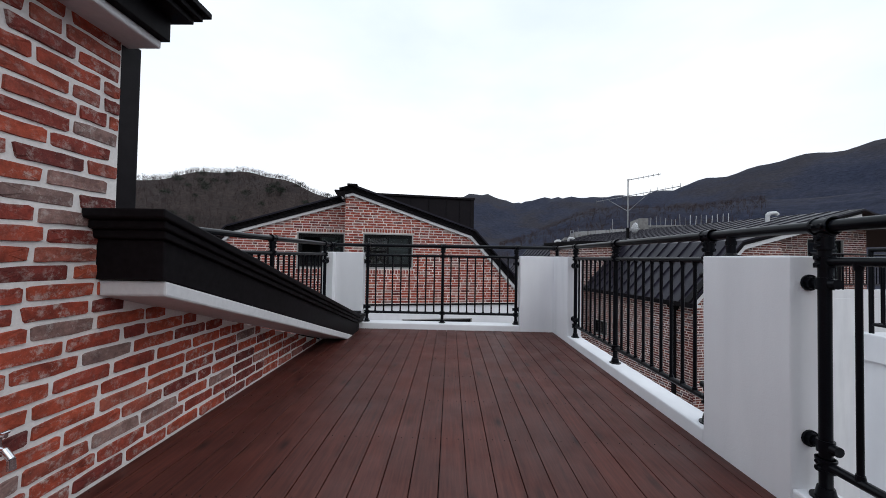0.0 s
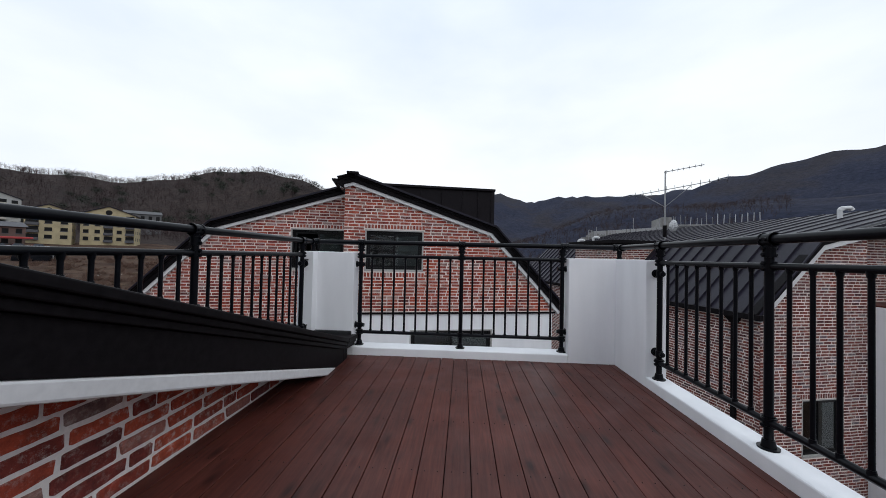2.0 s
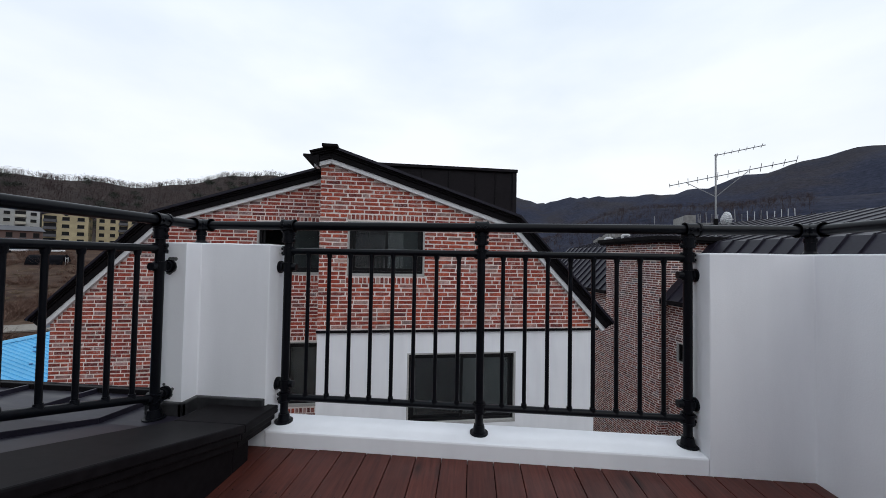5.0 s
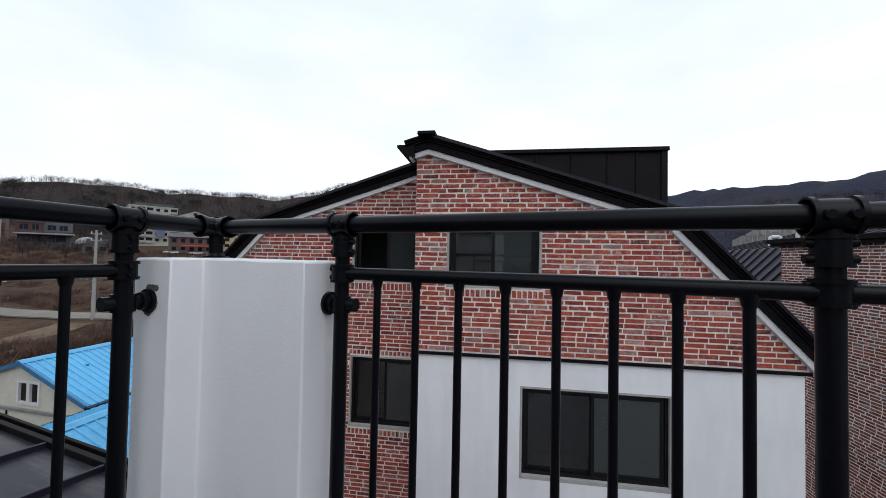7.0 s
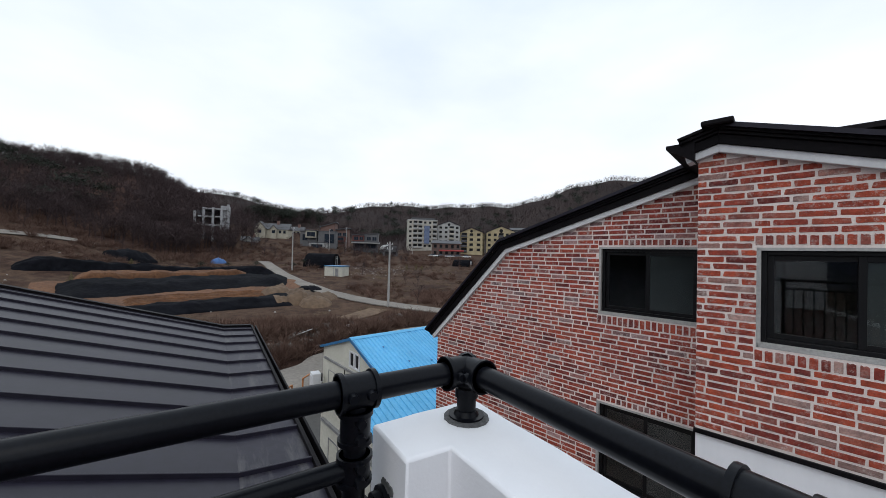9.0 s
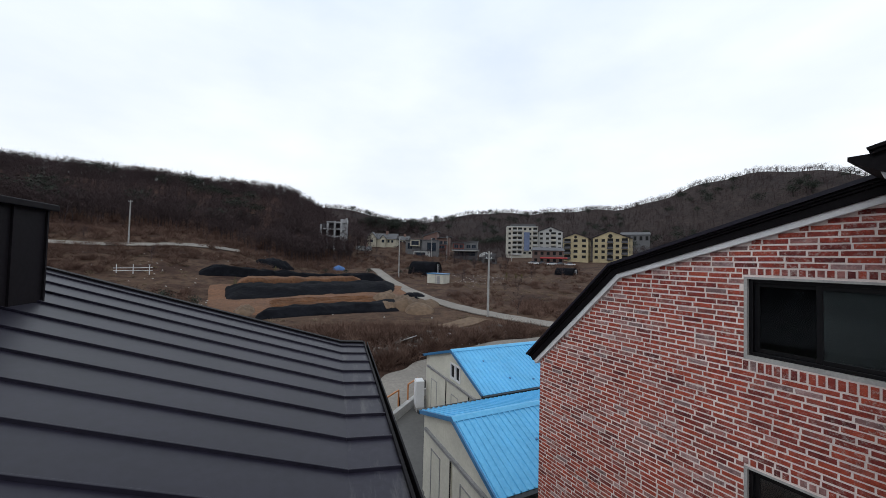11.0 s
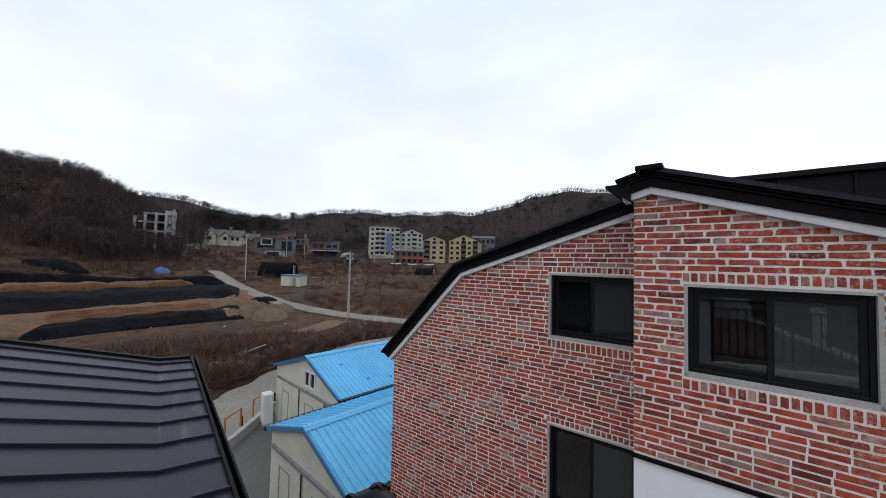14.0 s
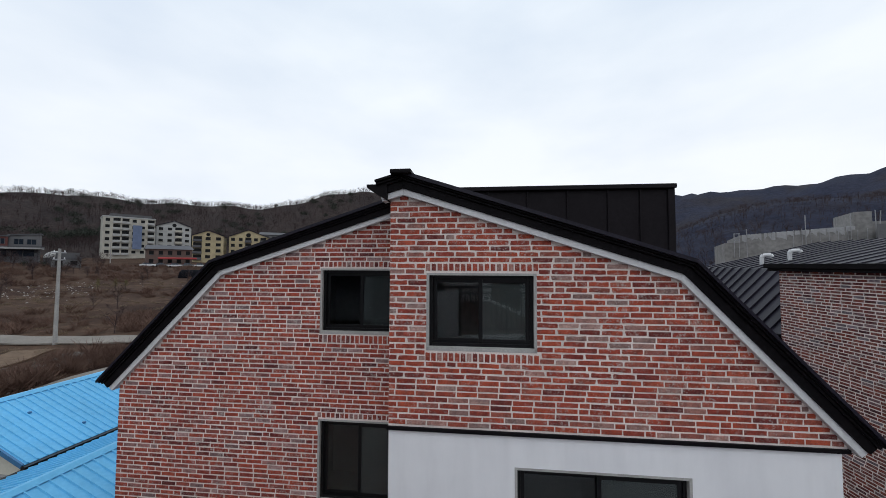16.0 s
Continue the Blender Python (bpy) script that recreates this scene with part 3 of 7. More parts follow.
def l_pier(corners, label, top=PIER_TOP):
    p = thing("wall_pier", (*corners[0], 0), label, "parapet pier", "parapet piers", kind="structure")
    g = Geo().hexa([(x, y, -0.3) for x, y in corners], [(x, y, top) for x, y in corners])
    me = mesh_of("pier", g, WHITE)
    bm = bmesh.new()
    bm.from_mesh(me)
    bmesh.ops.triangulate(bm, faces=bm.faces)
    for _ in range(3):
        bmesh.ops.subdivide_edges(bm, edges=[e for e in bm.edges if e.calc_length() > 0.07], cuts=1)
        bmesh.ops.triangulate(bm, faces=bm.faces)
    bm.normal_update()
    for v in bm.verts:
        k = noise.noise(v.co * 7.0) * 0.0030 + noise.noise(v.co * 31.0) * 0.0022
        v.co += v.normal * k
    bm.to_mesh(me)
    bm.free()
    me.shade_smooth()
    me.set_sharp_from_angle(angle=radians(40))
    ob = part("pier", me, WHITE, p, bevel=0.007)
    return p


l_pier([(-2.245, 5.595), (-2.06, 5.595), (-2.055, 5.705), (-1.60, 5.708), (-1.60, 5.915), (-2.245, 5.915)], "L-shaped white rendered corner pier by the metal roof", 1.236)
l_pier([(0.974, 5.70), (1.51, 5.70), (1.51, 5.027), (1.705, 5.027), (1.705, 5.95), (0.974, 5.95)], "L-shaped white rendered corner pier on the deck")
l_pier([(1.51, 1.755), (1.70, 1.755), (1.70, 2.345), (1.51, 2.345)], "short white rendered parapet pier beside the deck")

# own building below the deck
home = thing("wall_home", (0, 0, -6.5), "white rendered lower walls of the terraced house", "house wall", kind="structure")
part("lower_wall", Geo().box(-1.58, 1.68, BACK_Y, 5.93, -9.8, -0.301), WHITE, home)
part("lower_wall", Geo().box(-9.2, -1.96, -6, 5.55, -9.8, -0.301), MORTAR, home)
part("back_wall", Geo().box(-1.95, 1.7, BACK_Y - 0.2, BACK_Y, -0.3, 2.6), WHITE, home)

# ---- railings ----
HAND_Z, MID_Z, LOW_Z = 1.360, 1.195, 0.25
END_Y, RIGHT_X, LEFT_X = 5.825, 1.60, -2.16


def clamp(parent, p, axis, r=0.0385, half=0.042):
    """A cast pipe clamp with its two screw bosses."""
    p, ax = Vector(p), Vector(axis).normalized()
    g = Geo().tube(p - ax * half, p + ax * half, r, n=18)
    g.tube(p - ax * half, p - ax * (half - 0.010), r + 0.005, n=18)
    g.tube(p + ax * (half - 0.010), p + ax * half, r + 0.005, n=18)
    side = ax.cross(Vector((0, 0, 1)))
    side = side.normalized() if side.length > 0.1 else Vector((1, 0, 0))
    for k in (-0.5, 0.5):
        c = p + ax * half * k
        for sgn in (1, -1):
            g.tube(c + side * sgn * r * 0.8, c + side * sgn * (r + 0.011), 0.013, 0.010, n=10)
    return part("clamp", g, RAIL, parent, smooth=True)


def post(parent, x, y, z0, bracket=None, lower=True, low_z=LOW_Z):
    """A post with its foot flange, clamps and, where it stands by a pier, two wall brackets (dx, dy towards the pier)."""
    po = part("post", Geo().tube((x, y, z0), (x, y, HAND_Z - 0.02), 0.0245, n=16), RAIL, parent, smooth=True)
    g = Geo().tube((x, y, z0), (x, y, z0 + 0.010), 0.056, n=20)
    g.tube((x, y, z0 + 0.010), (x, y, z0 + 0.055), 0.040, 0.031, n=18)
    part("foot_flange", g, RAIL, po, smooth=True)
    clamp(po, (x, y, HAND_Z - 0.075), (0, 0, 1), 0.033, 0.035)
    clamp(po, (x, y, MID_Z), (0, 0, 1), 0.034, 0.03)
    if lower:
        clamp(po, (x, y, low_z), (0, 0, 1), 0.034, 0.03)
    if bracket:
        bx, by, reach = bracket
        for z in (1.09, 0.335):
            if z < z0 + 0.05:
                z = z0 + 0.12
            b = Geo().tube((x - bx * 0.05, y - by * 0.05, z), (x + bx * reach, y + by * reach, z), 0.019, n=14)
            b.tube((x - bx * 0.058, y - by * 0.058, z), (x - bx * 0.030, y - by * 0.030, z), 0.023, n=14)
            b.tube((x + bx * (reach - 0.03), y + by * (reach - 0.03), z), (x + bx * (reach - 0.012), y + by * (reach - 0.012), z), 0.030, n=14)
            b.tube((x + bx * (reach - 0.012), y + by * (reach - 0.012), z), (x + bx * (reach + 0.002), y + by * (reach + 0.002), z), 0.040, n=16)
            b.tube((x, y, z - 0.028), (x, y, z + 0.028), 0.033, n=16)
            part("wall_bracket", b, RAIL, po, smooth=True)
    return po


def baluster(parent, x, y, z0, z1):
    g = Geo().tube((x, y, z0), (x, y, z1), 0.0125, n=10)
    g.tube((x, y, z0), (x, y, z0 + 0.035), 0.021, 0.016, n=10)
    g.tube((x, y, z1 - 0.04), (x, y, z1 - 0.005), 0.015, 0.021, n=10)
    return part("baluster", g, RAIL, parent, smooth=True)


def bay(parent, p, q, low_p, low_q, count, overrun=0.0):
    """Middle and lower rail between two posts and the balusters between them."""
    p, q = Vector(p), Vector(q)
    part("middle_rail", Geo().tube((p.x, p.y, MID_Z), (q.x, q.y, MID_Z), 0.021, n=14), RAIL, parent, smooth=True)
    part("lower_rail", Geo().tube((p.x, p.y, low_p), (q.x, q.y, low_q), 0.021, n=14), RAIL, parent, smooth=True)
    for i in range(1, count + 1):
        k = i / (count + 1)
        m = p.lerp(q, k)
        baluster(parent, m.x, m.y, low_p + (low_q - low_p) * k, MID_Z)


def stub(parent, x, y, z=PIER_TOP):
    g = Geo().tube((x, y, z - 0.01), (x, y, HAND_Z), 0.0255, n=16)
    g.tube((x, y, z - 0.004), (x, y, z + 0.008), 0.047, n=20)
    g.tube((x, y, z + 0.008), (x, y, z + 0.020), 0.034, 0.028, n=18)
    g.tube((x, y, HAND_Z - 0.07), (x, y, HAND_Z - 0.045), 0.031, n=16)
    part("stub_post", g, RAIL, parent, smooth=True)
    part("sealant_ring", Geo().tube((x + 0.006, y - 0.004, z - 0.004), (x + 0.006, y - 0.004, z + 0.0035), 0.060, n=14), SMUDGE, parent, "grey sealant round the post foot")


rail_end = thing("railing", (0, END_Y, KERB), "black pipe railing with round balusters on the white kerb", "railing", "terrace railings")
part("handrail", Geo().tube((LEFT_X, END_Y, HAND_Z), (RIGHT_X, END_Y, HAND_Z), 0.0285, n=20), RAIL, rail_end, smooth=True)
for x in (-1.545, -0.288, 0.952):
    clamp(rail_end, (x, END_Y, HAND_Z), (1, 0, 0))
post(rail_end, -1.545, END_Y, KERB, (-1, 0, 0.056))
post(rail_end, -0.288, END_Y, KERB)
post(rail_end, 0.930, END_Y, KERB, (1, 0, 0.046))
bay(rail_end, (-1.545, END_Y, 0), (-0.288, END_Y, 0), LOW_Z, LOW_Z, 8)
bay(rail_end, (-0.288, END_Y, 0), (0.930, END_Y, 0), LOW_Z, LOW_Z, 8)
stub(rail_end, LEFT_X, END_Y, 1.236)
stub(rail_end, RIGHT_X, END_Y)
clamp(rail_end, (LEFT_X + 0.03, END_Y, HAND_Z), (1, 0, 0))
clamp(rail_end, (RIGHT_X - 0.03, END_Y, HAND_Z), (1, 0, 0))

rail_side = thing("railing", (RIGHT_X, 3, KERB), "black pipe railing running along the side kerb between piers", "railing", "terrace railings")
part("handrail", Geo().tube((RIGHT_X, BACK_Y, HAND_Z), (RIGHT_X, END_Y, HAND_Z), 0.0285, n=20), RAIL, rail_side, smooth=True)
clamp(rail_side, (RIGHT_X, END_Y - 0.04, HAND_Z), (0, 1, 0))
for y in (4.955, 3.766, 2.42, 1.68, 0.3):
    clamp(rail_side, (RIGHT_X, y, HAND_Z), (0, 1, 0))
post(rail_side, RIGHT_X, 4.955, KERB, (0, 1, 0.074))
post(rail_side, RIGHT_X, 3.766, KERB)
post(rail_side, RIGHT_X, 2.42, KERB, (0, -1, 0.077))
post(rail_side, RIGHT_X, 1.68, KERB, (0, 1, 0.077))
post(rail_side, RIGHT_X, 0.3, KERB)
post(rail_side, RIGHT_X, -1.2, KERB)
bay(rail_side, (RIGHT_X, 4.955, 0), (RIGHT_X, 3.766, 0), LOW_Z, LOW_Z, 8)
bay(rail_side, (RIGHT_X, 3.766, 0), (RIGHT_X, 2.42, 0), LOW_Z, LOW_Z, 9)
bay(rail_side, (RIGHT_X, 1.68, 0), (RIGHT_X, 0.3, 0), LOW_Z, LOW_Z, 9)
bay(rail_side, (RIGHT_X, 0.3, 0), (RIGHT_X, -1.2, 0), LOW_Z, LOW_Z, 10)
stub(rail_side, RIGHT_X, 2.23)

# ---- own roof beside the terrace ----
SLOPE = 0.30


def roof_z(y):
    """Height of the roof sheet: a steady fall, nearly flat at the foot."""
    k = 1.355 - SLOPE * (min(y, 5.42) - 1.63)
    return k - 0.06 * max(0.0, y - 5.42)


rail_roof = thing("railing", (LEFT_X, 4, 0.4), "black pipe railing stepping up the dark metal roof", "railing", "terrace railings")
part("handrail", Geo().tube((LEFT_X, END_Y, HAND_Z), (LEFT_X, 1.80, HAND_Z), 0.0285, n=20), RAIL, rail_roof, smooth=True)
clamp(rail_roof, (LEFT_X, END_Y - 0.03, HAND_Z), (0, 1, 0))
for y in (5.52, 3.87, 2.22):
    clamp(rail_roof, (LEFT_X, y, HAND_Z), (0, 1, 0))
ys = (5.52, 3.87, 2.22)
lows = [roof_z(y) + 0.12 for y in ys]
post(rail_roof, LEFT_X, 5.52, roof_z(5.52), (0, 1, 0.075), low_z=lows[0])
post(rail_roof, LEFT_X, 3.87, roof_z(3.87), low_z=lows[1])
bay(rail_roof, (LEFT_X, 5.52, 0), (LEFT_X, 3.87, 0), lows[0], lows[1], 11)
bay(rail_roof, (LEFT_X, 3.87, 0), (LEFT_X, 2.22, 0), lows[1], lows[2], 11)
for z in (1.09, 0.335):
    g = Geo()
    rs = random.Random(int(z * 100))
    for _ in range(26):
        xx, zz = LEFT_X + rs.gauss(0, 0.016), z + rs.gauss(-0.004, 0.026)
        g.tube((xx, 5.5965, zz), (xx, 5.5930 - rs.random() * 0.001, zz), rs.uniform(0.008, 0.017), n=7)
    part("sealant_smear", g, SMUDGE, rail_roof, "dark sealant smeared round the bracket")

roof = thing("roof", (-5, 4, 0), "dark grey standing-seam metal roof falling to a gutter", "roof", kind="structure")
RX0, RX1 = -9.10, -1.60
EAVE_Y = 5.865
rg = Geo()
a, b = 1.70, 5.42
rg.hexa([(RX0, a, roof_z(a) - 0.05), (RX1, a, roof_z(a) - 0.05), (RX1, b, roof_z(b) - 0.05), (RX0, b, roof_z(b) - 0.05)],
        [(RX0, a, roof_z(a)), (RX1, a, roof_z(a)), (RX1, b, roof_z(b)), (RX0, b, roof_z(b))])
part("roof_sheet", rg, ROOF, roof)
rg = Geo()
a, b = 5.42, EAVE_Y
rg.hexa([(RX0, a, roof_z(a) - 0.05), (RX1, a, roof_z(a) - 0.05), (RX1, b, roof_z(b) - 0.05), (RX0, b, roof_z(b) - 0.05)], [(RX0, a, roof_z(a)), (RX1, a, roof_z(a)), (RX1, b, roof_z(b)), (RX0, b, roof_z(b))])
part("eaves_sheet", rg, ROOF_WORN, roof, "scuffed flat sheet at the eaves")
rg = Geo()
rg.hexa([(RX0, 0.2, roof_z(0.2) - 0.05), (-7.3, 0.2, roof_z(0.2) - 0.05), (-7.3, 1.70, roof_z(1.7) - 0.05), (RX0, 1.70, roof_z(1.7) - 0.05)],
        [(RX0, 0.2, roof_z(0.2)), (-7.3, 0.2, roof_z(0.2)), (-7.3, 1.70, roof_z(1.7)), (RX0, 1.70, roof_z(1.7))])
part("roof_sheet", rg, ROOF, roof)
x = -4.52 + 0.53 * 4
while x > RX0 + 0.2:
    g = Geo()
    y_top = 0.2 if x < -7.3 else 1.70
    for a, b in ((y_top, 5.42), (5.42, EAVE_Y)):
        g.hexa([(x - 0.012, a, roof_z(a) - 0.005), (x + 0.012, a, roof_z(a) - 0.005), (x + 0.012, b, roof_z(b) - 0.005), (x - 0.012, b, roof_z(b) - 0.005)],
               [(x - 0.009, a, roof_z(a) + 0.030), (x + 0.009, a, roof_z(a) + 0.030), (x + 0.009, b, roof_z(b) + 0.030), (x - 0.009, b, roof_z(b) + 0.030)])
    part("seam", g, ROOF, roof, bevel=0.003)
    x -= 0.53
# gutter and far verge trim
part("gutter", Geo().box(RX0, -2.25, EAVE_Y, EAVE_Y + 0.03, roof_z(EAVE_Y) - 0.14, roof_z(EAVE_Y) + 0.035).box(RX0, -2.25, EAVE_Y + 0.03, EAVE_Y + 0.07, roof_z(EAVE_Y) - 0.14, roof_z(EAVE_Y) - 0.10)
     .box(RX0, -2.25, EAVE_Y + 0.07, EAVE_Y + 0.09, roof_z(EAVE_Y) - 0.14, roof_z(EAVE_Y) + 0.02), FASCIA, roof, "black gutter", bevel=0.004)
g = Geo()
for a, b in ((0.2, 5.42), (5.42, EAVE_Y)):
    g.hexa([(RX0 - 0.06, a, roof_z(a) - 0.2), (RX0 + 0.05, a, roof_z(a) - 0.2), (RX0 + 0.05, b, roof_z(b) - 0.2), (RX0 - 0.06, b, roof_z(b) - 0.2)],
           [(RX0 - 0.06, a, roof_z(a) + 0.04), (RX0 + 0.05, a, roof_z(a) + 0.04), (RX0 + 0.05, b, roof_z(b) + 0.04), (RX0 - 0.06, b, roof_z(b) + 0.04)])
part("verge_trim", g, FASCIA, roof)


def sloped(x0, x1, o0, o1, y0=1.655, y1=5.74):
    """A moulding along the roof's terrace-side edge, between offsets o0 and o1 from the roof's line."""
    g = Geo()
    ys_ = [y0, 5.42, y1] if y1 > 5.42 else [y0, y1]
    for a, b in zip(ys_, ys_[1:]):
        za, zb = (1.385 - SLOPE * (min(v, 5.50) - 1.63) for v in (a, b))
        g.hexa([(x0, a, za + o0), (x1, a, za + o0), (x1, b, zb + o0), (x0, b, zb + o0)], [(x0, a, za + o1), (x1, a, za + o1), (x1, b, zb + o1), (x0, b, zb + o1)])
    return g


part("fascia", sloped(-1.95, -1.60, -0.315, -0.115, y0=1.715, y1=5.55), FASCIA, roof, "black fascia board", bevel=0.005)
part("cornice", sloped(-1.95, -1.575, -0.115, -0.075, y0=1.69), FASCIA, roof, bevel=0.006)
part("cornice", sloped(-1.95, -1.555, -0.075, -0.035, y0=1.665), FASCIA, roof, bevel=0.008)
part("cornice", sloped(-1.95, -1.535, -0.035, 0.012, y0=1.635), FASCIA, roof, bevel=0.008)
part("soffit", sloped(-1.97, -1.60, -0.395, -0.315, y0=1.735, y1=5.19), WHITE_TRIM, roof, "white painted soffit", bevel=0.012)
# flashing round the foot of the corner pier
g = Geo().box(-2.27, -2.03, 5.565, 5.60, roof_z(5.5) - 0.02, roof_z(5.5) + 0.07).box(-2.06, -2.03, 5.565, 5.69, roof_z(5.5) - 0.02, roof_z(5.5) + 0.07)
g.box(-2.06, -1.605, 5.68, 5.71, roof_z(5.5) - 0.02, roof_z(5.5) + 0.07)
part("pier_flashing", g, FLASH, roof, "dented dark flashing round the pier foot", bevel=0.008)

# ---- the brick wall of the own house, with the upper volume and its eaves ----
UP_Y = 1.81
wall_own = thing("wall_west", (-1.95, 0, 0), "old red brick wall with thick white mortar joints", "brick wall", kind="structure")
WEST = frame_at(-1.95, 0, 90)  # along +y, depth towards -x
prof_low = [(BACK_Y, 2.34), (UP_Y - 0.001, 2.34), (UP_Y, 1.385 - 0.39 - SLOPE * (UP_Y - 1.63)), (4.80, 0.02)]
part("backing", wall_solid(WEST, prof_low, -0.02, 0.0, 0.25, []), MORTAR_WHITE, wall_own)
lay_bricks(wall_own, WEST, 90, 0.0, prof_low, 0.004, [], near=(1.15, 4.8, 0, 2.4), seed=3, proud=0.008, course=0.086, length=0.288, joint=0.020)

upper = thing("wall_upper", (-4.6, 1.7, 1.3), "charcoal metal-clad upper storey above the sloping roof", "house wall", kind="structure")
part("cladding_back", Geo().box(-7.28, -2.2, -4.5, 1.67, 0.9, 2.56), CLAD, upper)
for i in range(10):
    xx = -7.28 + 0.5 * i
    if not (-5.85 < xx < -4.5):
        part("cladding_seam", Geo().box(xx - 0.012, xx + 0.012, 1.668, 1.695, roof_z(1.68), 2.50), CLAD, upper)
part("parapet_cap", Geo().box(-7.36, -1.97, 1.60, 1.76, 2.50, 2.58), CLAD, upper, bevel=0.01)
part("parapet_cap", Geo().box(-7.36, -7.22, -4.5, 1.60, 2.50, 2.58), CLAD, upper, bevel=0.01)
g = Geo()
for q in ((-5.90, -5.80, 1.30, 2.06), (-4.55, -4.45, 1.30, 2.06), (-5.90, -4.45, 2.06, 2.16)):
    g.box(q[0], q[1], 1.66, 1.75, q[2], q[3])
part("window_surround", g, CLAD, upper, bevel=0.006)
part("window_glass", Geo().box(-5.80, -4.55, 1.671, 1.68, 1.30, 2.06), FRAME, upper)
part("corner_trim", Geo().box(-2.2, -1.955, UP_Y + 0.002, UP_Y + 0.125, 1.2, 2.34), CLAD, upper, "black corner flashing", bevel=0.005)
eaves = thing("eaves", (-1.7, 0, 2.3), "black stepped eaves with a white soffit", "eaves", kind="structure")
part("soffit", Geo().box(-2.3, -1.775, BACK_Y, UP_Y + 0.05, 2.30, 2.345), WHITE_TRIM, eaves, bevel=0.01)
part("fascia", Geo().box(-2.3, -1.735, BACK_Y, UP_Y + 0.06, 2.345, 2.47), FASCIA, eaves, bevel=0.004)
for i, o in enumerate((0.0, 0.03, 0.06)):
    part("cornice", Geo().box(-2.3, -1.635 + o, BACK_Y, UP_Y + 0.10 + o, 2.47 + 0.035 * i, 2.505 + 0.035 * i), FASCIA, eaves, bevel=0.006)

# garden tap
tap = thing("wall_tap", (-1.95, 1.30, 0.42), "small chrome wall tap with a cross handle", "tap")
part("wall_flange", Geo().tube((-1.955, 1.30, 0.42), (-1.93, 1.30, 0.42), 0.028, n=18), CHROME, tap, smooth=True)
part("body", Geo().tube((-1.94, 1.30, 0.42), (-1.84, 1.30, 0.42), 0.013, n=14).tube((-1.875, 1.30, 0.42), (-1.875, 1.30, 0.465), 0.014, n=14), CHROME, tap, smooth=True)
part("spout", Geo().tube((-1.845, 1.30, 0.424), (-1.815, 1.30, 0.39), 0.012, n=14).tube((-1.815, 1.30, 0.39), (-1.813, 1.30, 0.35), 0.012, 0.014, n=14), CHROME, tap, smooth=True)
part("handle", Geo().tube((-1.875, 1.265, 0.475), (-1.875, 1.335, 0.475), 0.008, n=10).tube((-1.91, 1.30, 0.475), (-1.84, 1.30, 0.475), 0.008, n=10), CHROME, tap, smooth=True)

# ---- the neighbour's terrace across the side passage ----
NX, NY, NZ = 5.40, 4.95, 0.26
near_house = thing("house", (NX + 1.5, 1, -9.5), "white rendered neighbour block with a roof terrace", "house", kind="structure")
EASTW = lambda a, d, z: (NX + d, NY - a, z)  # along the wall towards the south
nw = (0.45, 1.65, -1.95, -0.50)
part("wall", wall_solid(EASTW, [(0.0, -0.1), (8.0, -0.1)], -9.8, 0.06, 0.30, [nw]), WHITE, near_house)
part("parapet", Geo().box(NX, NX + 0.22, -3.05, NY, -0.1, NZ), WHITE, near_house, bevel=0.012)
part("parapet", Geo().box(NX + 0.22, 9.0, NY - 0.22, NY, -0.1, NZ), WHITE, near_house, bevel=0.012)
part("end_wall", Geo().box(NX + 0.30, 9.0, NY - 0.24, NY - 0.02, -9.8, -0.1), WHITE, near_house)
part("terrace_deck", Geo().box(NX + 0.22, 9.0, -3.05, NY - 0.22, 0.02, 0.06), WOOD, near_house)
window("window_8", EASTW, *nw, 0.06, "dark window in the white neighbour wall", room=1.0)
nr = thing("railing", (NX + 0.11, 1, NZ), "black pipe railing on the white neighbour parapet", "railing", "neighbour railings")
for z, r in ((NZ + 1.12, 0.028), (NZ + 0.96, 0.021), (NZ + 0.12, 0.021)):
    part("rail", Geo().tube((NX + 0.11, NY - 0.11, z), (NX + 0.11, -3.0, z), r), RAIL, nr, smooth=True)
    part("rail", Geo().tube((NX + 0.11, NY - 0.11, z), (9.0, NY - 0.11, z), r), RAIL, nr, smooth=True)
for i in range(50):
    y = NY - 0.11 - i * 0.14
    if i % 9 == 0:
        part("post", Geo().tube((NX + 0.11, y, NZ), (NX + 0.11, y, NZ + 1.12), 0.0255), RAIL, nr, smooth=True)
    else:
        part("baluster", Geo().tube((NX + 0.11, y, NZ + 0.12), (NX + 0.11, y, NZ + 0.96), 0.0125, n=8), RAIL, nr, smooth=True)
for i in range(1, 24):
    part("baluster", Geo().tube((NX + 0.11 + i * 0.14, NY - 0.11, NZ + 0.12), (NX + 0.11 + i * 0.14, NY - 0.11, NZ + 0.96), 0.0125, n=8), RAIL, nr, smooth=True)

# ---- the house across the lane ----
ACROSS = frame_at(-3.18, 9.873, 12.7)
WING = 1.10
house = thing("house", ACROSS(0, 3, -6.5), "brick gambrel-roofed house with black eaves and white lower walls", "house", kind="structure")
RIDGE, KNEE_R, EAVE_R = (0.19, 2.88), (3.68, 1.76), (5.60, -0.27)
KNEE_L, EAVE_L = (-3.29, 1.745), (-5.32, -0.33)
BAND_Z = -0.22
front_prof = [(0.0, 2.82), RIDGE, KNEE_R, (5.51, -0.175)]
w1 = (0.505, 1.955, 0.80, 1.83)
w3 = (1.66, 3.80, -2.03, -0.66)
front = part("wall_front", wall_solid(ACROSS, front_prof, BAND_Z, 0.0, 0.25, [w1]), MORTAR, house, "brick gable wall")
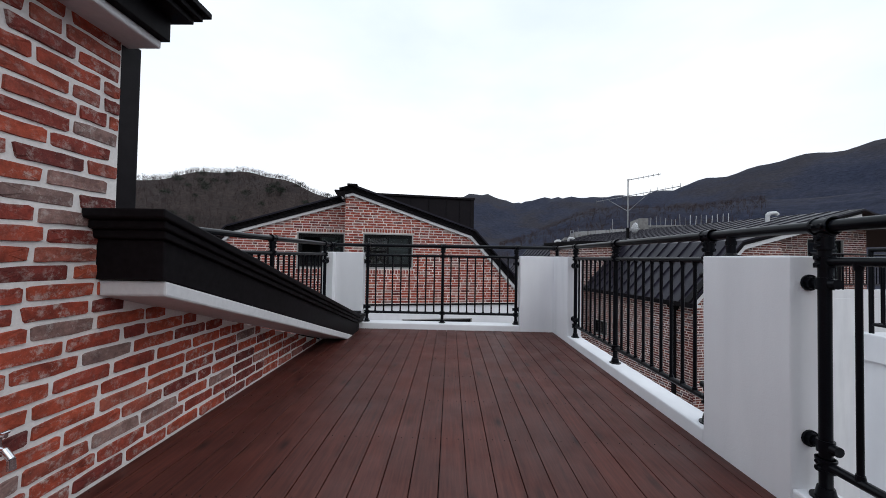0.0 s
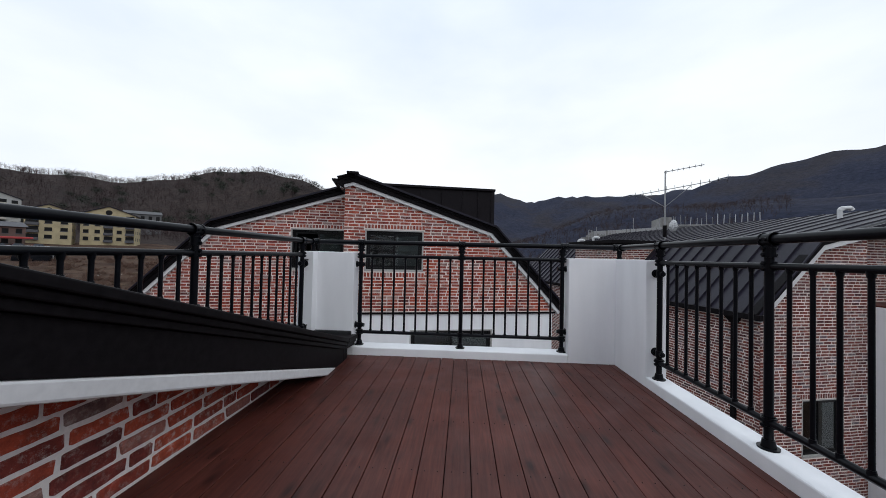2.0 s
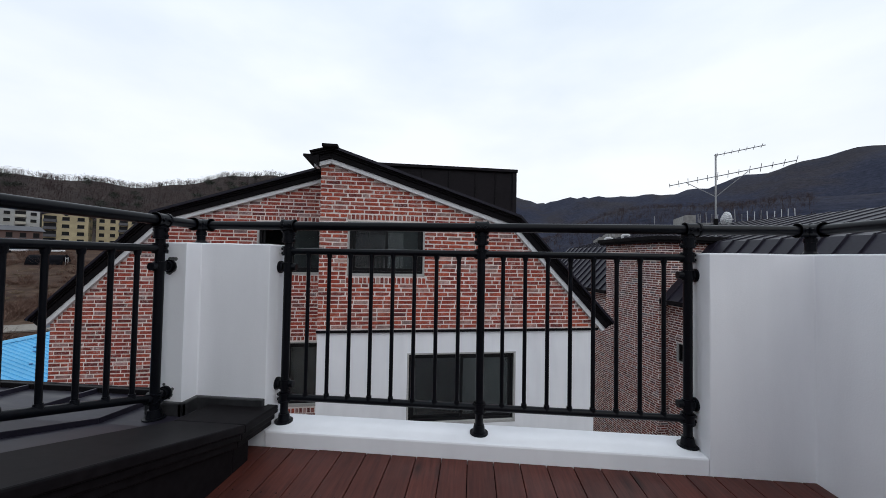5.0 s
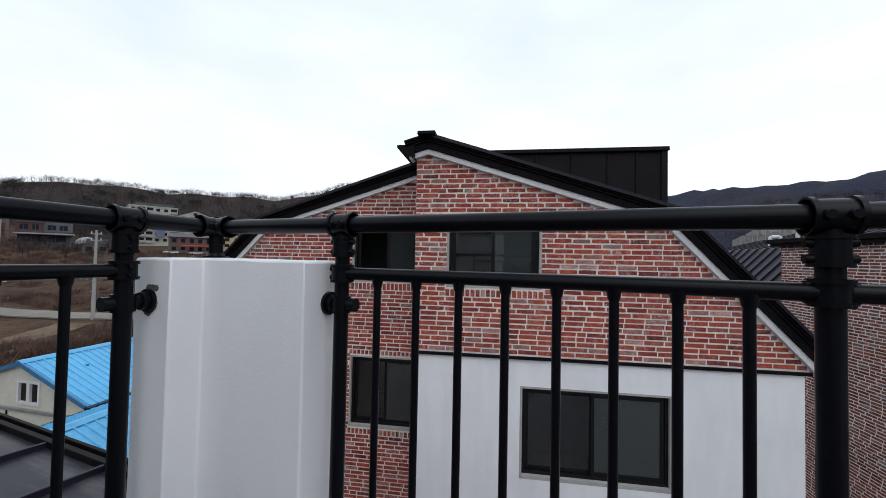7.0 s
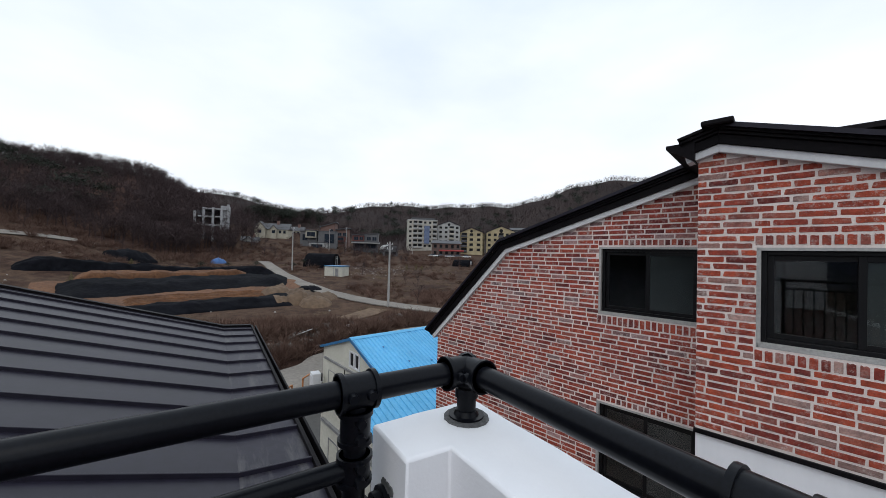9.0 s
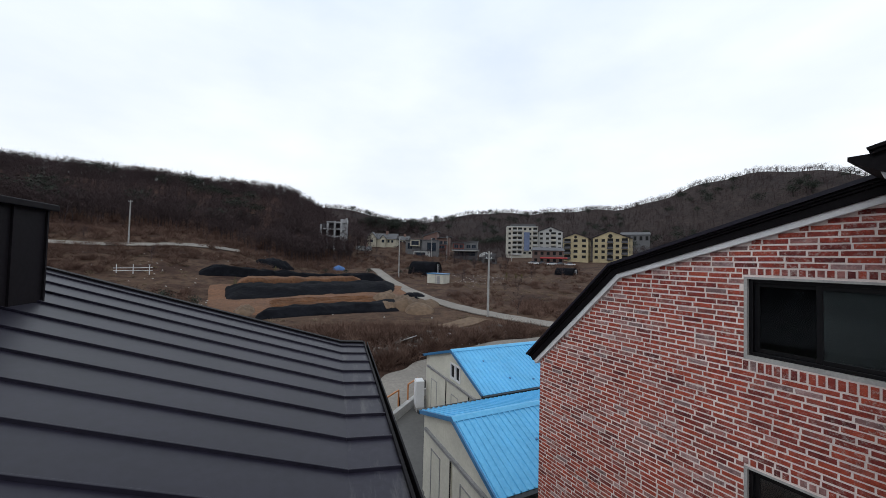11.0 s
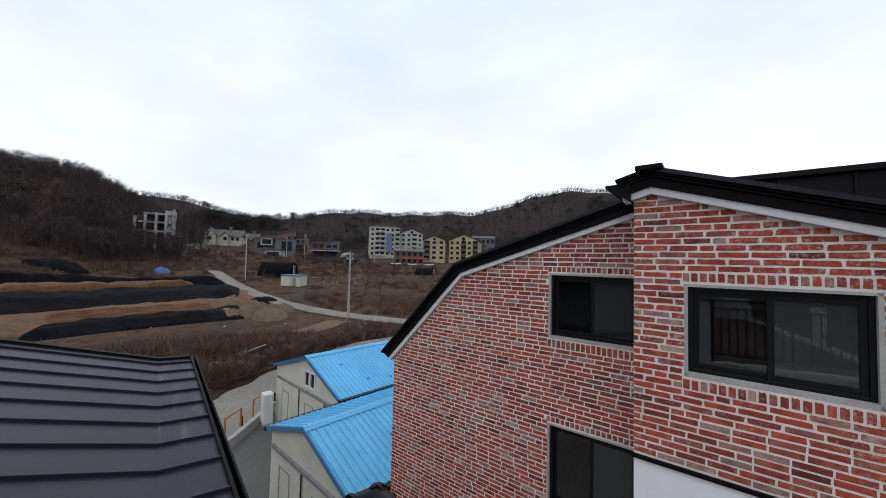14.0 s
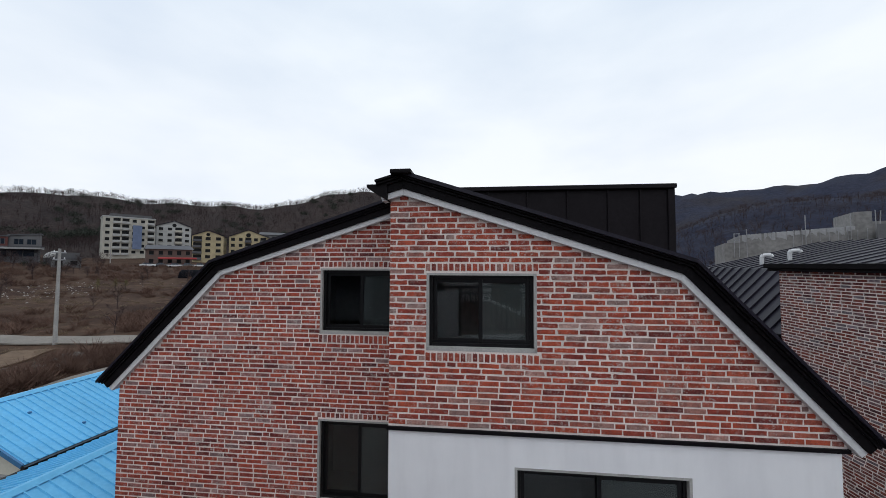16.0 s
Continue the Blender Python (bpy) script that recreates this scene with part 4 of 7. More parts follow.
lay_bricks(front, ACROSS, 12.7, 0.0, front_prof, BAND_Z + 0.03, [w1], near=(-0.1, 3.2, 0.4, 2.6), seed=11, joint=0.020, length=0.275, proud=0.006, soldiers=[(w1[0] - 0.02, w1[1] + 0.03, 1.85, 1.98), (w1[0] - 0.02, w1[1] + 0.03, 0.655, 0.785)])
part("base_trim", Geo().box(-0.015, 5.53, -0.03, 0.02, BAND_Z - 0.035, BAND_Z + 0.012, ACROSS), FASCIA, house, "thin black metal drip trim", bevel=0.003)
white_prof = [(0.0, BAND_Z - 0.035), (5.46, BAND_Z - 0.035)]
part("wall_lower", wall_solid(ACROSS, white_prof, -9.8, 0.012, 0.25, [w3]), WHITE, house, "white rendered wall")
bay_side = part("wall_bay_side", Geo().box(0.0, 0.2, 0.25, WING + 0.25, -9.8, 2.8, ACROSS), MORTAR, house)
wing_prof = [(-5.24, -0.25), KNEE_L, (0.0, 2.805)]
w2 = (-1.50, -0.08, 0.76, 1.87)
w4 = (-1.50, -0.08, -2.03, -0.665)
wing = part("wall_wing", wall_solid(ACROSS, wing_prof, -9.8, WING, WING + 0.25, [w2, w4]), MORTAR, house, "brick wing wall")
lay_bricks(wing, ACROSS, 12.7, WING, wing_prof, -5.4, [w2, w4], near=None, seed=12, stock=BRICK_LIMED, joint=0.021, length=0.265, proud=0.006, soldiers=[(w2[0] - 0.02, 0.0, 1.89, 2.02), (w2[0] - 0.02, 0.0, 0.62, 0.75), (w4[0] - 0.02, 0.0, -0.645, -0.515), (w4[0] - 0.02, 0.0, -2.18, -2.05)])
part("wall_side", Geo().box(5.22, 5.46, 0.25, 9.0, -9.8, -0.28, ACROSS), WHITE, house)
part("wall_side", Geo().box(-5.24, -5.0, WING + 0.25, 9.0, -9.8, -0.28, ACROSS), MORTAR, house)
part("wall_back", Geo().box(-5.24, 5.46, 8.8, 9.0, -9.8, 1.7, ACROSS), MORTAR, house)
window("window_1", ACROSS, *w1, 0.0, "black two-sash window with an insect screen in a brick gable")
window("window_2", ACROSS, *w2, WING, "black two-sash window in the brick wing")
window("window_3", ACROSS, *w3, 0.012, "wide black two-sash window in the white wall")
window("window_4", ACROSS, *w4, WING, "tall black window in the brick wing")
hroof = part("roof", Geo(), FASCIA, house, "black gambrel roof")
verge(house, ACROSS, [(-0.10, 2.795), RIDGE, KNEE_R, EAVE_R], 0.0, 9)
verge(house, ACROSS, [EAVE_L, KNEE_L, (0.0, 2.805)], WING, 9)
out_r = offset_line([(-0.10, 2.795), RIDGE, KNEE_R, EAVE_R], 0.245)
out_l = offset_line([EAVE_L, KNEE_L, RIDGE], 0.245)
g = Geo()
for line, d0 in ((out_r[1:], -0.2), (out_l, WING - 0.2)):
    for (a0, z0), (a1, z1) in zip(line, line[1:]):
        g.hexa([ACROSS(a0, d0, z0), ACROSS(a1, d0, z1), ACROSS(a1, 9.2, z1), ACROSS(a0, 9.2, z0)], [ACROSS(a0, d0, z0 + 0.05), ACROSS(a1, d0, z1 + 0.05), ACROSS(a1, 9.2, z1 + 0.05), ACROSS(a0, 9.2, z0 + 0.05)])
part("roof_sheet", g, ROOF, hroof)
g = Geo().box(0.05, 0.33, -0.27, 9.2, 3.13, 3.19, ACROSS)
part("ridge_cap", g, FASCIA, hroof, bevel=0.015)
# closed soffit under the overhanging corner of the bay
part("soffit", Geo().hexa([ACROSS(-0.30, -0.13, 2.98), ACROSS(-0.02, -0.13, 2.80), ACROSS(-0.02, WING, 2.80), ACROSS(-0.30, WING, 2.98)],
                          [ACROSS(-0.30, -0.13, 3.02), ACROSS(-0.02, -0.13, 3.02), ACROSS(-0.02, WING, 3.02), ACROSS(-0.30, WING, 3.02)]), FASCIA, hroof)
dormer = part("dormer", Geo().box(0.6, 3.94, 0.56, 7.0, 1.7, 3.06, ACROSS), CLAD, house, "charcoal metal-clad shed dormer")
part("coping", Geo().box(0.6, 3.98, 0.50, 0.62, 3.035, 3.10, ACROSS), CLAD, dormer, bevel=0.01)
part("coping", Geo().box(3.90, 3.98, 0.62, 7.0, 3.035, 3.10, ACROSS), CLAD, dormer)
part("edge_trim", Geo().box(3.87, 3.965, 0.535, 0.60, 1.9, 3.035, ACROSS), CLAD, dormer, bevel=0.006)
for s in (1.35, 1.92, 2.49, 3.06, 3.5):
    part("cladding_seam", Geo().box(s - 0.011, s + 0.011, 0.535, 0.565, 2.0, 3.035, ACROSS), CLAD, dormer, bevel=0.003)

# ---- the house beyond the side railing ----
SIDE = frame_at(6.83, 10.28, 12.7)
side_house = thing("house", SIDE(3, 5, -6.5), "weathered pale-red brick house with a dark seamed mansard roof", "house", kind="structure")
s_prof = [(0.30, -0.10), (2.02, 1.62), (4.2, 2.20), (6.8, 2.80), (8.6, 2.4)]
sw = (1.55, 2.85, -3.65, -2.2)
south = part("wall_south", wall_solid(SIDE, [(0.30, -0.10), (2.02, 1.62), (3.65, 2.055)], -9.8, 0.25, 0.5, [sw]), MORTAR, side_house, "brick gable wall")
lay_bricks(south, SIDE, 12.7, 0.25, [(0.30, -0.10), (2.02, 1.62), (3.65, 2.055)], -7.6, [sw], joint=0.024, length=0.25, stock=BRICK_DUSKY, proud=0.006, seed=21, soldiers=[(sw[0] - 0.05, sw[1] + 0.05, -2.19, -2.06)])
uw = (5.8, 7.5, 0.45, 2.05)
south2 = part("wall_south_upper", wall_solid(SIDE, [(3.65, 2.055), (6.8, 2.80), (8.6, 2.4)], -9.8, 0.95, 1.2, [uw]), MORTAR, side_house, "brick gable wall behind a small terrace")
lay_bricks(south2, SIDE, 12.7, 0.95, [(3.65, 2.055), (6.8, 2.80), (8.6, 2.4)], 0.2, [uw], joint=0.024, length=0.25, stock=BRICK_DUSKY, proud=0.006, seed=22)
window("window_5", SIDE, *sw, 0.25, "tall black window in pale brickwork")
window("window_6", SIDE, *uw, 0.95, "black window opening on a small terrace")
WSIDE = lambda a, d, z: SIDE(0.30 + d, 12.0 - a, z)  # along the west wall, towards the south
ww = (12.0 - 5.0, 12.0 - 4.1, -1.95, -1.33)
westw = part("wall_west_side", wall_solid(WSIDE, [(0.0, -0.10), (11.75, -0.10)], -9.8, 0.0, 0.25, [ww]), MORTAR, side_house, "pale brick wall")
lay_bricks(westw, WSIDE, 12.7 - 90, 0.0, [(0.0, -0.10), (11.75, -0.10)], -8.4, [ww], joint=0.024, length=0.25, stock=BRICK_DUSKY, proud=0.006, seed=23)
window("window_7", WSIDE, *ww, 0.0, "small black window in pale brickwork", room=0.9)
# projecting brick bay with a flat black cap
B0, B1 = 5.35, 8.2
part("bay_core", Geo().box(-0.02, 2.2, B0 + 0.02, B1 - 0.02, -9.8, 1.80, SIDE), MORTAR, side_house)
WBAY = lambda a, d, z: SIDE(-0.02 + d, B1 - a, z)
bayw = part("bay_face", Geo().box(0.0, B1 - B0, -0.004, 0.01, -9.8, 1.79, WBAY), MORTAR, side_house, "brick bay wall")
lay_bricks(bayw, WBAY, 12.7 - 90, -0.004, [(0.0, 1.78), (B1 - B0, 1.78)], -8.9, [], joint=0.024, length=0.25, stock=BRICK_DUSKY, proud=0.006, seed=24)
bays = part("bay_flank", Geo().box(-0.02, 2.2, B0 + 0.004, B0 + 0.02, -9.8, 1.79, SIDE), MORTAR, side_house, "brick bay flank")
lay_bricks(bays, SIDE, 12.7, B0 + 0.004, [(-0.02, 1.78), (2.2, 1.78)], -8.9, [], joint=0.024, length=0.25, stock=BRICK_DUSKY, proud=0.006, seed=25)
part("bay_cap", Geo().box(-0.22, 2.6, B0 - 0.16, B1 + 0.16, 1.79, 1.87, SIDE), FASCIA, side_house, bevel=0.01)
part("bay_cap", Geo().box(-0.28, 2.6, B0 - 0.22, B1 + 0.22, 1.87, 2.0, SIDE), FASCIA, side_house, bevel=0.01)
# roof: steep lower slope, shallow upper slope
sroof = part("roof", Geo(), ROOF, side_house, "dark grey standing-seam mansard roof")
line = [(0.0, -0.05), (1.86, 1.84), (6.8, 3.02)]
g = Geo()
for (a0, z0), (a1, z1) in zip(line, line[1:]):
    g.hexa([SIDE(a0, 0.02, z0 - 0.06), SIDE(a1, 0.02, z1 - 0.06), SIDE(a1, 15.0, z1 - 0.06), SIDE(a0, 15.0, z0 - 0.06)], [SIDE(a0, 0.02, z0), SIDE(a1, 0.02, z1), SIDE(a1, 15.0, z1), SIDE(a0, 15.0, z0)])
g.hexa([SIDE(6.8, 0.02, 2.96), SIDE(11.5, 0.02, 1.9), SIDE(11.5, 13, 1.9), SIDE(6.8, 13, 2.96)], [SIDE(6.8, 0.02, 3.02), SIDE(11.5, 0.02, 1.96), SIDE(11.5, 13, 1.96), SIDE(6.8, 13, 3.02)])
part("roof_sheet", g, ROOF, sroof)
d = 0.42
while d < 15:
    for (a0, z0), (a1, z1) in zip(line, line[1:]):
        if a0 == 0.0 and B0 - 0.2 < d < B1 + 0.2:
            continue
        nx, nz = (-0.04 if a0 == 0 else -0.01), 0.035
        g = Geo().hexa([SIDE(a0, d - 0.011, z0 - 0.01), SIDE(a1, d - 0.011, z1 - 0.01), SIDE(a1, d + 0.011, z1 - 0.01), SIDE(a0, d + 0.011, z0 - 0.01)],
                       [SIDE(a0 + nx, d - 0.009, z0 + nz), SIDE(a1 + nx, d - 0.009, z1 + nz), SIDE(a1 + nx, d + 0.009, z1 + nz), SIDE(a0 + nx, d + 0.009, z0 + nz)])
        part("seam", g, ROOF, sroof)
    d += 0.46
part("eave_gutter", Geo().box(-0.06, 0.10, -0.02, B0 - 0.05, -0.17, -0.03, SIDE).box(-0.06, 0.10, B1 + 0.05, 13.0, -0.17, -0.03, SIDE), FASCIA, sroof, "black eaves gutter", bevel=0.01)
part("soffit", Geo().box(0.02, 0.32, 0.0, 13.0, -0.16, -0.10, SIDE), WHITE_TRIM, sroof)
vline = [(0.05, -0.13), (1.97, 1.70), (6.8, 2.86)]
part("barge_board", band(SIDE, vline, -0.13, 0.0, 0.085, 0.26), WHITE_TRIM, sroof, "white painted barge board")
part("fascia", band(SIDE, vline, 0.0, 0.16, 0.06, 0.26), FASCIA, sroof, "black fascia")
part("east_wall", Geo().box(8.4, 8.6, 1.2, 13, -9.8, 2.4, SIDE), MORTAR, side_house)
# downpipe with hopper
dp = thing("downpipe", SIDE(0.2, 0.9, -6.5), "black square downpipe with a hopper head on pale brick", "downpipe")
part("hopper", Geo().hexa([SIDE(0.18, 0.78, -0.36), SIDE(0.30, 0.78, -0.36), SIDE(0.30, 0.92, -0.36), SIDE(0.18, 0.92, -0.36)], [SIDE(0.08, 0.68, -0.17), SIDE(0.30, 0.68, -0.17), SIDE(0.30, 1.02, -0.17), SIDE(0.08, 1.02, -0.17)]), FASCIA, dp, bevel=0.006)
part("pipe", Geo().box(0.18, 0.275, 0.80, 0.90, -9.6, -0.34, SIDE), FASCIA, dp, bevel=0.008)
# small terrace of that house: white parapet and its own railing
part("terrace_block", Geo().box(3.66, 8.6, -0.55, 0.93, -9.8, 0.15, SIDE), WHITE, side_house, "white rendered terrace block", bevel=0.01)
part("terrace_kerb", Geo().box(3.66, 8.6, -0.55, -0.35, 0.15, 0.40, SIDE), WHITE, side_house, bevel=0.012)
part("terrace_deck", Geo().box(3.70, 8.5, -0.35, 0.92, 0.15, 0.19, SIDE), WOOD, side_house)
lr = thing("railing", SIDE(5, -0.45, 0.4), "black pipe railing on the neighbouring terrace", "railing", "neighbour railings")
for z, r in ((1.48, 0.028), (1.32, 0.021), (0.55, 0.021)):
    part("rail", Geo().tube(SIDE(3.70, -0.45, z), SIDE(8.4, -0.45, z), r), RAIL, lr, smooth=True)
for i in range(34):
    s = 3.74 + i * 0.14
    if i % 9 == 0:
        part("post", Geo().tube(SIDE(s, -0.45, 0.40), SIDE(s, -0.45, 1.48), 0.026), RAIL, lr, smooth=True)
    else:
        part("baluster", Geo().tube(SIDE(s, -0.45, 0.55), SIDE(s, -0.45, 1.32), 0.0125, n=8), RAIL, lr, smooth=True)


def roof_height(a):
    return float(np.interp(a, [p[0] for p in line], [p[1] for p in line]))


# roof vents and the aerial
def vent(s, d, size=1.0):
    z = roof_height(s) - 0.03
    v = thing("roof_vent", SIDE(s, d, z), "white elbow vent pipe on the seamed roof", "vent pipe", "roof vents")
    g = Geo().tube(SIDE(s, d, z), SIDE(s, d, z + 0.26 * size), 0.055 * size, n=14)
    part("pipe", g, WHITE_TRIM, v, smooth=True)
    g = Geo().tube(SIDE(s, d, z + 0.24 * size), SIDE(s + 0.05, d - 0.03, z + 0.31 * size), 0.062 * size, n=14).tube(SIDE(s + 0.04, d - 0.02, z + 0.30 * size), SIDE(s + 0.20 * size, d - 0.10 * size, z + 0.31 * size), 0.06 * size, n=14)
    g.tube(SIDE(s + 0.19 * size, d - 0.09 * size, z + 0.31 * size), SIDE(s + 0.23 * size, d - 0.11 * size, z + 0.25 * size), 0.06 * size, n=14)
    part("elbow", g, WHITE_TRIM, v, smooth=True)


aerial = thing("roof_aerial", (8.38, 17.07, 2.2), "television aerial mast with a small dish on the roof", "aerial")
part("mast", Geo().tube((8.38, 17.07, 2.0), (8.38, 17.07, 5.12), 0.028, n=10), STEEL, aerial, smooth=True)
RV = Vector((0.87, -0.5, 0.0))
MAST = Vector((8.38, 17.07, 0.0))
boom = [(MAST - RV * 1.4 + Vector((0, 0, 4.10)), MAST + RV * 2.1 + Vector((0, 0, 4.58))), (MAST - RV * 0.05 + Vector((0, 0, 5.06)), MAST + RV * 1.35 + Vector((0, 0, 5.22)))]
for p, q in boom:
    part("boom", Geo().tube(p, q, 0.016, n=8), STEEL, aerial)
for i in range(13):
    p = boom[0][0].lerp(boom[0][1], i / 12)
    h = 0.14 + 0.10 * abs(math.sin(i * 0.9))
    part("element", Geo().tube(p + Vector((0.5 * h, 0.8 * h, -0.4 * h)), p + Vector((-0.5 * h, -0.8 * h, 0.4 * h)), 0.009, n=6), STEEL, aerial)
for i in range(7):
    p = boom[1][0].lerp(boom[1][1], (i + 0.5) / 7)
    part("element", Geo().tube(p + Vector((0.06, 0.12, -0.04)), p + Vector((-0.06, -0.12, 0.04)), 0.008, n=6), STEEL, aerial)
for k in (-1, 1):
    part("stay", Geo().tube(MAST + Vector((0, 0, 3.55)), MAST + RV * 0.9 * k + Vector((0, 0, 4.28 + 0.1 * k)), 0.012, n=6), STEEL, aerial)
dish = Geo()
rings = []
for j in range(5):
    rr = 0.28 * j / 4
    rings.append([(8.62 + 0.14 * (j / 4) ** 2 - 0.06, 17.0 + rr * math.cos(t), 2.72 + rr * math.sin(t)) for t in np.linspace(0, 2 * math.pi, 17)[:-1]])
for j in range(4):
    for i in range(16):
        dish.add([rings[j][i], rings[j][(i + 1) % 16], rings[j + 1][(i + 1) % 16], rings[j + 1][i]], [(0, 1, 2, 3)])
do = part("dish", dish, WHITE_TRIM, aerial, smooth=True)
do.modifiers.new("thickness", "SOLIDIFY").thickness = 0.012
part("dish_arm", Geo().tube((8.38, 17.07, 2.5), (8.58, 17.0, 2.7), 0.018, n=8).tube((8.6, 17.0, 2.46), (8.95, 17.0, 2.75), 0.01, n=6), STEEL, aerial)
part("clamp", Geo().tube((8.38, 17.07, 2.25), (8.38, 17.07, 2.75), 0.075, n=10), FASCIA, aerial)
vent(5.4, 1.9, 1.2)
vent(2.55, 12.3, 1.25)
vent(3.25, 11.9, 1.25)

# ---- the valley: lanes, sheds, fields, village, woods ----
def spot(az, r):
    return CX - r * math.sin(radians(az)), CY + r * math.cos(radians(az))


def ground_z(x, y):
    return float(terrain(x, y))


def ribbon(name, points, width, material, label, category, lift=0.05, kind="structure"):
    """A lane laid on the ground along a line of points."""
    pts = [Vector((*p, 0)) for p in points]
    dense = []
    for i in range(len(pts) - 1):
        p0, p1, p2, p3 = pts[max(i - 1, 0)], pts[i], pts[i + 1], pts[min(i + 2, len(pts) - 1)]
        for k in range(12):
            t = k / 12
            dense.append(0.5 * ((2 * p1) + (p2 - p0) * t + (2 * p0 - 5 * p1 + 4 * p2 - p3) * t * t + (3 * p1 - p0 - 3 * p2 + p3) * t * t * t))
    dense.append(pts[-1])
    rows = []
    for i, p in enumerate(dense):
        t = (dense[min(i + 1, len(dense) - 1)] - dense[max(i - 1, 0)]).normalized()
        side = Vector((-t.y, t.x, 0))
        w = width * (1 + 0.06 * math.sin(i * 0.9))
        row = []
        for k in (-0.5, -0.17, 0.17, 0.5):
            q = p + side * w * k
            row.append((q.x, q.y, ground_z(q.x, q.y) + lift))
        rows.append(row)
    me = mesh_of(name, sheet(rows), material)
    ob = new(name, me)
    thick = ob.modifiers.new("thickness", "SOLIDIFY")
    thick.thickness, thick.offset = 0.12, 0.0
    return tagged(ob, label, category, kind=kind)


ribbon("road_lane", [(-116, 17.2), (-92, 18.4), (-64, 20.0), (-50, 22.4), (-42, 25.4), (-33, 31), (-22, 42), (-8, 58)], 2.9, ROAD, "pale concrete farm lane across the fields", "lane", 0.12)
ribbon("road_lower", [(-10, -18), (-16, -4), (-20.2, 4.2), (-23.4, 8.6), (-26.2, 11.8), (-28.0, 16), (-28.4, 24)], 4.4, ROAD, "worn concrete lane below the sheds", "lane", 0.10)
yard = Geo().hexa([(-8, -1, -6.7), (-15, -1, -6.7), (-22.9, 10.6, -6.7), (-8, 12, -6.7)], [(-8, -1, -6.40), (-15, -1, -6.40), (-22.9, 10.6, -6.40), (-8, 12, -6.40)])
tagged(new("road_yard", mesh_of("road_yard", yard, plain("yard_asphalt", (0.12, 0.115, 0.11), 0.9))), "dark grey asphalt yard in front of the sheds", "yard", kind="structure")
ribbon("path_field", [(-33, -6), (-34.5, 7.5), (-37, 16.5), (-41, 22)], 2.6, SOIL, "trodden earth path on top of the bank", "path", 0.08)
ribbon("road_hill", [(-80, -70), (-94, -42), (-106, -28), (-119, -16.3)], 3.0, ROAD, "pale lane climbing along the wooded slope", "lane", 0.2)


# boulder bank above the lower lane
def boulder_bank():
    rnd = random.Random(31)
    bank = thing("boulder_wall", (-29, 8, -6), "rough boulder retaining bank overgrown with dry brush", "stone bank", kind="structure")
    metas = []
    for _ in range(6):
        bm = bmesh.new()
        bmesh.ops.create_icosphere(bm, subdivisions=1, radius=1.0)
        for v in bm.verts:
            v.co *= rnd.uniform(0.75, 1.15)
        me = bpy.data.meshes.new("stone")
        bm.to_mesh(me)
        bm.free()
        me.materials.append(STONE)
        metas.append(me)
    line = [(-26.0, -4), (-28.4, 4), (-30.9, 9.5), (-33.4, 14.0), (-34.4, 22)]
    for _ in range(210):
        t = rnd.random() * (len(line) - 1)
        i = min(int(t), len(line) - 2)
        a, b = Vector(line[i]), Vector(line[i + 1])
        p = a.lerp(b, t - i)
        out = rnd.uniform(-1.6, 1.8)
        x, y = p.x - out, p.y + out * 0.3
        s = rnd.uniform(0.18, 0.5)
        m = Matrix.Translation((x, y, ground_z(x, y) + s * 0.25)) @ Euler([rnd.uniform(0, 6) for _ in range(3)]).to_matrix().to_4x4() @ Matrix.Diagonal((s, s * rnd.uniform(0.6, 1), s * rnd.uniform(0.6, 0.9), 1))
        piece("stone", rnd.choice(metas), m, bank)


boulder_bank()


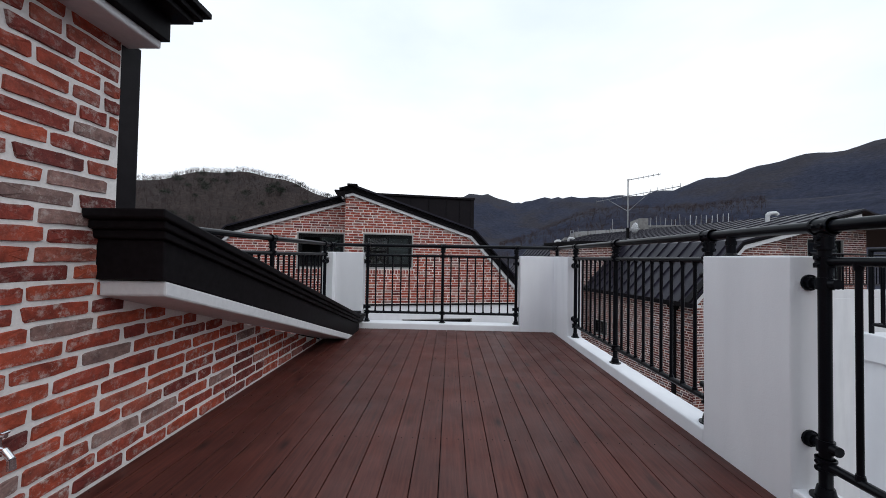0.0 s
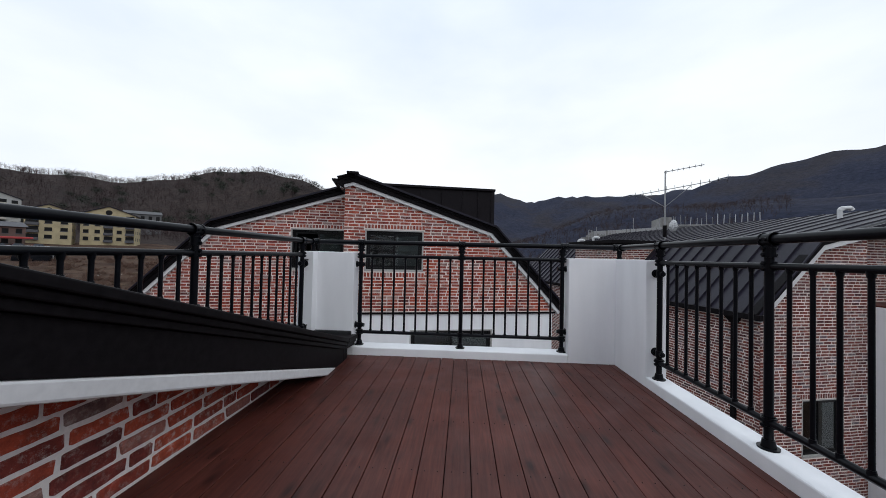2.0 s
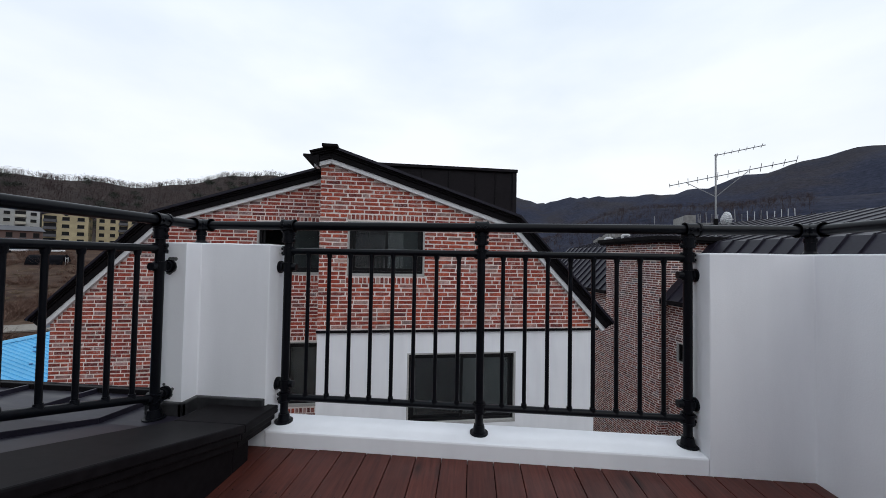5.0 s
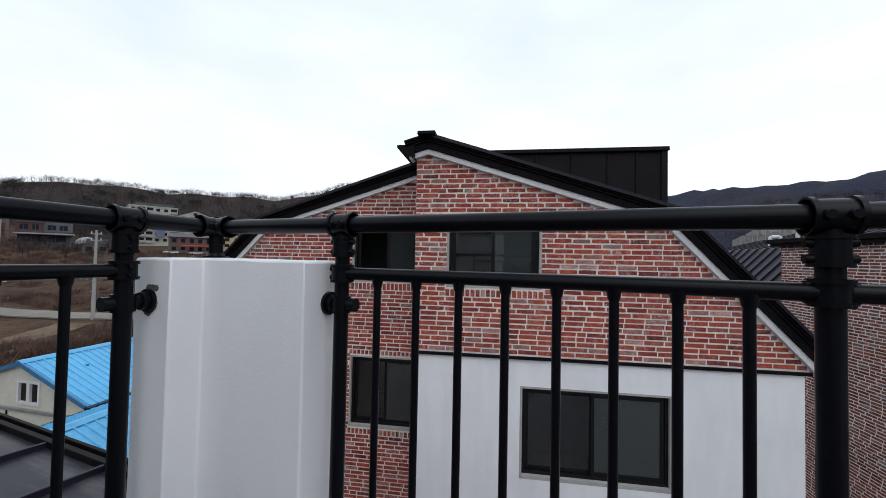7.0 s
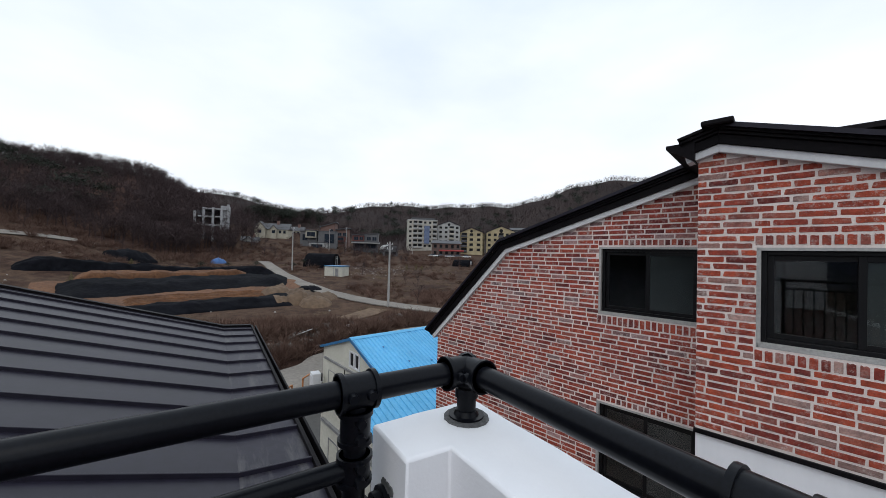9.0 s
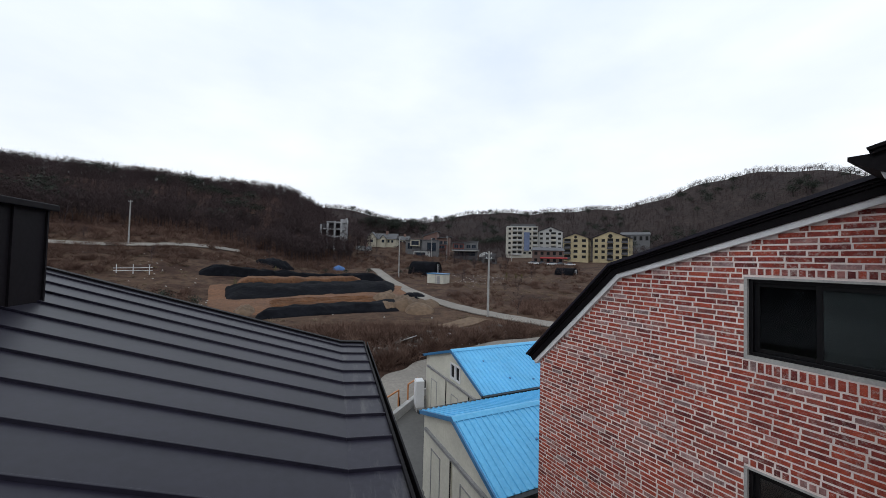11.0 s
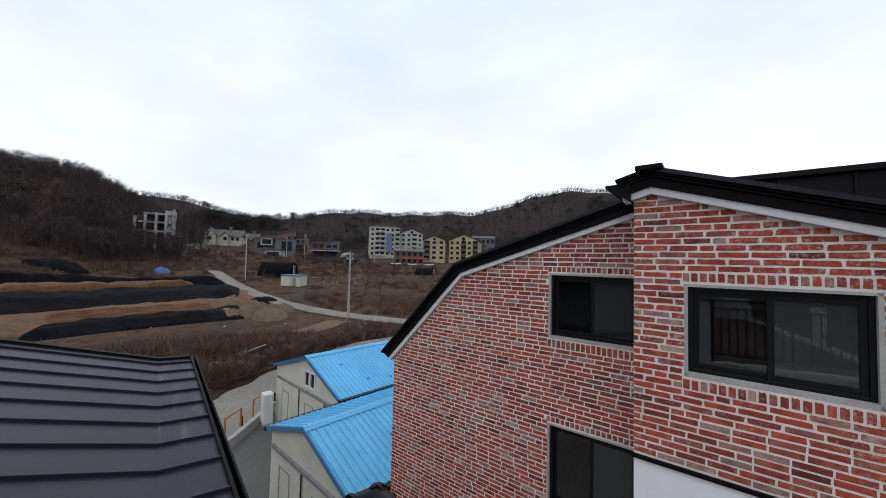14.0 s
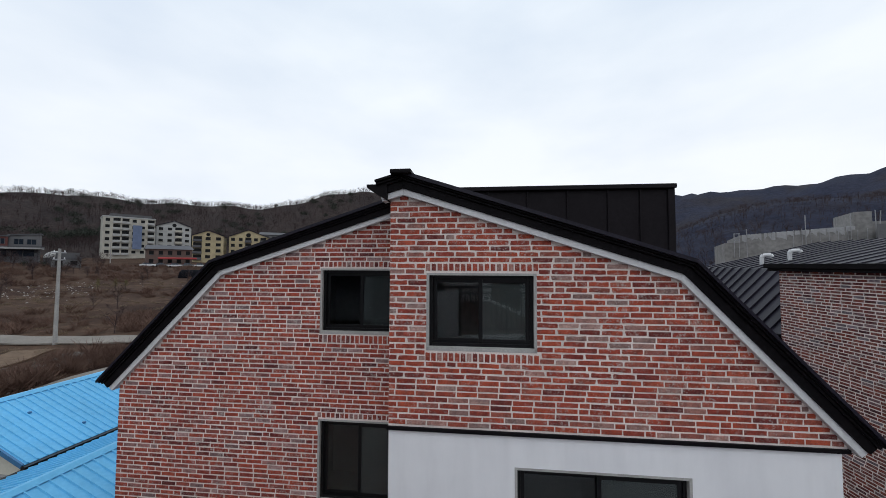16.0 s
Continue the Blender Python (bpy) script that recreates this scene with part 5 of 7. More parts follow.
def shed(rx, ry, deg, left, right, z_ridge, z_left, z_right, length, label, panes=None, doors=()):
    """A cream sheet-clad shed under a blue ribbed gable roof. rx, ry: front end of the ridge; left, right: reach of the slopes."""
    fr = frame_at(rx, ry, deg)
    b = thing("shed", fr(0, 0, -6.5), label, "shed", "blue-roofed sheds")
    wl_, wr = -left + 0.14, right - 0.14
    zl = z_left + (z_ridge - z_left) * 0.14 / left - 0.07
    zr = z_right + (z_ridge - z_right) * 0.14 / right - 0.07
    holes = [panes] if panes else []
    part("wall", wall_solid(fr, [(wl_, zl), (0.0, z_ridge - 0.08), (wr, zr)], -6.6, 0.12, 0.24, holes), CREAM, b, "cream sheet-clad gable wall")
    part("wall", Geo().box(wl_, wl_ + 0.1, 0.24, length, -6.6, zl, fr), CREAM, b)
    part("wall", Geo().box(wr - 0.1, wr, 0.24, length, -6.6, zr, fr), CREAM, b)
    if panes:
        s0, s1, za, zb = panes
        mid = (s0 + s1) / 2
        for p, q in ((s0, mid - 0.05), (mid + 0.05, s1)):
            wn = part("window", Geo().box(p, q, 0.15, 0.17, za, zb, fr), FRAME, b)
            f = Geo()
            for c in ((p - 0.06, p + 0.02, za - 0.06, zb + 0.06), (q - 0.02, q + 0.06, za - 0.06, zb + 0.06), (p, q, zb - 0.02, zb + 0.06), (p, q, za - 0.06, za + 0.02)):
                f.box(c[0], c[1], 0.08, 0.15, c[2], c[3], fr)
            part("window_frame", f, WHITE_TRIM, wn, "white window frame")
    for s0, s1, zt in doors:
        dr = part("sliding_door", Geo().box(s0, s1, 0.06, 0.118, -6.45, zt, fr), CREAM, b, "cream sliding door")
        part("door_edge", Geo().box(s1 - 0.05, s1, 0.035, 0.06, -6.45, zt, fr), FRAME, dr)
        wk = Geo()
        for c in ((s0 + 0.5, s0 + 0.54, -6.3, -4.5), (s0 + 1.2, s0 + 1.24, -6.3, -4.5), (s0 + 0.54, s0 + 1.2, -4.54, -4.5)):
            wk.box(c[0], c[1], 0.045, 0.06, c[2], c[3], fr)
        part("wicket_frame", wk, STEEL, dr)
    if doors:
        zt = doors[0][2]
        part("door_track", Geo().box(doors[0][0] - 0.1, min(doors[-1][1] + 0.5, wr), 0.02, 0.118, zt + 0.01, zt + 0.10, fr), STEEL, b, "dark steel sliding door track")
    for xa, ze, sg in ((-left, z_left, -1), (right, z_right, 1)):
        g = Geo().hexa([fr(xa, 0, ze - 0.05), fr(0, 0, z_ridge - 0.05), fr(0, length, z_ridge - 0.05), fr(xa, length, ze - 0.05)], [fr(xa, 0, ze), fr(0, 0, z_ridge), fr(0, length, z_ridge), fr(xa, length, ze)])
        rs = part("roof_slope", g, BLUE, b, "bright blue ribbed sheet roof")
        d = 0.10
        while d < length:
            g = Geo().hexa([fr(xa, d - 0.026, ze - 0.005), fr(0, d - 0.026, z_ridge - 0.005), fr(0, d + 0.026, z_ridge - 0.005), fr(xa, d + 0.026, ze - 0.005)],
                           [fr(xa, d - 0.014, ze + 0.036), fr(0, d - 0.014, z_ridge + 0.036), fr(0, d + 0.014, z_ridge + 0.036), fr(xa, d + 0.014, ze + 0.036)])
            part("rib", g, BLUE, rs)
            d += 0.21
        part("gutter", Geo().box(min(xa, xa + sg * 0.16), max(xa, xa + sg * 0.16), -0.05, length, ze - 0.13, ze - 0.01, fr), FRAME, b, "black eaves gutter")
    part("ridge_cap", Geo().hexa([fr(-0.17, -0.02, z_ridge - 0.03), fr(0.17, -0.02, z_ridge - 0.03), fr(0.17, length, z_ridge - 0.03), fr(-0.17, length, z_ridge - 0.03)],
                                 [fr(-0.04, -0.02, z_ridge + 0.055), fr(0.04, -0.02, z_ridge + 0.055), fr(0.04, length, z_ridge + 0.055), fr(-0.04, length, z_ridge + 0.055)]), BLUE, b)
    part("verge_trim", band(fr, [(-left, z_left), (0.0, z_ridge), (right, z_right)], -0.10, 0.03, -0.03, 0.02), BLUE_DEEP, b, "deep blue verge trim")
    rnd = random.Random(int(length * 10))
    for _ in range(9):
        k, d = rnd.uniform(0.15, 0.9), rnd.uniform(1.0, length * 0.6)
        z = z_ridge + (z_right - z_ridge) * k
        part("roof_screw", Geo().tube(fr(right * k, d, z), fr(right * k, d, z + 0.05), 0.05, n=8), BLUE_DEEP, b)
    return b


BLUE_DEEP = surface("deep_blue_trim", (0.035, 0.15, 0.32), (0.05, 0.20, 0.40), 9, 0.7, 0.45, 0.0, 0.05, 0.002, 0.86)
shed(-17.8, 10.75, 8.5, 3.4, 2.95, -2.42, -3.45, -3.55, 13.5, "cream sheet-metal shed with a bright blue ribbed roof", (-0.15, 0.75, -3.75, -3.10), ((-2.9, -0.55, -4.05), (-0.5, 1.75, -4.05)))
shed(-11.7, 8.78, 8.5, 2.55, 2.45, -2.82, -3.60, -3.75, 12.5, "low cream shed with a bright blue ribbed roof", (1.0, 1.75, -5.6, -4.75), ((-2.1, -0.1, -4.15), (0.0, 2.1, -4.15)))
ac = thing("outdoor_cabinet", (-20.7, 10.1, -6.5), "white metal cabinet standing beside the shed", "cabinet")
part("body", Geo().box(-21.05, -20.45, 9.7, 10.15, -6.2, -4.75), WHITE_TRIM, ac, bevel=0.03)
part("door", Geo().box(-20.99, -20.51, 9.68, 9.70, -6.1, -4.85), WHITE_TRIM, ac, bevel=0.004)
part("plinth", Geo().box(-21.03, -20.47, 9.72, 10.13, -6.45, -6.2), CONCRETE, ac)

# low wall with hoop barriers and bollards beside the lower lane
lowall = thing("low_wall", (-19, 7.5, -6.5), "low grey concrete kerb wall beside the lane", "low wall", kind="structure")
wl = [(-14.6, 2.4), (-17.2, 5.9), (-19.6, 8.3), (-23.0, 11.0)]
for (xa, ya), (xb, yb) in zip(wl, wl[1:]):
    n = Vector((yb - ya, xa - xb, 0)).normalized() * 0.12
    g = Geo().hexa([(xa - n.x, ya - n.y, -6.6), (xb - n.x, yb - n.y, -6.6), (xb + n.x, yb + n.y, -6.6), (xa + n.x, ya + n.y, -6.6)],
                   [(xa - n.x, ya - n.y, -5.95), (xb - n.x, yb - n.y, -5.95), (xb + n.x, yb + n.y, -5.95), (xa + n.x, ya + n.y, -5.95)])
    part("wall_length", g, CONCRETE, lowall)
for t0 in (0.40, 0.68):
    a = Vector((*wl[1], 0)).lerp(Vector((*wl[3], 0)), t0)
    b = Vector((*wl[1], 0)).lerp(Vector((*wl[3], 0)), t0 + 0.15)
    hb = thing("hoop_barrier", (a.x, a.y, -5.95), "orange steel hoop barrier on the low wall", "barrier", "hoop barriers")
    part("hoop", Geo().tube((a.x, a.y, -5.96), (a.x, a.y, -5.1), 0.045).tube((b.x, b.y, -5.96), (b.x, b.y, -5.1), 0.045).tube((a.x, a.y, -5.1), (b.x, b.y, -5.1), 0.045), ORANGE, hb, smooth=True)
    part("cross_bar", Geo().tube((a.x, a.y, -5.5), (a.x * 0.98 + b.x * 0.02, a.y, -5.48), 0.03), ORANGE, hb)
for t0 in (0.20, 0.56, 0.95):
    a = Vector((*wl[1], 0)).lerp(Vector((*wl[3], 0)), t0)
    bo = thing("bollard", (a.x, a.y, -5.95), "short dark plastic bollard", "bollard", "bollards")
    part("shaft", Geo().tube((a.x, a.y, -5.96), (a.x, a.y, -5.5), 0.07, 0.05), FRAME, bo, smooth=True)


# field works: film-covered beds and sandy heaps
def mound(name, az0, az1, r0, r1, height, material, label, category, seed, front=0.35):
    """A long bank: a rounded ridge between two bearings, from the near to the far range."""
    nu, nv = 60, 16
    end_taper = 0.08 if abs(az0 - az1) > 9 else 0.45
    rnd = random.Random(seed)
    ph = [rnd.uniform(0, 6) for _ in range(6)]
    grid = []
    for i in range(nu + 1):
        u = i / nu
        az = az0 + (az1 - az0) * u
        row = []
        for j in range(nv + 1):
            v = j / nv
            wob = 0.05 * math.sin(u * 9 + ph[0]) + 0.03 * math.sin(u * 23 + ph[1])
            ra, rb = r0[0] + (r0[1] - r0[0]) * u, r1[0] + (r1[1] - r1[0]) * u
            r = ra + (rb - ra) * (v + wob * (1 - abs(2 * v - 1)))
            x, y = spot(az, r)
            ends = min(1, u / end_taper, (1 - u) / end_taper)
            h = height * min(1, v / front) * min(1, (1 - v) / 0.25) * max(0, ends) ** 0.6
            if end_taper > 0.1:
                h = height * max(0.0, 1 - (2 * u - 1) ** 2 - (2 * v - 1) ** 2) ** 0.8
            h *= 1 + 0.07 * math.sin(u * 17 + v * 5 + ph[2]) + 0.05 * math.sin(u * 41 + v * 13 + ph[3])
            h += 0.22 * height * (noise.noise(Vector((x * 0.45, y * 0.45, ph[4]))) + 0.5 * noise.noise(Vector((x * 1.3, y * 1.3, ph[5])))) * (h > 0)
            row.append((x, y, ground_z(x, y) + h - 0.15 * (h <= 0)))
        grid.append(row)
    me = mesh_of(name, sheet(grid), material)
    me.shade_smooth()
    return tagged(new(name, me), label, category, kind="structure")


mound("soil_bed", 107.0, 78.5, (45.5, 46), (74, 86), 0.3, SOIL_RED, "furrowed red-brown soil plot", "soil", 1, 0.1)
for k in range(7):
    mound("soil_furrow", 99.5, 83.0, (47.6 + 1.25 * k, 51.0 + 1.3 * k), (48.6 + 1.25 * k, 52.0 + 1.3 * k), 0.62, SOIL_RED, "low furrow of turned red-brown soil", "soil", 30 + k, 0.5)
mound("film_bank", 101.0, 79.2, (43.0, 47.0), (46.4, 55.0), 0.85, PLASTIC, "low bank covered with black plastic film", "film-covered bank", 2)
mound("film_bank", 105.0, 80.6, (57.0, 66.0), (71.0, 84.0), 1.35, PLASTIC, "broad bank covered with black plastic film", "film-covered bank", 3)
mound("soil_bed", 103.5, 86.0, (72.0, 84.0), (77.5, 88.5), 1.3, SOIL_RED, "strip of bare ochre soil above the film", "soil", 5, 0.1)
mound("film_bank", 108.0, 82.5, (79.5, 89.0), (83.5, 93.0), 1.5, PLASTIC, "long narrow strip of black plastic film", "film-covered bank", 6)
mound("film_heap", 101.2, 96.0, (100, 101), (109, 110), 2.0, PLASTIC, "heap under black plastic film", "film-covered heap", 7)
for k, (a0, a1, r0, r1, h) in enumerate(((84.5, 79.6, 52, 61, 1.7), (81.5, 76.5, 47, 57, 1.5), (79.2, 74.2, 44.5, 52, 1.0), (84.0, 80.0, 47, 53, 0.9), (103.8, 100.8, 46, 51, 0.9), (78.4, 73.4, 50, 57, 0.8))):
    mound("soil_heap", a0, a1, (r0, r0), (r1, r1), h, SOIL, "rounded heap of pale sandy soil", "soil heap", 8 + 20 * k, 0.5)
mound("film_heap", 79.5, 75.6, (62, 60), (67, 65), 0.7, PLASTIC, "small dark heap beside the lane", "film-covered heap", 9)
mound("tarp_heap", 90.6, 88.6, (110, 110), (112.5, 112.5), 1.2, plain("blue_tarp", (0.04, 0.14, 0.38), 0.5), "heap under a crumpled blue tarpaulin", "tarpaulin", 10)


# utility poles and wires
def pole(x, y, height, lean=0.0, arms=2):
    z = ground_z(x, y)
    p = thing("utility_pole", (x, y, z), "grey concrete utility pole in the dry field", "utility pole", "utility poles")
    part("shaft", Geo().tube((x, y, z - 0.3), (x + lean, y, z + height), 0.16, 0.10, n=12), POLE, p, smooth=True)
    for k in range(arms):
        zz = z + height - 0.35 - 0.6 * k
        part("cross_arm", Geo().box(x + lean - 0.07, x + lean + 0.07, y - 0.42, y + 0.42, zz - 0.05, zz + 0.05), STEEL, p)
        for s in (-0.34, 0.0, 0.34):
            part("insulator", Geo().tube((x + lean, y + s, zz + 0.05), (x + lean, y + s, zz + 0.22), 0.05, 0.03, n=8), WHITE_TRIM, p)
    return Vector((x + lean, y, z + height - 0.3))


pa = pole(-42.4, 23.8, 8.3)
pb = pole(-96.4, 21.6, 11.2, -0.5, 1)
pc = pole(-96.5, -39.3, 10.0, 0, 1)
pd = pole(-150, 45, 9, 0, 1)
pole(*spot(72.5, 158), 10.5, 0, 2)
pole(*spot(62.0, 178), 8.0, 0, 1)


def wire(p, q, sag):
    g = Geo()
    pts = [p.lerp(q, k / 14) - Vector((0, 0, sag * 4 * (k / 14) * (1 - k / 14))) for k in range(15)]
    for a, b in zip(pts, pts[1:]):
        g.tube(a, b, 0.018, n=4)
    tagged(new("overhead_wire", mesh_of("overhead_wire", g, FRAME)), "thin dark overhead wire between poles", "wire", "overhead wires")


wire(pb, pc, 1.6)
wire(pb, pa, 1.2)
wire(pb, pd, 1.0)


# small farm buildings
def tunnel(az, r, width, depth, label):
    x, y = spot(az, r)
    z = ground_z(x, y) - 0.2
    fr = frame_at(x, y, az - 24)
    t = thing("poly_tunnel", (x, y, z), label, "poly tunnel", "poly tunnels")
    g = Geo()
    h = depth * 0.5
    rings = [[fr(a, h - h * math.cos(k), z + h * 1.15 * math.sin(k)) for k in np.linspace(0, math.pi, 15)] for a in (-width / 2, width / 2)]
    for i in range(14):
        g.add([rings[0][i], rings[0][i + 1], rings[1][i + 1], rings[1][i]], [(0, 1, 2, 3)])
    g.add(rings[0], [tuple(range(15))])
    part("cover", g, PLASTIC, t, smooth=True)
    g = Geo().add([(p[0], p[1], p[2]) for p in rings[1]], [tuple(range(15))])
    part("end_sheet", g, PLASTIC, t)
    for s in (-0.5, 0.5):
        part("end_frame", Geo().tube(fr(width / 2 + 0.05, h + s, z), fr(width / 2 + 0.05, h + s, z + h * 0.95), 0.07, n=6), WHITE_TRIM, t)
    part("end_frame", Geo().tube(fr(width / 2 + 0.05, h - 0.5, z + h * 0.8), fr(width / 2 + 0.05, h + 0.5, z + h * 0.8), 0.07, n=6), WHITE_TRIM, t)


tunnel(76.7, 104, 8.2, 7.4, "black plastic-covered poly tunnel in the field")
tunnel(54.1, 114, 5.8, 4.2, "dark poly tunnel with a pale round end")


def hut(az, r, w, d, h, label):
    x, y = spot(az, r)
    z = ground_z(x, y) - 0.1
    fr = frame_at(x, y, az - 32)
    b = thing("field_hut", (x, y, z), label, "hut")
    part("wall", Geo().box(-w / 2, w / 2, 0, d, z, z + h, fr), CREAM, b)
    part("roof", Geo().box(-w / 2 - 0.12, w / 2 + 0.12, -0.15, d + 0.15, z + h, z + h + 0.22, fr), BLUE_DEEP, b, "blue sheet roof", bevel=0.05)
    part("door", Geo().box(0.5, 1.4, -0.03, 0.0, z + 0.1, z + 2.0, fr), STEEL, b)
    part("corner_post", Geo().box(0.1, 0.22, -0.03, 0.0, z, z + h, fr), STEEL, b)


hut(74.3, 87, 4.6, 3.2, 2.4, "small cream field hut with a flat blue roof")


def building(name, az, r, w, depth, z0, z1, wall, trim, floors, cols, label, roof="flat", turn=0.0, balcony=(), group="village houses"):
    """A far building with its storeys of windows, balconies and roof."""
    x, y = spot(az, r)
    fr = frame_at(x, y, az + turn)
    zb = min(ground_z(x, y), z0) - 1.5
    b = thing(name, (x, y, zb), label, "building", group)
    part("wall", Geo().box(-w / 2, w / 2, 0, depth, zb, z1, fr), wall, b)
    rise = (z1 - z0) / floors
    cw = w / cols
    for f in range(floors):
        zf = z0 + rise * f
        for c in range(cols):
            s = -w / 2 + cw * (c + 0.5)
            if c in balcony:
                bl = part("balcony", Geo().box(s - cw * 0.42, s + cw * 0.42, -0.9, 0.0, zf + rise * 0.05, zf + rise * 0.42, fr), trim, b)
                part("window", Geo().box(s - cw * 0.4, s + cw * 0.4, -0.03, 0.02, zf + rise * 0.42, zf + rise * 0.9, fr), FRAME, b)
            else:
                wn = part("window", Geo().box(s - cw * 0.24, s + cw * 0.24, -0.03, 0.02, zf + rise * 0.34, zf + rise * 0.8, fr), FRAME, b)
                part("sill", Geo().box(s - cw * 0.28, s + cw * 0.28, -0.12, 0.0, zf + rise * 0.28, zf + rise * 0.34, fr), trim, wn)
        for c in range(3):
            s = depth * (c + 0.5) / 3
            part("side_window", Geo().box(w / 2 - 0.02, w / 2 + 0.03, s - 0.7, s + 0.7, zf + rise * 0.34, zf + rise * 0.8, fr), FRAME, b)
    if roof == "flat":
        part("roof", Geo().box(-w / 2 - 0.2, w / 2 + 0.2, -0.2, depth + 0.2, z1, z1 + 0.5, fr), trim, b)
        part("roof_storey", Geo().box(-w * 0.36, w * 0.44, depth * 0.15, depth * 0.9, z1 + 0.5, z1 + 1.9, fr), T_SLATE, b)
    else:
        rh = w * 0.2 if roof == "gable" else w * 0.12
        g = Geo()
        lo = [fr(-w / 2 - 0.6, -0.6, z1), fr(w / 2 + 0.6, -0.6, z1), fr(w / 2 + 0.6, depth + 0.6, z1), fr(-w / 2 - 0.6, depth + 0.6, z1)]
        if roof == "gable":
            g.hexa([fr(-w / 2 - 0.5, -0.4, z1 - 0.2), fr(0, -0.4, z1 + rh), fr(0, depth + 0.4, z1 + rh), fr(-w / 2 - 0.5, depth + 0.4, z1 - 0.2)], [fr(-w / 2 - 0.5, -0.4, z1 + 0.1), fr(0, -0.4, z1 + rh + 0.3), fr(0, depth + 0.4, z1 + rh + 0.3), fr(-w / 2 - 0.5, depth + 0.4, z1 + 0.1)])
            g.hexa([fr(w / 2 + 0.5, -0.4, z1 - 0.2), fr(0, -0.4, z1 + rh), fr(0, depth + 0.4, z1 + rh), fr(w / 2 + 0.5, depth + 0.4, z1 - 0.2)], [fr(w / 2 + 0.5, -0.4, z1 + 0.1), fr(0, -0.4, z1 + rh + 0.3), fr(0, depth + 0.4, z1 + rh + 0.3), fr(w / 2 + 0.5, depth + 0.4, z1 + 0.1)])
            part("gable", Geo().hexa([fr(-w / 2, 0, z1), fr(w / 2, 0, z1), fr(0, 0, z1 + rh)], [fr(-w / 2, depth, z1), fr(w / 2, depth, z1), fr(0, depth, z1 + rh)]), wall, b)
            part("gable_window", Geo().tube(fr(0, -0.03, z1 + rh * 0.25), fr(0, 0.04, z1 + rh * 0.25), rh * 0.32, n=14), FRAME, b)
        else:
            g.add([*lo, fr(-w / 2, depth / 2, z1 + rh), fr(w / 2, depth / 2, z1 + rh)], [(0, 1, 2, 3), (0, 1, 5, 4), (2, 3, 4, 5), (1, 2, 5), (3, 0, 4)])
        part("roof", g, trim if roof == "hip" else ROOF, b)
    return b


W_BEIGE = plain("beige_render", (0.55, 0.52, 0.45))
W_PALE = plain("pale_grey_render", (0.50, 0.50, 0.49))
W_YELLOW = plain("yellow_render", (0.52, 0.43, 0.26))
W_BRICK = plain("dull_red_brick", (0.15, 0.095, 0.08))
W_GREY = plain("grey_concrete_render", (0.15, 0.15, 0.155))
W_CREAM = plain("cream_render", (0.52, 0.48, 0.38))
T_DARK = plain("dark_grey_trim", (0.10, 0.10, 0.11))
T_SLATE = plain("slate_grey_tiles", (0.10, 0.10, 0.105))
NET_WHITE = plain("white_concrete", (0.46, 0.46, 0.47))

building("apartment_block", 60.4, 215, 18, 12, 5.6, 22.7, W_BEIGE, W_PALE, 6, 6, "six-storey beige apartment block below the hill", balcony=(1, 2, 5), turn=6)
ban = thing("wall_banner", spot(60.2, 213.5) + (12,), "tall blue banner hanging on the apartment front", "banner")
bx, by = spot(59.7, 213.6)
part("cloth", Geo().box(-1.6, 1.6, -0.1, 0.0, 8.5, 19.5, frame_at(bx, by, 66)), plain("blue_banner", (0.16, 0.21, 0.34)), ban)
building("apartment_block", 56.1, 222, 14, 12, 6.1, 20.5, W_PALE, W_BEIGE, 5, 4, "five-storey pale apartment block with a low gable", "gable", balcony=(2,), turn=4)
building("apartment_block", 52.4, 200, 12.5, 12, 3.7, 15.2, W_YELLOW, T_DARK, 4, 3, "yellow apartment house with a dark gable roof", "gable", balcony=(0,), turn=-8)
building("apartment_block", 47.6, 200, 17, 12, 3.6, 15.4, W_YELLOW, T_DARK, 4, 5, "yellow apartment house with stacked balconies", "gable", balcony=(2, 4), turn=-12)
building("restaurant", 56.4, 172, 14, 9, 1.1, 7.5, W_BRICK, T_DARK, 2, 5, "two-storey reddish restaurant with a red awning", "hip", turn=5)
aw = thing("awning", spot(56.0, 168) + (3.5,), "long faded red awning", "awning")
ax_, ay_ = spot(55.6, 169.5)
part("canopy", Geo().box(-6, 6, -1.2, 0.8, 3.6, 4.3, frame_at(ax_, ay_, 61)), plain("red_awning", (0.45, 0.05, 0.05)), aw, bevel=0.2)
building("temple_house", 44.4, 262, 17, 10, 16.0, 21.5, W_GREY, T_SLATE, 1, 5, "old tiled-roof house among the trees", "hip")


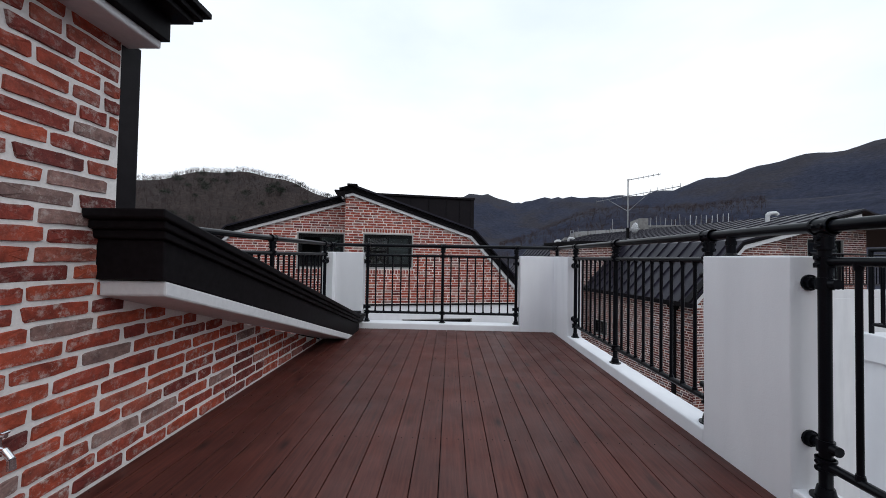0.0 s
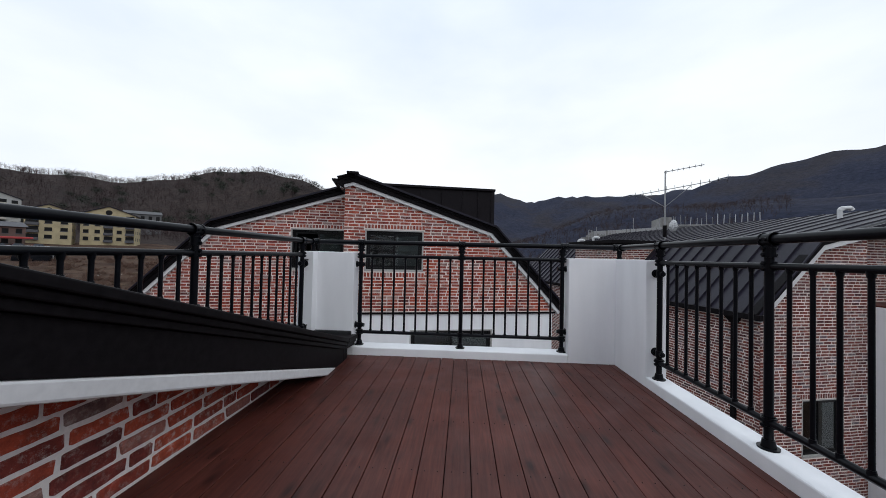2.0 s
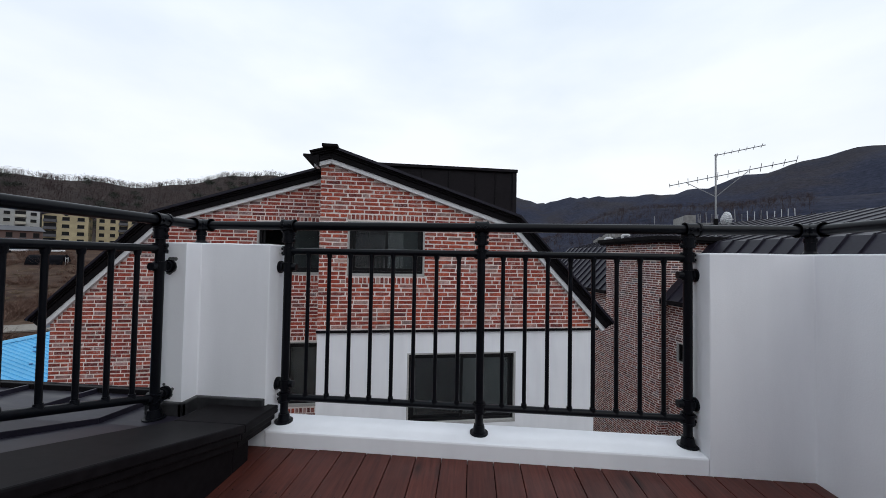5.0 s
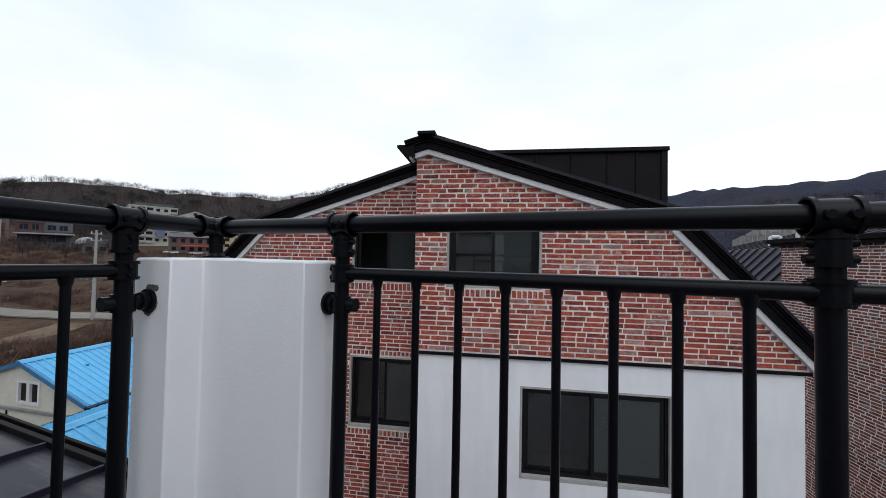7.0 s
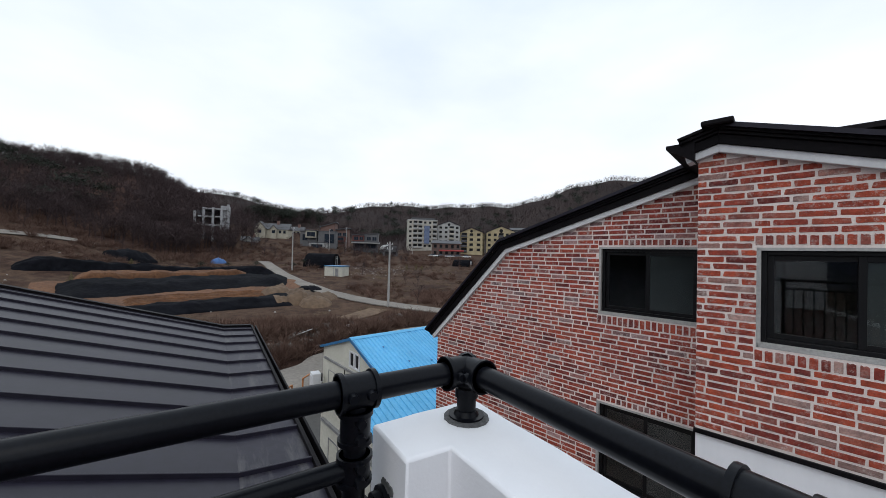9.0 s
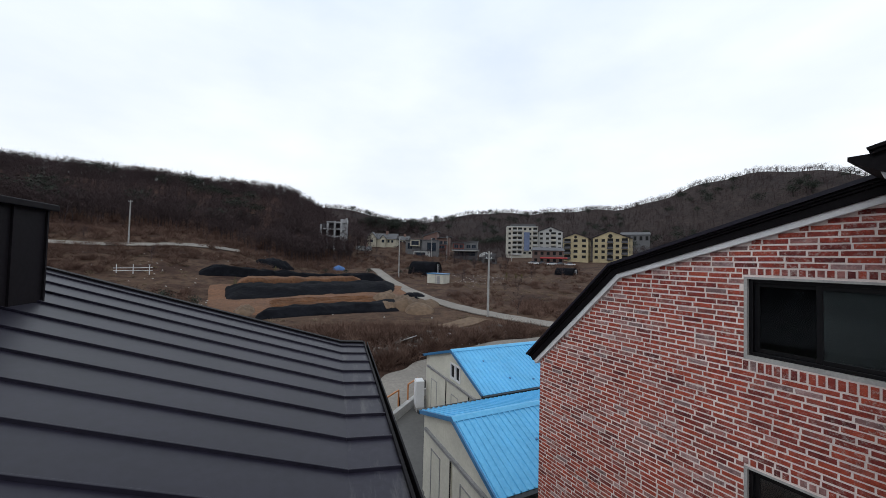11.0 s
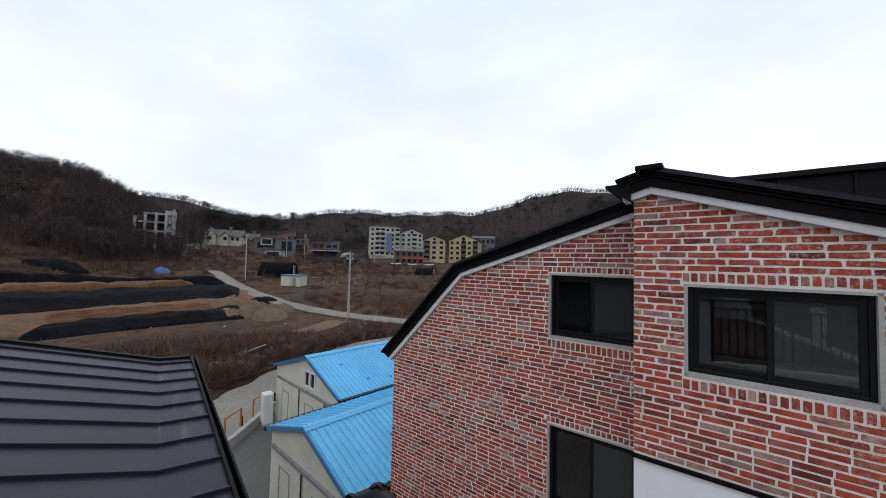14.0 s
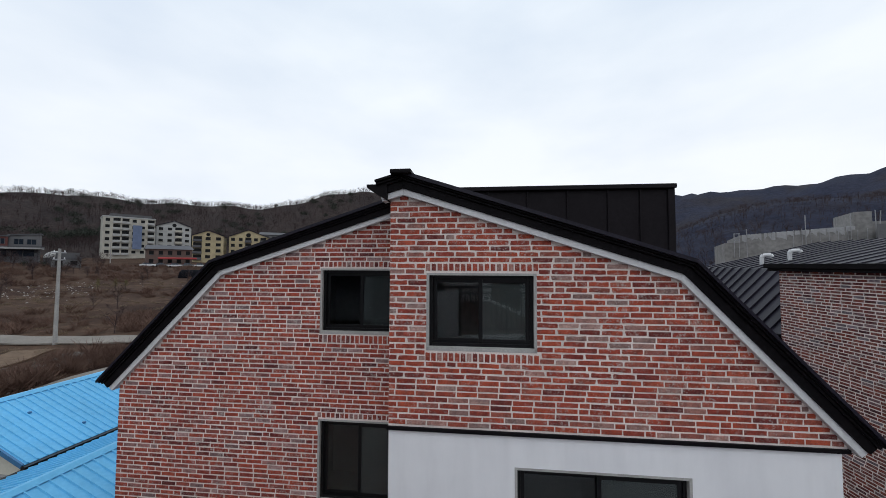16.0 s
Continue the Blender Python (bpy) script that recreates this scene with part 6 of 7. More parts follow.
def stacked_house(az, r, label, blocks, turn=0.0):
    """A modern house of several boxes. Each box: across (a0, a1), deep (d0, d1), height (z0, z1), wall, windows (a0, a1, z0, z1), roof overhang, fall of the roof."""
    x, y = spot(az, r)
    fr = frame_at(x, y, az + turn)
    zb = ground_z(x, y) - 3
    b = thing("village_house", (x, y, zb), label, "building", "village houses")
    for a0, a1, d0, d1, z0, z1, wall, panes, over, fall in blocks:
        w = part("wall", Geo().box(a0, a1, d0, d1, zb if z0 is None else z0, z1, fr), wall, b)
        o = over
        part("roof", Geo().hexa([fr(a0 - o, d0 - o, z1), fr(a1 + o, d0 - o, z1 + fall), fr(a1 + o, d1 + o, z1 + fall), fr(a0 - o, d1 + o, z1)],
                                [fr(a0 - o, d0 - o, z1 + 0.35), fr(a1 + o, d0 - o, z1 + fall + 0.35), fr(a1 + o, d1 + o, z1 + fall + 0.35), fr(a0 - o, d1 + o, z1 + 0.35)]), T_DARK, b)
        if fall:
            part("gable", Geo().hexa([fr(a0, d0, z1), fr(a1, d0, z1), fr(a1, d0, z1 + fall)], [fr(a0, d1, z1), fr(a1, d1, z1), fr(a1, d1, z1 + fall)]), wall, b)
        for p, q, za, zc in panes:
            wn = part("window", Geo().box(p, q, d0 - 0.05, d0 + 0.02, za, zc, fr), W_PANE, b)
            for m in (p - 0.06, (p + q) / 2, q + 0.06):
                part("mullion", Geo().box(m - 0.06, m + 0.06, d0 - 0.1, d0, za - 0.1, zc + 0.1, fr), T_DARK, wn)
    return b


W_PANE = surface("far_window_glass", (0.016, 0.022, 0.032), (0.03, 0.04, 0.055), 2, 0.4, 0.12, bumps=0.0)
W_POOL = plain("bright_blue_panel", (0.05, 0.16, 0.32), 0.4)
W_ROSE = plain("rose_brown_brick", (0.20, 0.115, 0.095))
W_RUST = plain("rust_red_cladding", (0.15, 0.042, 0.034))
stacked_house(76.6, 162, "grey concrete modern village house with large windows", (
    (-7.6, -0.6, 0, 8, None, 10.4, W_GREY, [(-6.6, -4.6, 6.6, 9.2), (-4.0, -1.4, 7.6, 9.4)], 0.3, 0.0),
    (-5.2, -0.9, -1.5, 0, 7.8, 10.9, W_CREAM, [(-4.6, -1.4, 8.3, 10.2)], 0.4, 0.0),
    (0.0, 7.4, -1.0, 8, None, 10.6, W_GREY, [(2.6, 6.6, 5.6, 9.6)], 0.2, 0.0),
    (-0.6, 0.0, 2, 6, None, 9.4, W_PALE, [], 0.0, 0.0),
    (-3.6, 4.0, -2.0, -1.5, None, 5.6, W_PALE, [(-2.6, 1.8, 3.2, 5.0)], 0.1, 0.0)), -8)
stacked_house(74.4, 178, "rose-brown village house with mono-pitched dark roofs", (
    (-6.2, 0.6, 0, 9, None, 13.6, W_ROSE, [(-4.6, -2.6, 10.0, 11.6), (-2.0, -0.4, 11.4, 12.8)], 0.6, 2.6),
    (0.6, 6.8, 1.5, 9, None, 12.6, W_ROSE, [(1.6, 3.4, 9.8, 11.4), (4.2, 6.0, 9.8, 11.4)], 0.9, 1.0),
    (0.9, 6.0, 0.4, 1.5, 7.0, 9.6, W_RUST, [(1.4, 4.6, 7.6, 9.0)], 0.4, 0.0)), -8)
stacked_house(69.5, 168, "low rust-red and grey house over a dark open ground floor", (
    (-6.2, -0.8, 1.0, 8, 7.0, 10.0, W_RUST, [(-5.4, -3.6, 7.8, 9.4), (-2.8, -1.4, 7.8, 9.4)], 0.3, 0.0),
    (-0.8, 5.6, 2.0, 8, 7.0, 10.4, W_GREY, [(0.4, 2.2, 7.8, 9.4), (3.0, 4.8, 7.8, 9.4)], 0.3, 0.6),
    (-6.4, 6.2, -1.2, 8, 6.3, 6.8, W_PALE, [], 0.1, 0.0),
    (-5.8, 5.4, 1.5, 8, None, 6.3, T_DARK, [(-5.0, -1.0, 4.0, 6.0), (0.0, 4.6, 4.0, 6.0)], 0.0, 0.0)), -6)


def cottage(az, r, w, depth, z0, z1, rise, gables, wall, label, turn=0.0):
    """A house with its ridge along the front, small front gables and a chimney."""
    x, y = spot(az, r)
    fr = frame_at(x, y, az + turn)
    zb = ground_z(x, y) - 2
    b = thing("village_house", (x, y, zb), label, "building", "village houses")
    part("wall", Geo().box(-w / 2, w / 2, 0, depth, zb, z1, fr), wall, b)
    o = 0.5
    part("roof", Geo().hexa([fr(-w / 2 - o, -o, z1 - 0.2), fr(-w / 2 - o, depth / 2, z1 + rise), fr(-w / 2 - o, depth + o, z1 - 0.2)], [fr(w / 2 + o, -o, z1 - 0.2), fr(w / 2 + o, depth / 2, z1 + rise), fr(w / 2 + o, depth + o, z1 - 0.2)]), T_SLATE, b, "grey tiled roof")
    part("chimney", Geo().box(w * 0.10, w * 0.10 + 1.2, depth * 0.4, depth * 0.55, z1, z1 + rise + 1.3, fr), W_ROSE, b)
    for a0, a1, h in gables:
        m = (a0 + a1) / 2
        g = part("wing", Geo().box(a0, a1, -1.4, 0, zb, z1, fr).hexa([fr(a0, -1.4, z1), fr(a1, -1.4, z1), fr(m, -1.4, z1 + h)], [fr(a0, depth * 0.4, z1), fr(a1, depth * 0.4, z1), fr(m, depth * 0.4, z1 + h)]), wall, b)
        for p in (a0 - 0.35, a1 + 0.35):
            part("wing_roof", Geo().hexa([fr(p, -1.8, z1 - 0.15), fr(m, -1.8, z1 + h + 0.05), fr(m, depth * 0.4, z1 + h + 0.05), fr(p, depth * 0.4, z1 - 0.15)], [fr(p, -1.8, z1 + 0.1), fr(m, -1.8, z1 + h + 0.3), fr(m, depth * 0.4, z1 + h + 0.3), fr(p, depth * 0.4, z1 + 0.1)]), T_SLATE, g)
        part("window", Geo().box(m - 0.7, m + 0.7, -1.45, -1.38, z1 - 2.2, z1 - 0.7, fr), W_PANE, g)
    s = -w / 2 + 1.2
    while s < w / 2 - 1.6:
        if not any(a0 - 0.8 < s < a1 for a0, a1, h in gables):
            part("window", Geo().box(s, s + 1.1, -0.05, 0.02, z1 - 2.1, z1 - 0.7, fr), W_PANE, b)
        s += 2.0
    return b


cottage(83.2, 190, 15.5, 9, 9.0, 12.4, 3.0, ((-7.2, -2.4, 3.2), (0.0, 2.6, 1.6)), W_CREAM, "cream village house with two front gables and grey roof", -14)
cottage(86.0, 168, 6.0, 5, 4.5, 6.0, 1.5, ((-1.6, 1.2, 1.2),), W_PALE, "small pale hut below the gabled house", -10)
cottage(80.0, 205, 8.0, 7, 10.5, 13.0, 2.2, (), W_CREAM, "low cream house with a grey roof among bare trees", -14)
building("village_house", 65.5, 150, 6, 5, 0.4, 3.2, W_GREY, T_DARK, 1, 2, "low grey shed at the field's edge")

# half-built white frame among the trees
x, y = spot(90.6, 150)
fr = frame_at(x, y, 84)
z = ground_z(x, y) - 1
half = thing("half_built_block", (x, y, z), "white concrete frame of a half-built block behind bare trees", "building")
for a in (-5.0, -2.4, 0.4, 3.0, 5.0):
    part("column", Geo().box(a - 0.35, a + 0.35, 0, 0.7, z, 16.6 + 0.3 * a, fr), NET_WHITE, half)
for k, zz in enumerate((10.2, 13.2, 16.0)):
    part("slab", Geo().box(-5.3 + k * 1.2, 5.3, 0, 6, zz, zz + 0.45, fr), NET_WHITE, half)
part("end_wall", Geo().box(3.2, 5.3, 0.75, 6, z, 17.6, fr), NET_WHITE, half)
part("core", Geo().box(-5.0, 3.1, 4, 6, z, 15.8, fr), T_DARK, half)

# glass dome and parked cars by the restaurant
x, y = spot(66.3, 158)
z = ground_z(x, y)
gd = thing("dome_tent", (x, y, z), "pale grey rounded tent beside the village", "tent")
fr = frame_at(x, y, 66)
g = Geo()
for j in range(6):
    h0, h1 = 2.4 + 2.1 * math.sin(j * 0.26), 2.4 + 2.1 * math.sin((j + 1) * 0.26)
    q0, q1 = 2.6 * math.cos(j * 0.26), 2.6 * math.cos((j + 1) * 0.26)
    g.hexa([fr(-q0, -q0 * 0.6, z + h0), fr(q0, -q0 * 0.6, z + h0), fr(q0, q0 * 0.6, z + h0), fr(-q0, q0 * 0.6, z + h0)], [fr(-q1, -q1 * 0.6, z + h1), fr(q1, -q1 * 0.6, z + h1), fr(q1, q1 * 0.6, z + h1), fr(-q1, q1 * 0.6, z + h1)])
part("cover", g, W_PALE, gd, smooth=True)
part("wall", Geo().box(-2.6, 2.6, -1.5, 1.5, z - 0.3, z + 2.4, fr), T_DARK, gd)


def parked_car(az, r, paint, label):
    x, y = spot(az, r)
    z = ground_z(x, y)
    fr = frame_at(x, y, az + 14)
    c = thing("parked_car", (x, y, z), label, "car", "parked cars")
    part("body", Geo().box(-2.2, 2.2, -0.85, 0.85, z + 0.35, z + 0.95, fr), paint, c, bevel=0.15)
    part("cabin", Geo().hexa([fr(-1.5, -0.8, z + 0.95), fr(1.2, -0.8, z + 0.95), fr(1.2, 0.8, z + 0.95), fr(-1.5, 0.8, z + 0.95)], [fr(-1.0, -0.65, z + 1.5), fr(0.6, -0.65, z + 1.5), fr(0.6, 0.65, z + 1.5), fr(-1.0, 0.65, z + 1.5)]), W_PANE, c)
    for a in (-1.4, 1.4):
        for d in (-0.86, 0.7):
            part("wheel", Geo().tube(fr(a, d, z + 0.32), fr(a, d + 0.16, z + 0.32), 0.32, n=12), FRAME, c)


for k, az in enumerate((58.6, 57.3, 55.9, 54.6, 53.2)):
    paint = (WHITE_TRIM, T_DARK, WHITE_TRIM, W_GREY, WHITE_TRIM)[k]
    parked_car(az, 160 + (k % 2) * 2, paint, ("small white car parked by the restaurant", "dark grey car parked by the restaurant", "small white car parked by the restaurant", "grey car parked by the restaurant", "small white car parked by the restaurant")[k])

# building site under white netting, beyond the neighbour's roof
site = thing("building_site", (38, 62, -6.5), "unfinished building wrapped in white netting with scaffolding", "building site", kind="structure")
SITE = frame_at(19.5, 61.0, -14)
NET = surface("grey_dust_netting", (0.21, 0.205, 0.20), (0.33, 0.32, 0.31), 2.5, 0.5, 0.9, bumps=0.5, dist=0.05, dark=0.75)
part("netted_storeys", Geo().box(0, 1.6, 0, 12, -9.6, 4.9, SITE), NET, site)
part("netted_storeys", Geo().hexa([SITE(1.603, 0, -9.6), SITE(11.65, 0, -9.6), SITE(11.65, 12, -9.6), SITE(1.603, 12, -9.6)], [SITE(1.603, 0, 5.85), SITE(11.65, 0, 6.5), SITE(11.65, 12, 6.5), SITE(1.603, 12, 5.85)]), NET, site)
part("netted_tower", Geo().box(11.653, 13.0, 0, 6, -9.6, 8.1, SITE), NET, site)
part("netted_storeys", Geo().box(13.003, 26, 0.5, 12, -9.6, 7.0, SITE), NET, site)
rnd = random.Random(5)
for i in range(24):
    a = 1.75 + i * 0.42 + rnd.uniform(-0.1, 0.1)
    z = 5.85 + 0.065 * (a - 1.6)
    wd = rnd.uniform(0.25, 0.5)
    part("loose_net", Geo().hexa([SITE(a, -0.04, z - rnd.uniform(0.25, 0.9)), SITE(a + wd, -0.04, z - rnd.uniform(0.2, 1.0)), SITE(a + wd, -0.01, z - 0.4), SITE(a, -0.01, z - 0.4)], [SITE(a, -0.06, z), SITE(a + wd, -0.06, z + 0.02), SITE(a + wd, 0.0, z + 0.03), SITE(a, 0.0, z + 0.03)]), NET_WHITE, site, "crumpled white netting")
for a, top in ((0.95, 6.1), (1.45, 6.05), (2.2, 6.6), (7.6, 8.0), (11.3, 8.0), (13.2, 8.2)):
    part("scaffold_pole", Geo().tube(SITE(a, -0.15, 3.0), SITE(a, -0.15, top), 0.045, n=6), STEEL, site)
for z in (5.2, 5.6, 6.05):
    part("scaffold_ledger", Geo().tube(SITE(0.9, -0.15, z), SITE(1.55, -0.15, z), 0.04, n=6), STEEL, site)
for i in range(12):
    a = 6.5 + i * 0.75
    part("scaffold_pole", Geo().tube(SITE(a, -0.3, 4.0), SITE(a, -0.3, 6.2 + rnd.uniform(-0.3, 0.2)), 0.035, n=6), STEEL, site)

SLAB = frame_at(30.0, 54.0, -36)
part("concrete_frame", Geo().box(0, 10, 0, 9, -9.6, 6.3, SLAB), W_GREY, site)
for i in range(16):
    s = 0.2 + i * 0.62
    part("starter_bar", Geo().tube(SLAB(s, rnd.uniform(0.2, 3), 6.2), SLAB(s + rnd.uniform(-0.1, 0.1), rnd.uniform(0.2, 3), 6.3 + rnd.uniform(0.9, 1.9)), 0.045, n=5), STEEL, site)


# ---- woods ----
def crown_template(seed, limbs=11, subs=34, twigs=130, spread=0.36):
    """A bare broadleaf tree of unit height: trunk, rising limbs, branches and a fan of fine twigs that fills the crown."""
    rnd = np.random.default_rng(seed)
    v, f = [], []

    def limb(p, q, r0, r1):
        ax = (q - p) / (np.linalg.norm(q - p) + 1e-9)
        a = np.cross(ax, [0.3, 0.5, 0.8])
        a /= np.linalg.norm(a)
        b = np.cross(ax, a)
        n = len(v)
        for base, r in ((p, r0), (q, r1)):
            for k in range(3):
                t = 2 * math.pi * k / 3
                v.append(base + (a * math.cos(t) + b * math.sin(t)) * r)
        for k in range(3):
            k2 = (k + 1) % 3
            f.extend([(n + k, n + k2, n + 3 + k2), (n + k, n + 3 + k2, n + 3 + k)])

    def blade(p, q, width):
        d = q - p
        side = np.cross(d, rnd.normal(size=3))
        side = side / (np.linalg.norm(side) + 1e-9) * width
        n = len(v)
        v.extend([p - side, p + side, q])
        f.append((n, n + 1, n + 2))

    top = np.array([rnd.uniform(-0.05, 0.05), rnd.uniform(-0.05, 0.05), 0.55])
    limb(np.zeros(3), top, 0.013, 0.007)
    mains, fine = [], []
    for i in range(limbs):
        p = top * rnd.uniform(0.22, 1.0)
        t = rnd.uniform(0, 2 * math.pi)
        reach = spread * rnd.uniform(0.25, 1.0)
        q = np.array([math.cos(t) * reach, math.sin(t) * reach, p[2] + (0.92 - p[2]) * rnd.uniform(0.45, 0.95) * (1 - 0.45 * reach / spread)])
        limb(p, q, 0.006, 0.0025)
        mains.append((p, q))
    for i in range(subs):
        p, q = mains[rnd.integers(len(mains))]
        s = p + (q - p) * rnd.uniform(0.3, 0.95)
        e = s + np.array([rnd.normal() * 0.09, rnd.normal() * 0.09, rnd.uniform(0.04, 0.16)])
        blade(s, e, 0.0032)
        fine.append((s, e))
    for i in range(twigs):
        p, q = fine[rnd.integers(len(fine))]
        s = p + (q - p) * rnd.uniform(0.1, 1.0)
        e = s + np.array([rnd.normal() * 0.055, rnd.normal() * 0.055, rnd.normal() * 0.03 + 0.055])
        blade(s, e, 0.0038)
    return np.array(v), np.array(f)


def brush_template(seed, stems, spread=0.9):
    """Low brush: many fine stems fanning out from one foot."""
    rnd = np.random.default_rng(seed)
    v, f = [], []
    for i in range(stems):
        t, u = rnd.uniform(0, 2 * math.pi), rnd.uniform(0, 1) ** 0.6
        p = np.array([math.cos(t) * u * 0.32, math.sin(t) * u * 0.32, rnd.uniform(0, 0.25)])
        t2 = t + rnd.normal() * 0.8
        q = p + np.array([math.cos(t2) * rnd.uniform(0.05, 0.45) * spread, math.sin(t2) * rnd.uniform(0.05, 0.45) * spread, rnd.uniform(0.2, 0.75) * (1.1 - 0.5 * u)])
        side = np.cross(q - p, rnd.normal(size=3))
        side = side / (np.linalg.norm(side) + 1e-9) * rnd.uniform(0.006, 0.014)
        n = len(v)
        v.extend([p - side, p + side, q])
        f.append((n, n + 1, n + 2))
    return np.array(v), np.array(f)


def clump_template(seed, blades, flat=0.5):
    """A tuft of needle blades round a short stem: pines and shrubs."""
    rnd = np.random.default_rng(seed)
    v, f = [], []
    for i in range(blades):
        c = rnd.normal(size=3) * (0.20, 0.20, 0.20 * flat) + (0, 0, 0.70)
        if rnd.random() < 0.3:
            c = c * (0.7, 0.7, 1)
            c[2] = rnd.uniform(0.4, 0.95)
        d1, d2 = rnd.normal(size=3) * 0.028, rnd.normal(size=3) * 0.024
        n = len(v)
        v.extend([c - d1, c + d2, c + d1])
        f.append((n, n + 1, n + 2))
    n = len(v)
    v.extend([np.array(p) for p in ((-0.02, 0, 0), (0.02, 0, 0), (0.0, 0.02, 0), (0, 0, 0.8))])
    f.extend([(n, n + 1, n + 3), (n + 1, n + 2, n + 3), (n + 2, n, n + 3)])
    return np.array(v), np.array(f)


def scatter(name, templates, spots, sizes, material, label, category, seed, squash=(1, 1)):
    rnd = np.random.default_rng(seed)
    vs, fs, n = [], [], 0
    for (x, y), s in zip(spots, sizes):
        tv, tf = templates[rnd.integers(len(templates))]
        t = rnd.uniform(0, 2 * math.pi)
        c, q = math.cos(t), math.sin(t)
        w = s * rnd.uniform(*squash)
        p = np.stack([(tv[:, 0] * c - tv[:, 1] * q) * w + x, (tv[:, 0] * q + tv[:, 1] * c) * w + y, tv[:, 2] * s + terrain(x, y) - 0.1], -1)
        vs.append(p)
        fs.append(tf + n)
        n += len(tv)
    v, f = np.concatenate(vs), np.concatenate(fs)
    me = bpy.data.meshes.new(name)
    me.vertices.add(len(v))
    me.vertices.foreach_set("co", v.reshape(-1))
    me.loops.add(f.size)
    me.loops.foreach_set("vertex_index", f.reshape(-1).astype(np.int32))
    me.polygons.add(len(f))
    me.polygons.foreach_set("loop_start", np.arange(0, f.size, 3, dtype=np.int32))
    me.materials.append(material)
    me.update(calc_edges=True)
    tagged(new(name, me), label, category, kind="stuff")


def polar_spots(rnd, n, az0, az1, r0, r1):
    az = rnd.uniform(az0, az1, n)
    r = np.sqrt(rnd.uniform(r0 * r0, r1 * r1, n))
    a = np.radians(az)
    return np.stack([CX - r * np.sin(a), CY + r * np.cos(a)], -1)


rng = np.random.default_rng(9)
TREES = [crown_template(s) for s in range(10)]
THIN = [crown_template(20 + s, 5, 10, 34, 0.42) for s in range(8)]
TUFTS = [clump_template(40 + s, 420) for s in range(5)]
BUSH = [brush_template(60 + s, 105) for s in range(8)]
pts = np.concatenate([polar_spots(rng, 1500, 91, 142, 150, 285), polar_spots(rng, 650, 90, 132, 235, 275), polar_spots(rng, 420, 104, 142, 128, 165), polar_spots(rng, 150, 92, 106, 122, 160), polar_spots(rng, 46, 87.5, 94.5, 134, 148)])
scatter("bare_woodland", TREES, pts, rng.uniform(4.5, 11.5, len(pts)), BARK, "dense bare winter woodland on the western slope", "woodland", 1, (0.9, 1.3))
pts = np.concatenate([polar_spots(rng, 60, 88.5, 99, 138, 215), polar_spots(rng, 26, 84.5, 90, 150, 215)])
scatter("bare_woodland", TREES, pts, rng.uniform(10.0, 15.5, len(pts)), BARK, "tall bare trees at the end of the wooded slope", "woodland", 2)
pts = polar_spots(rng, 26, 88.5, 97.5, 150, 185)
scatter("bare_woodland", TREES, pts, rng.uniform(13.5, 17.5, len(pts)), BARK, "large spreading bare trees above the half-built block", "woodland", 19, (0.9, 1.2))
pts = polar_spots(rng, 4200, 12, 90, 232, 330)
scatter("bare_woodland", THIN, pts, rng.uniform(4.5, 8.0, len(pts)), BARK, "bare winter woodland behind the village", "woodland", 3, (1.0, 1.5))
pts = polar_spots(rng, 4800, 10, 92, 330, 480)
scatter("bare_woodland", THIN, pts, rng.uniform(4.5, 8.5, len(pts)), BARK, "bare winter woodland covering the far hill", "woodland", 4, (1.1, 1.7))
pts = polar_spots(rng, 1500, -42, -8, 330, 590)
scatter("bare_woodland", THIN, pts, rng.uniform(6.0, 10.0, len(pts)), BARK, "bare woodland on the ridges below the mountains", "woodland", 14, (1.1, 1.7))
pts = polar_spots(rng, 40, 101, 140, 140, 230)
scatter("pine_trees", TUFTS, pts, rng.uniform(6, 10, len(pts)), PINE, "dark green pines scattered in the bare wood", "pines", 5, (1.0, 1.6))
pts = np.concatenate([polar_spots(rng, 150, 14, 88, 240, 430), polar_spots(rng, 46, 76.5, 86.5, 222, 240), polar_spots(rng, 40, 54, 66, 240, 300)])
scatter("pine_trees", TUFTS, pts, rng.uniform(6, 10, len(pts)), PINE, "dark pines on the far hill", "pines", 6, (0.8, 1.4))
pts = polar_spots(rng, 34, 76.5, 89, 218, 238)
scatter("village_trees", TREES, pts, rng.uniform(8.5, 11.5, len(pts)), BARK, "row of tall bare trees on the spur behind the houses", "trees", 15)
pts = polar_spots(rng, 260, 62, 92, 122, 235)
scatter("village_trees", TREES, pts, rng.uniform(2.5, 5.5, len(pts)), BARK, "bare trees between the village houses", "trees", 7, (1.0, 1.5))
pts = np.concatenate([polar_spots(rng, 640, 88, 142, 108, 150), polar_spots(rng, 70, 87, 96, 134, 147)])
scatter("slope_brush", BUSH, pts, rng.uniform(1.4, 3.4, len(pts)), BRUSH, "red-brown bare undergrowth at the foot of the wooded slope", "undergrowth", 12, (1.0, 1.8))
pts = polar_spots(rng, 750, 86, 138, 238, 280)
scatter("crest_brush", BUSH, pts, rng.uniform(2.5, 4.5, len(pts)), BARK, "bare undergrowth along the crest of the wooded hill", "undergrowth", 16, (1.2, 1.8))
pts = polar_spots(rng, 420, 52, 92, 112, 165)
scatter("slope_brush", BUSH, pts, rng.uniform(1.0, 2.4, len(pts)), BRUSH, "red-brown brush at the edge of the village", "undergrowth", 13, (1.0, 1.8))
pts = np.concatenate([polar_spots(rng, 1300, 38, 140, 35, 60), polar_spots(rng, 1900, 38, 140, 60, 125), polar_spots(rng, 800, 60, 110, 27.0, 36), polar_spots(rng, 700, 99, 128, 44, 105)])
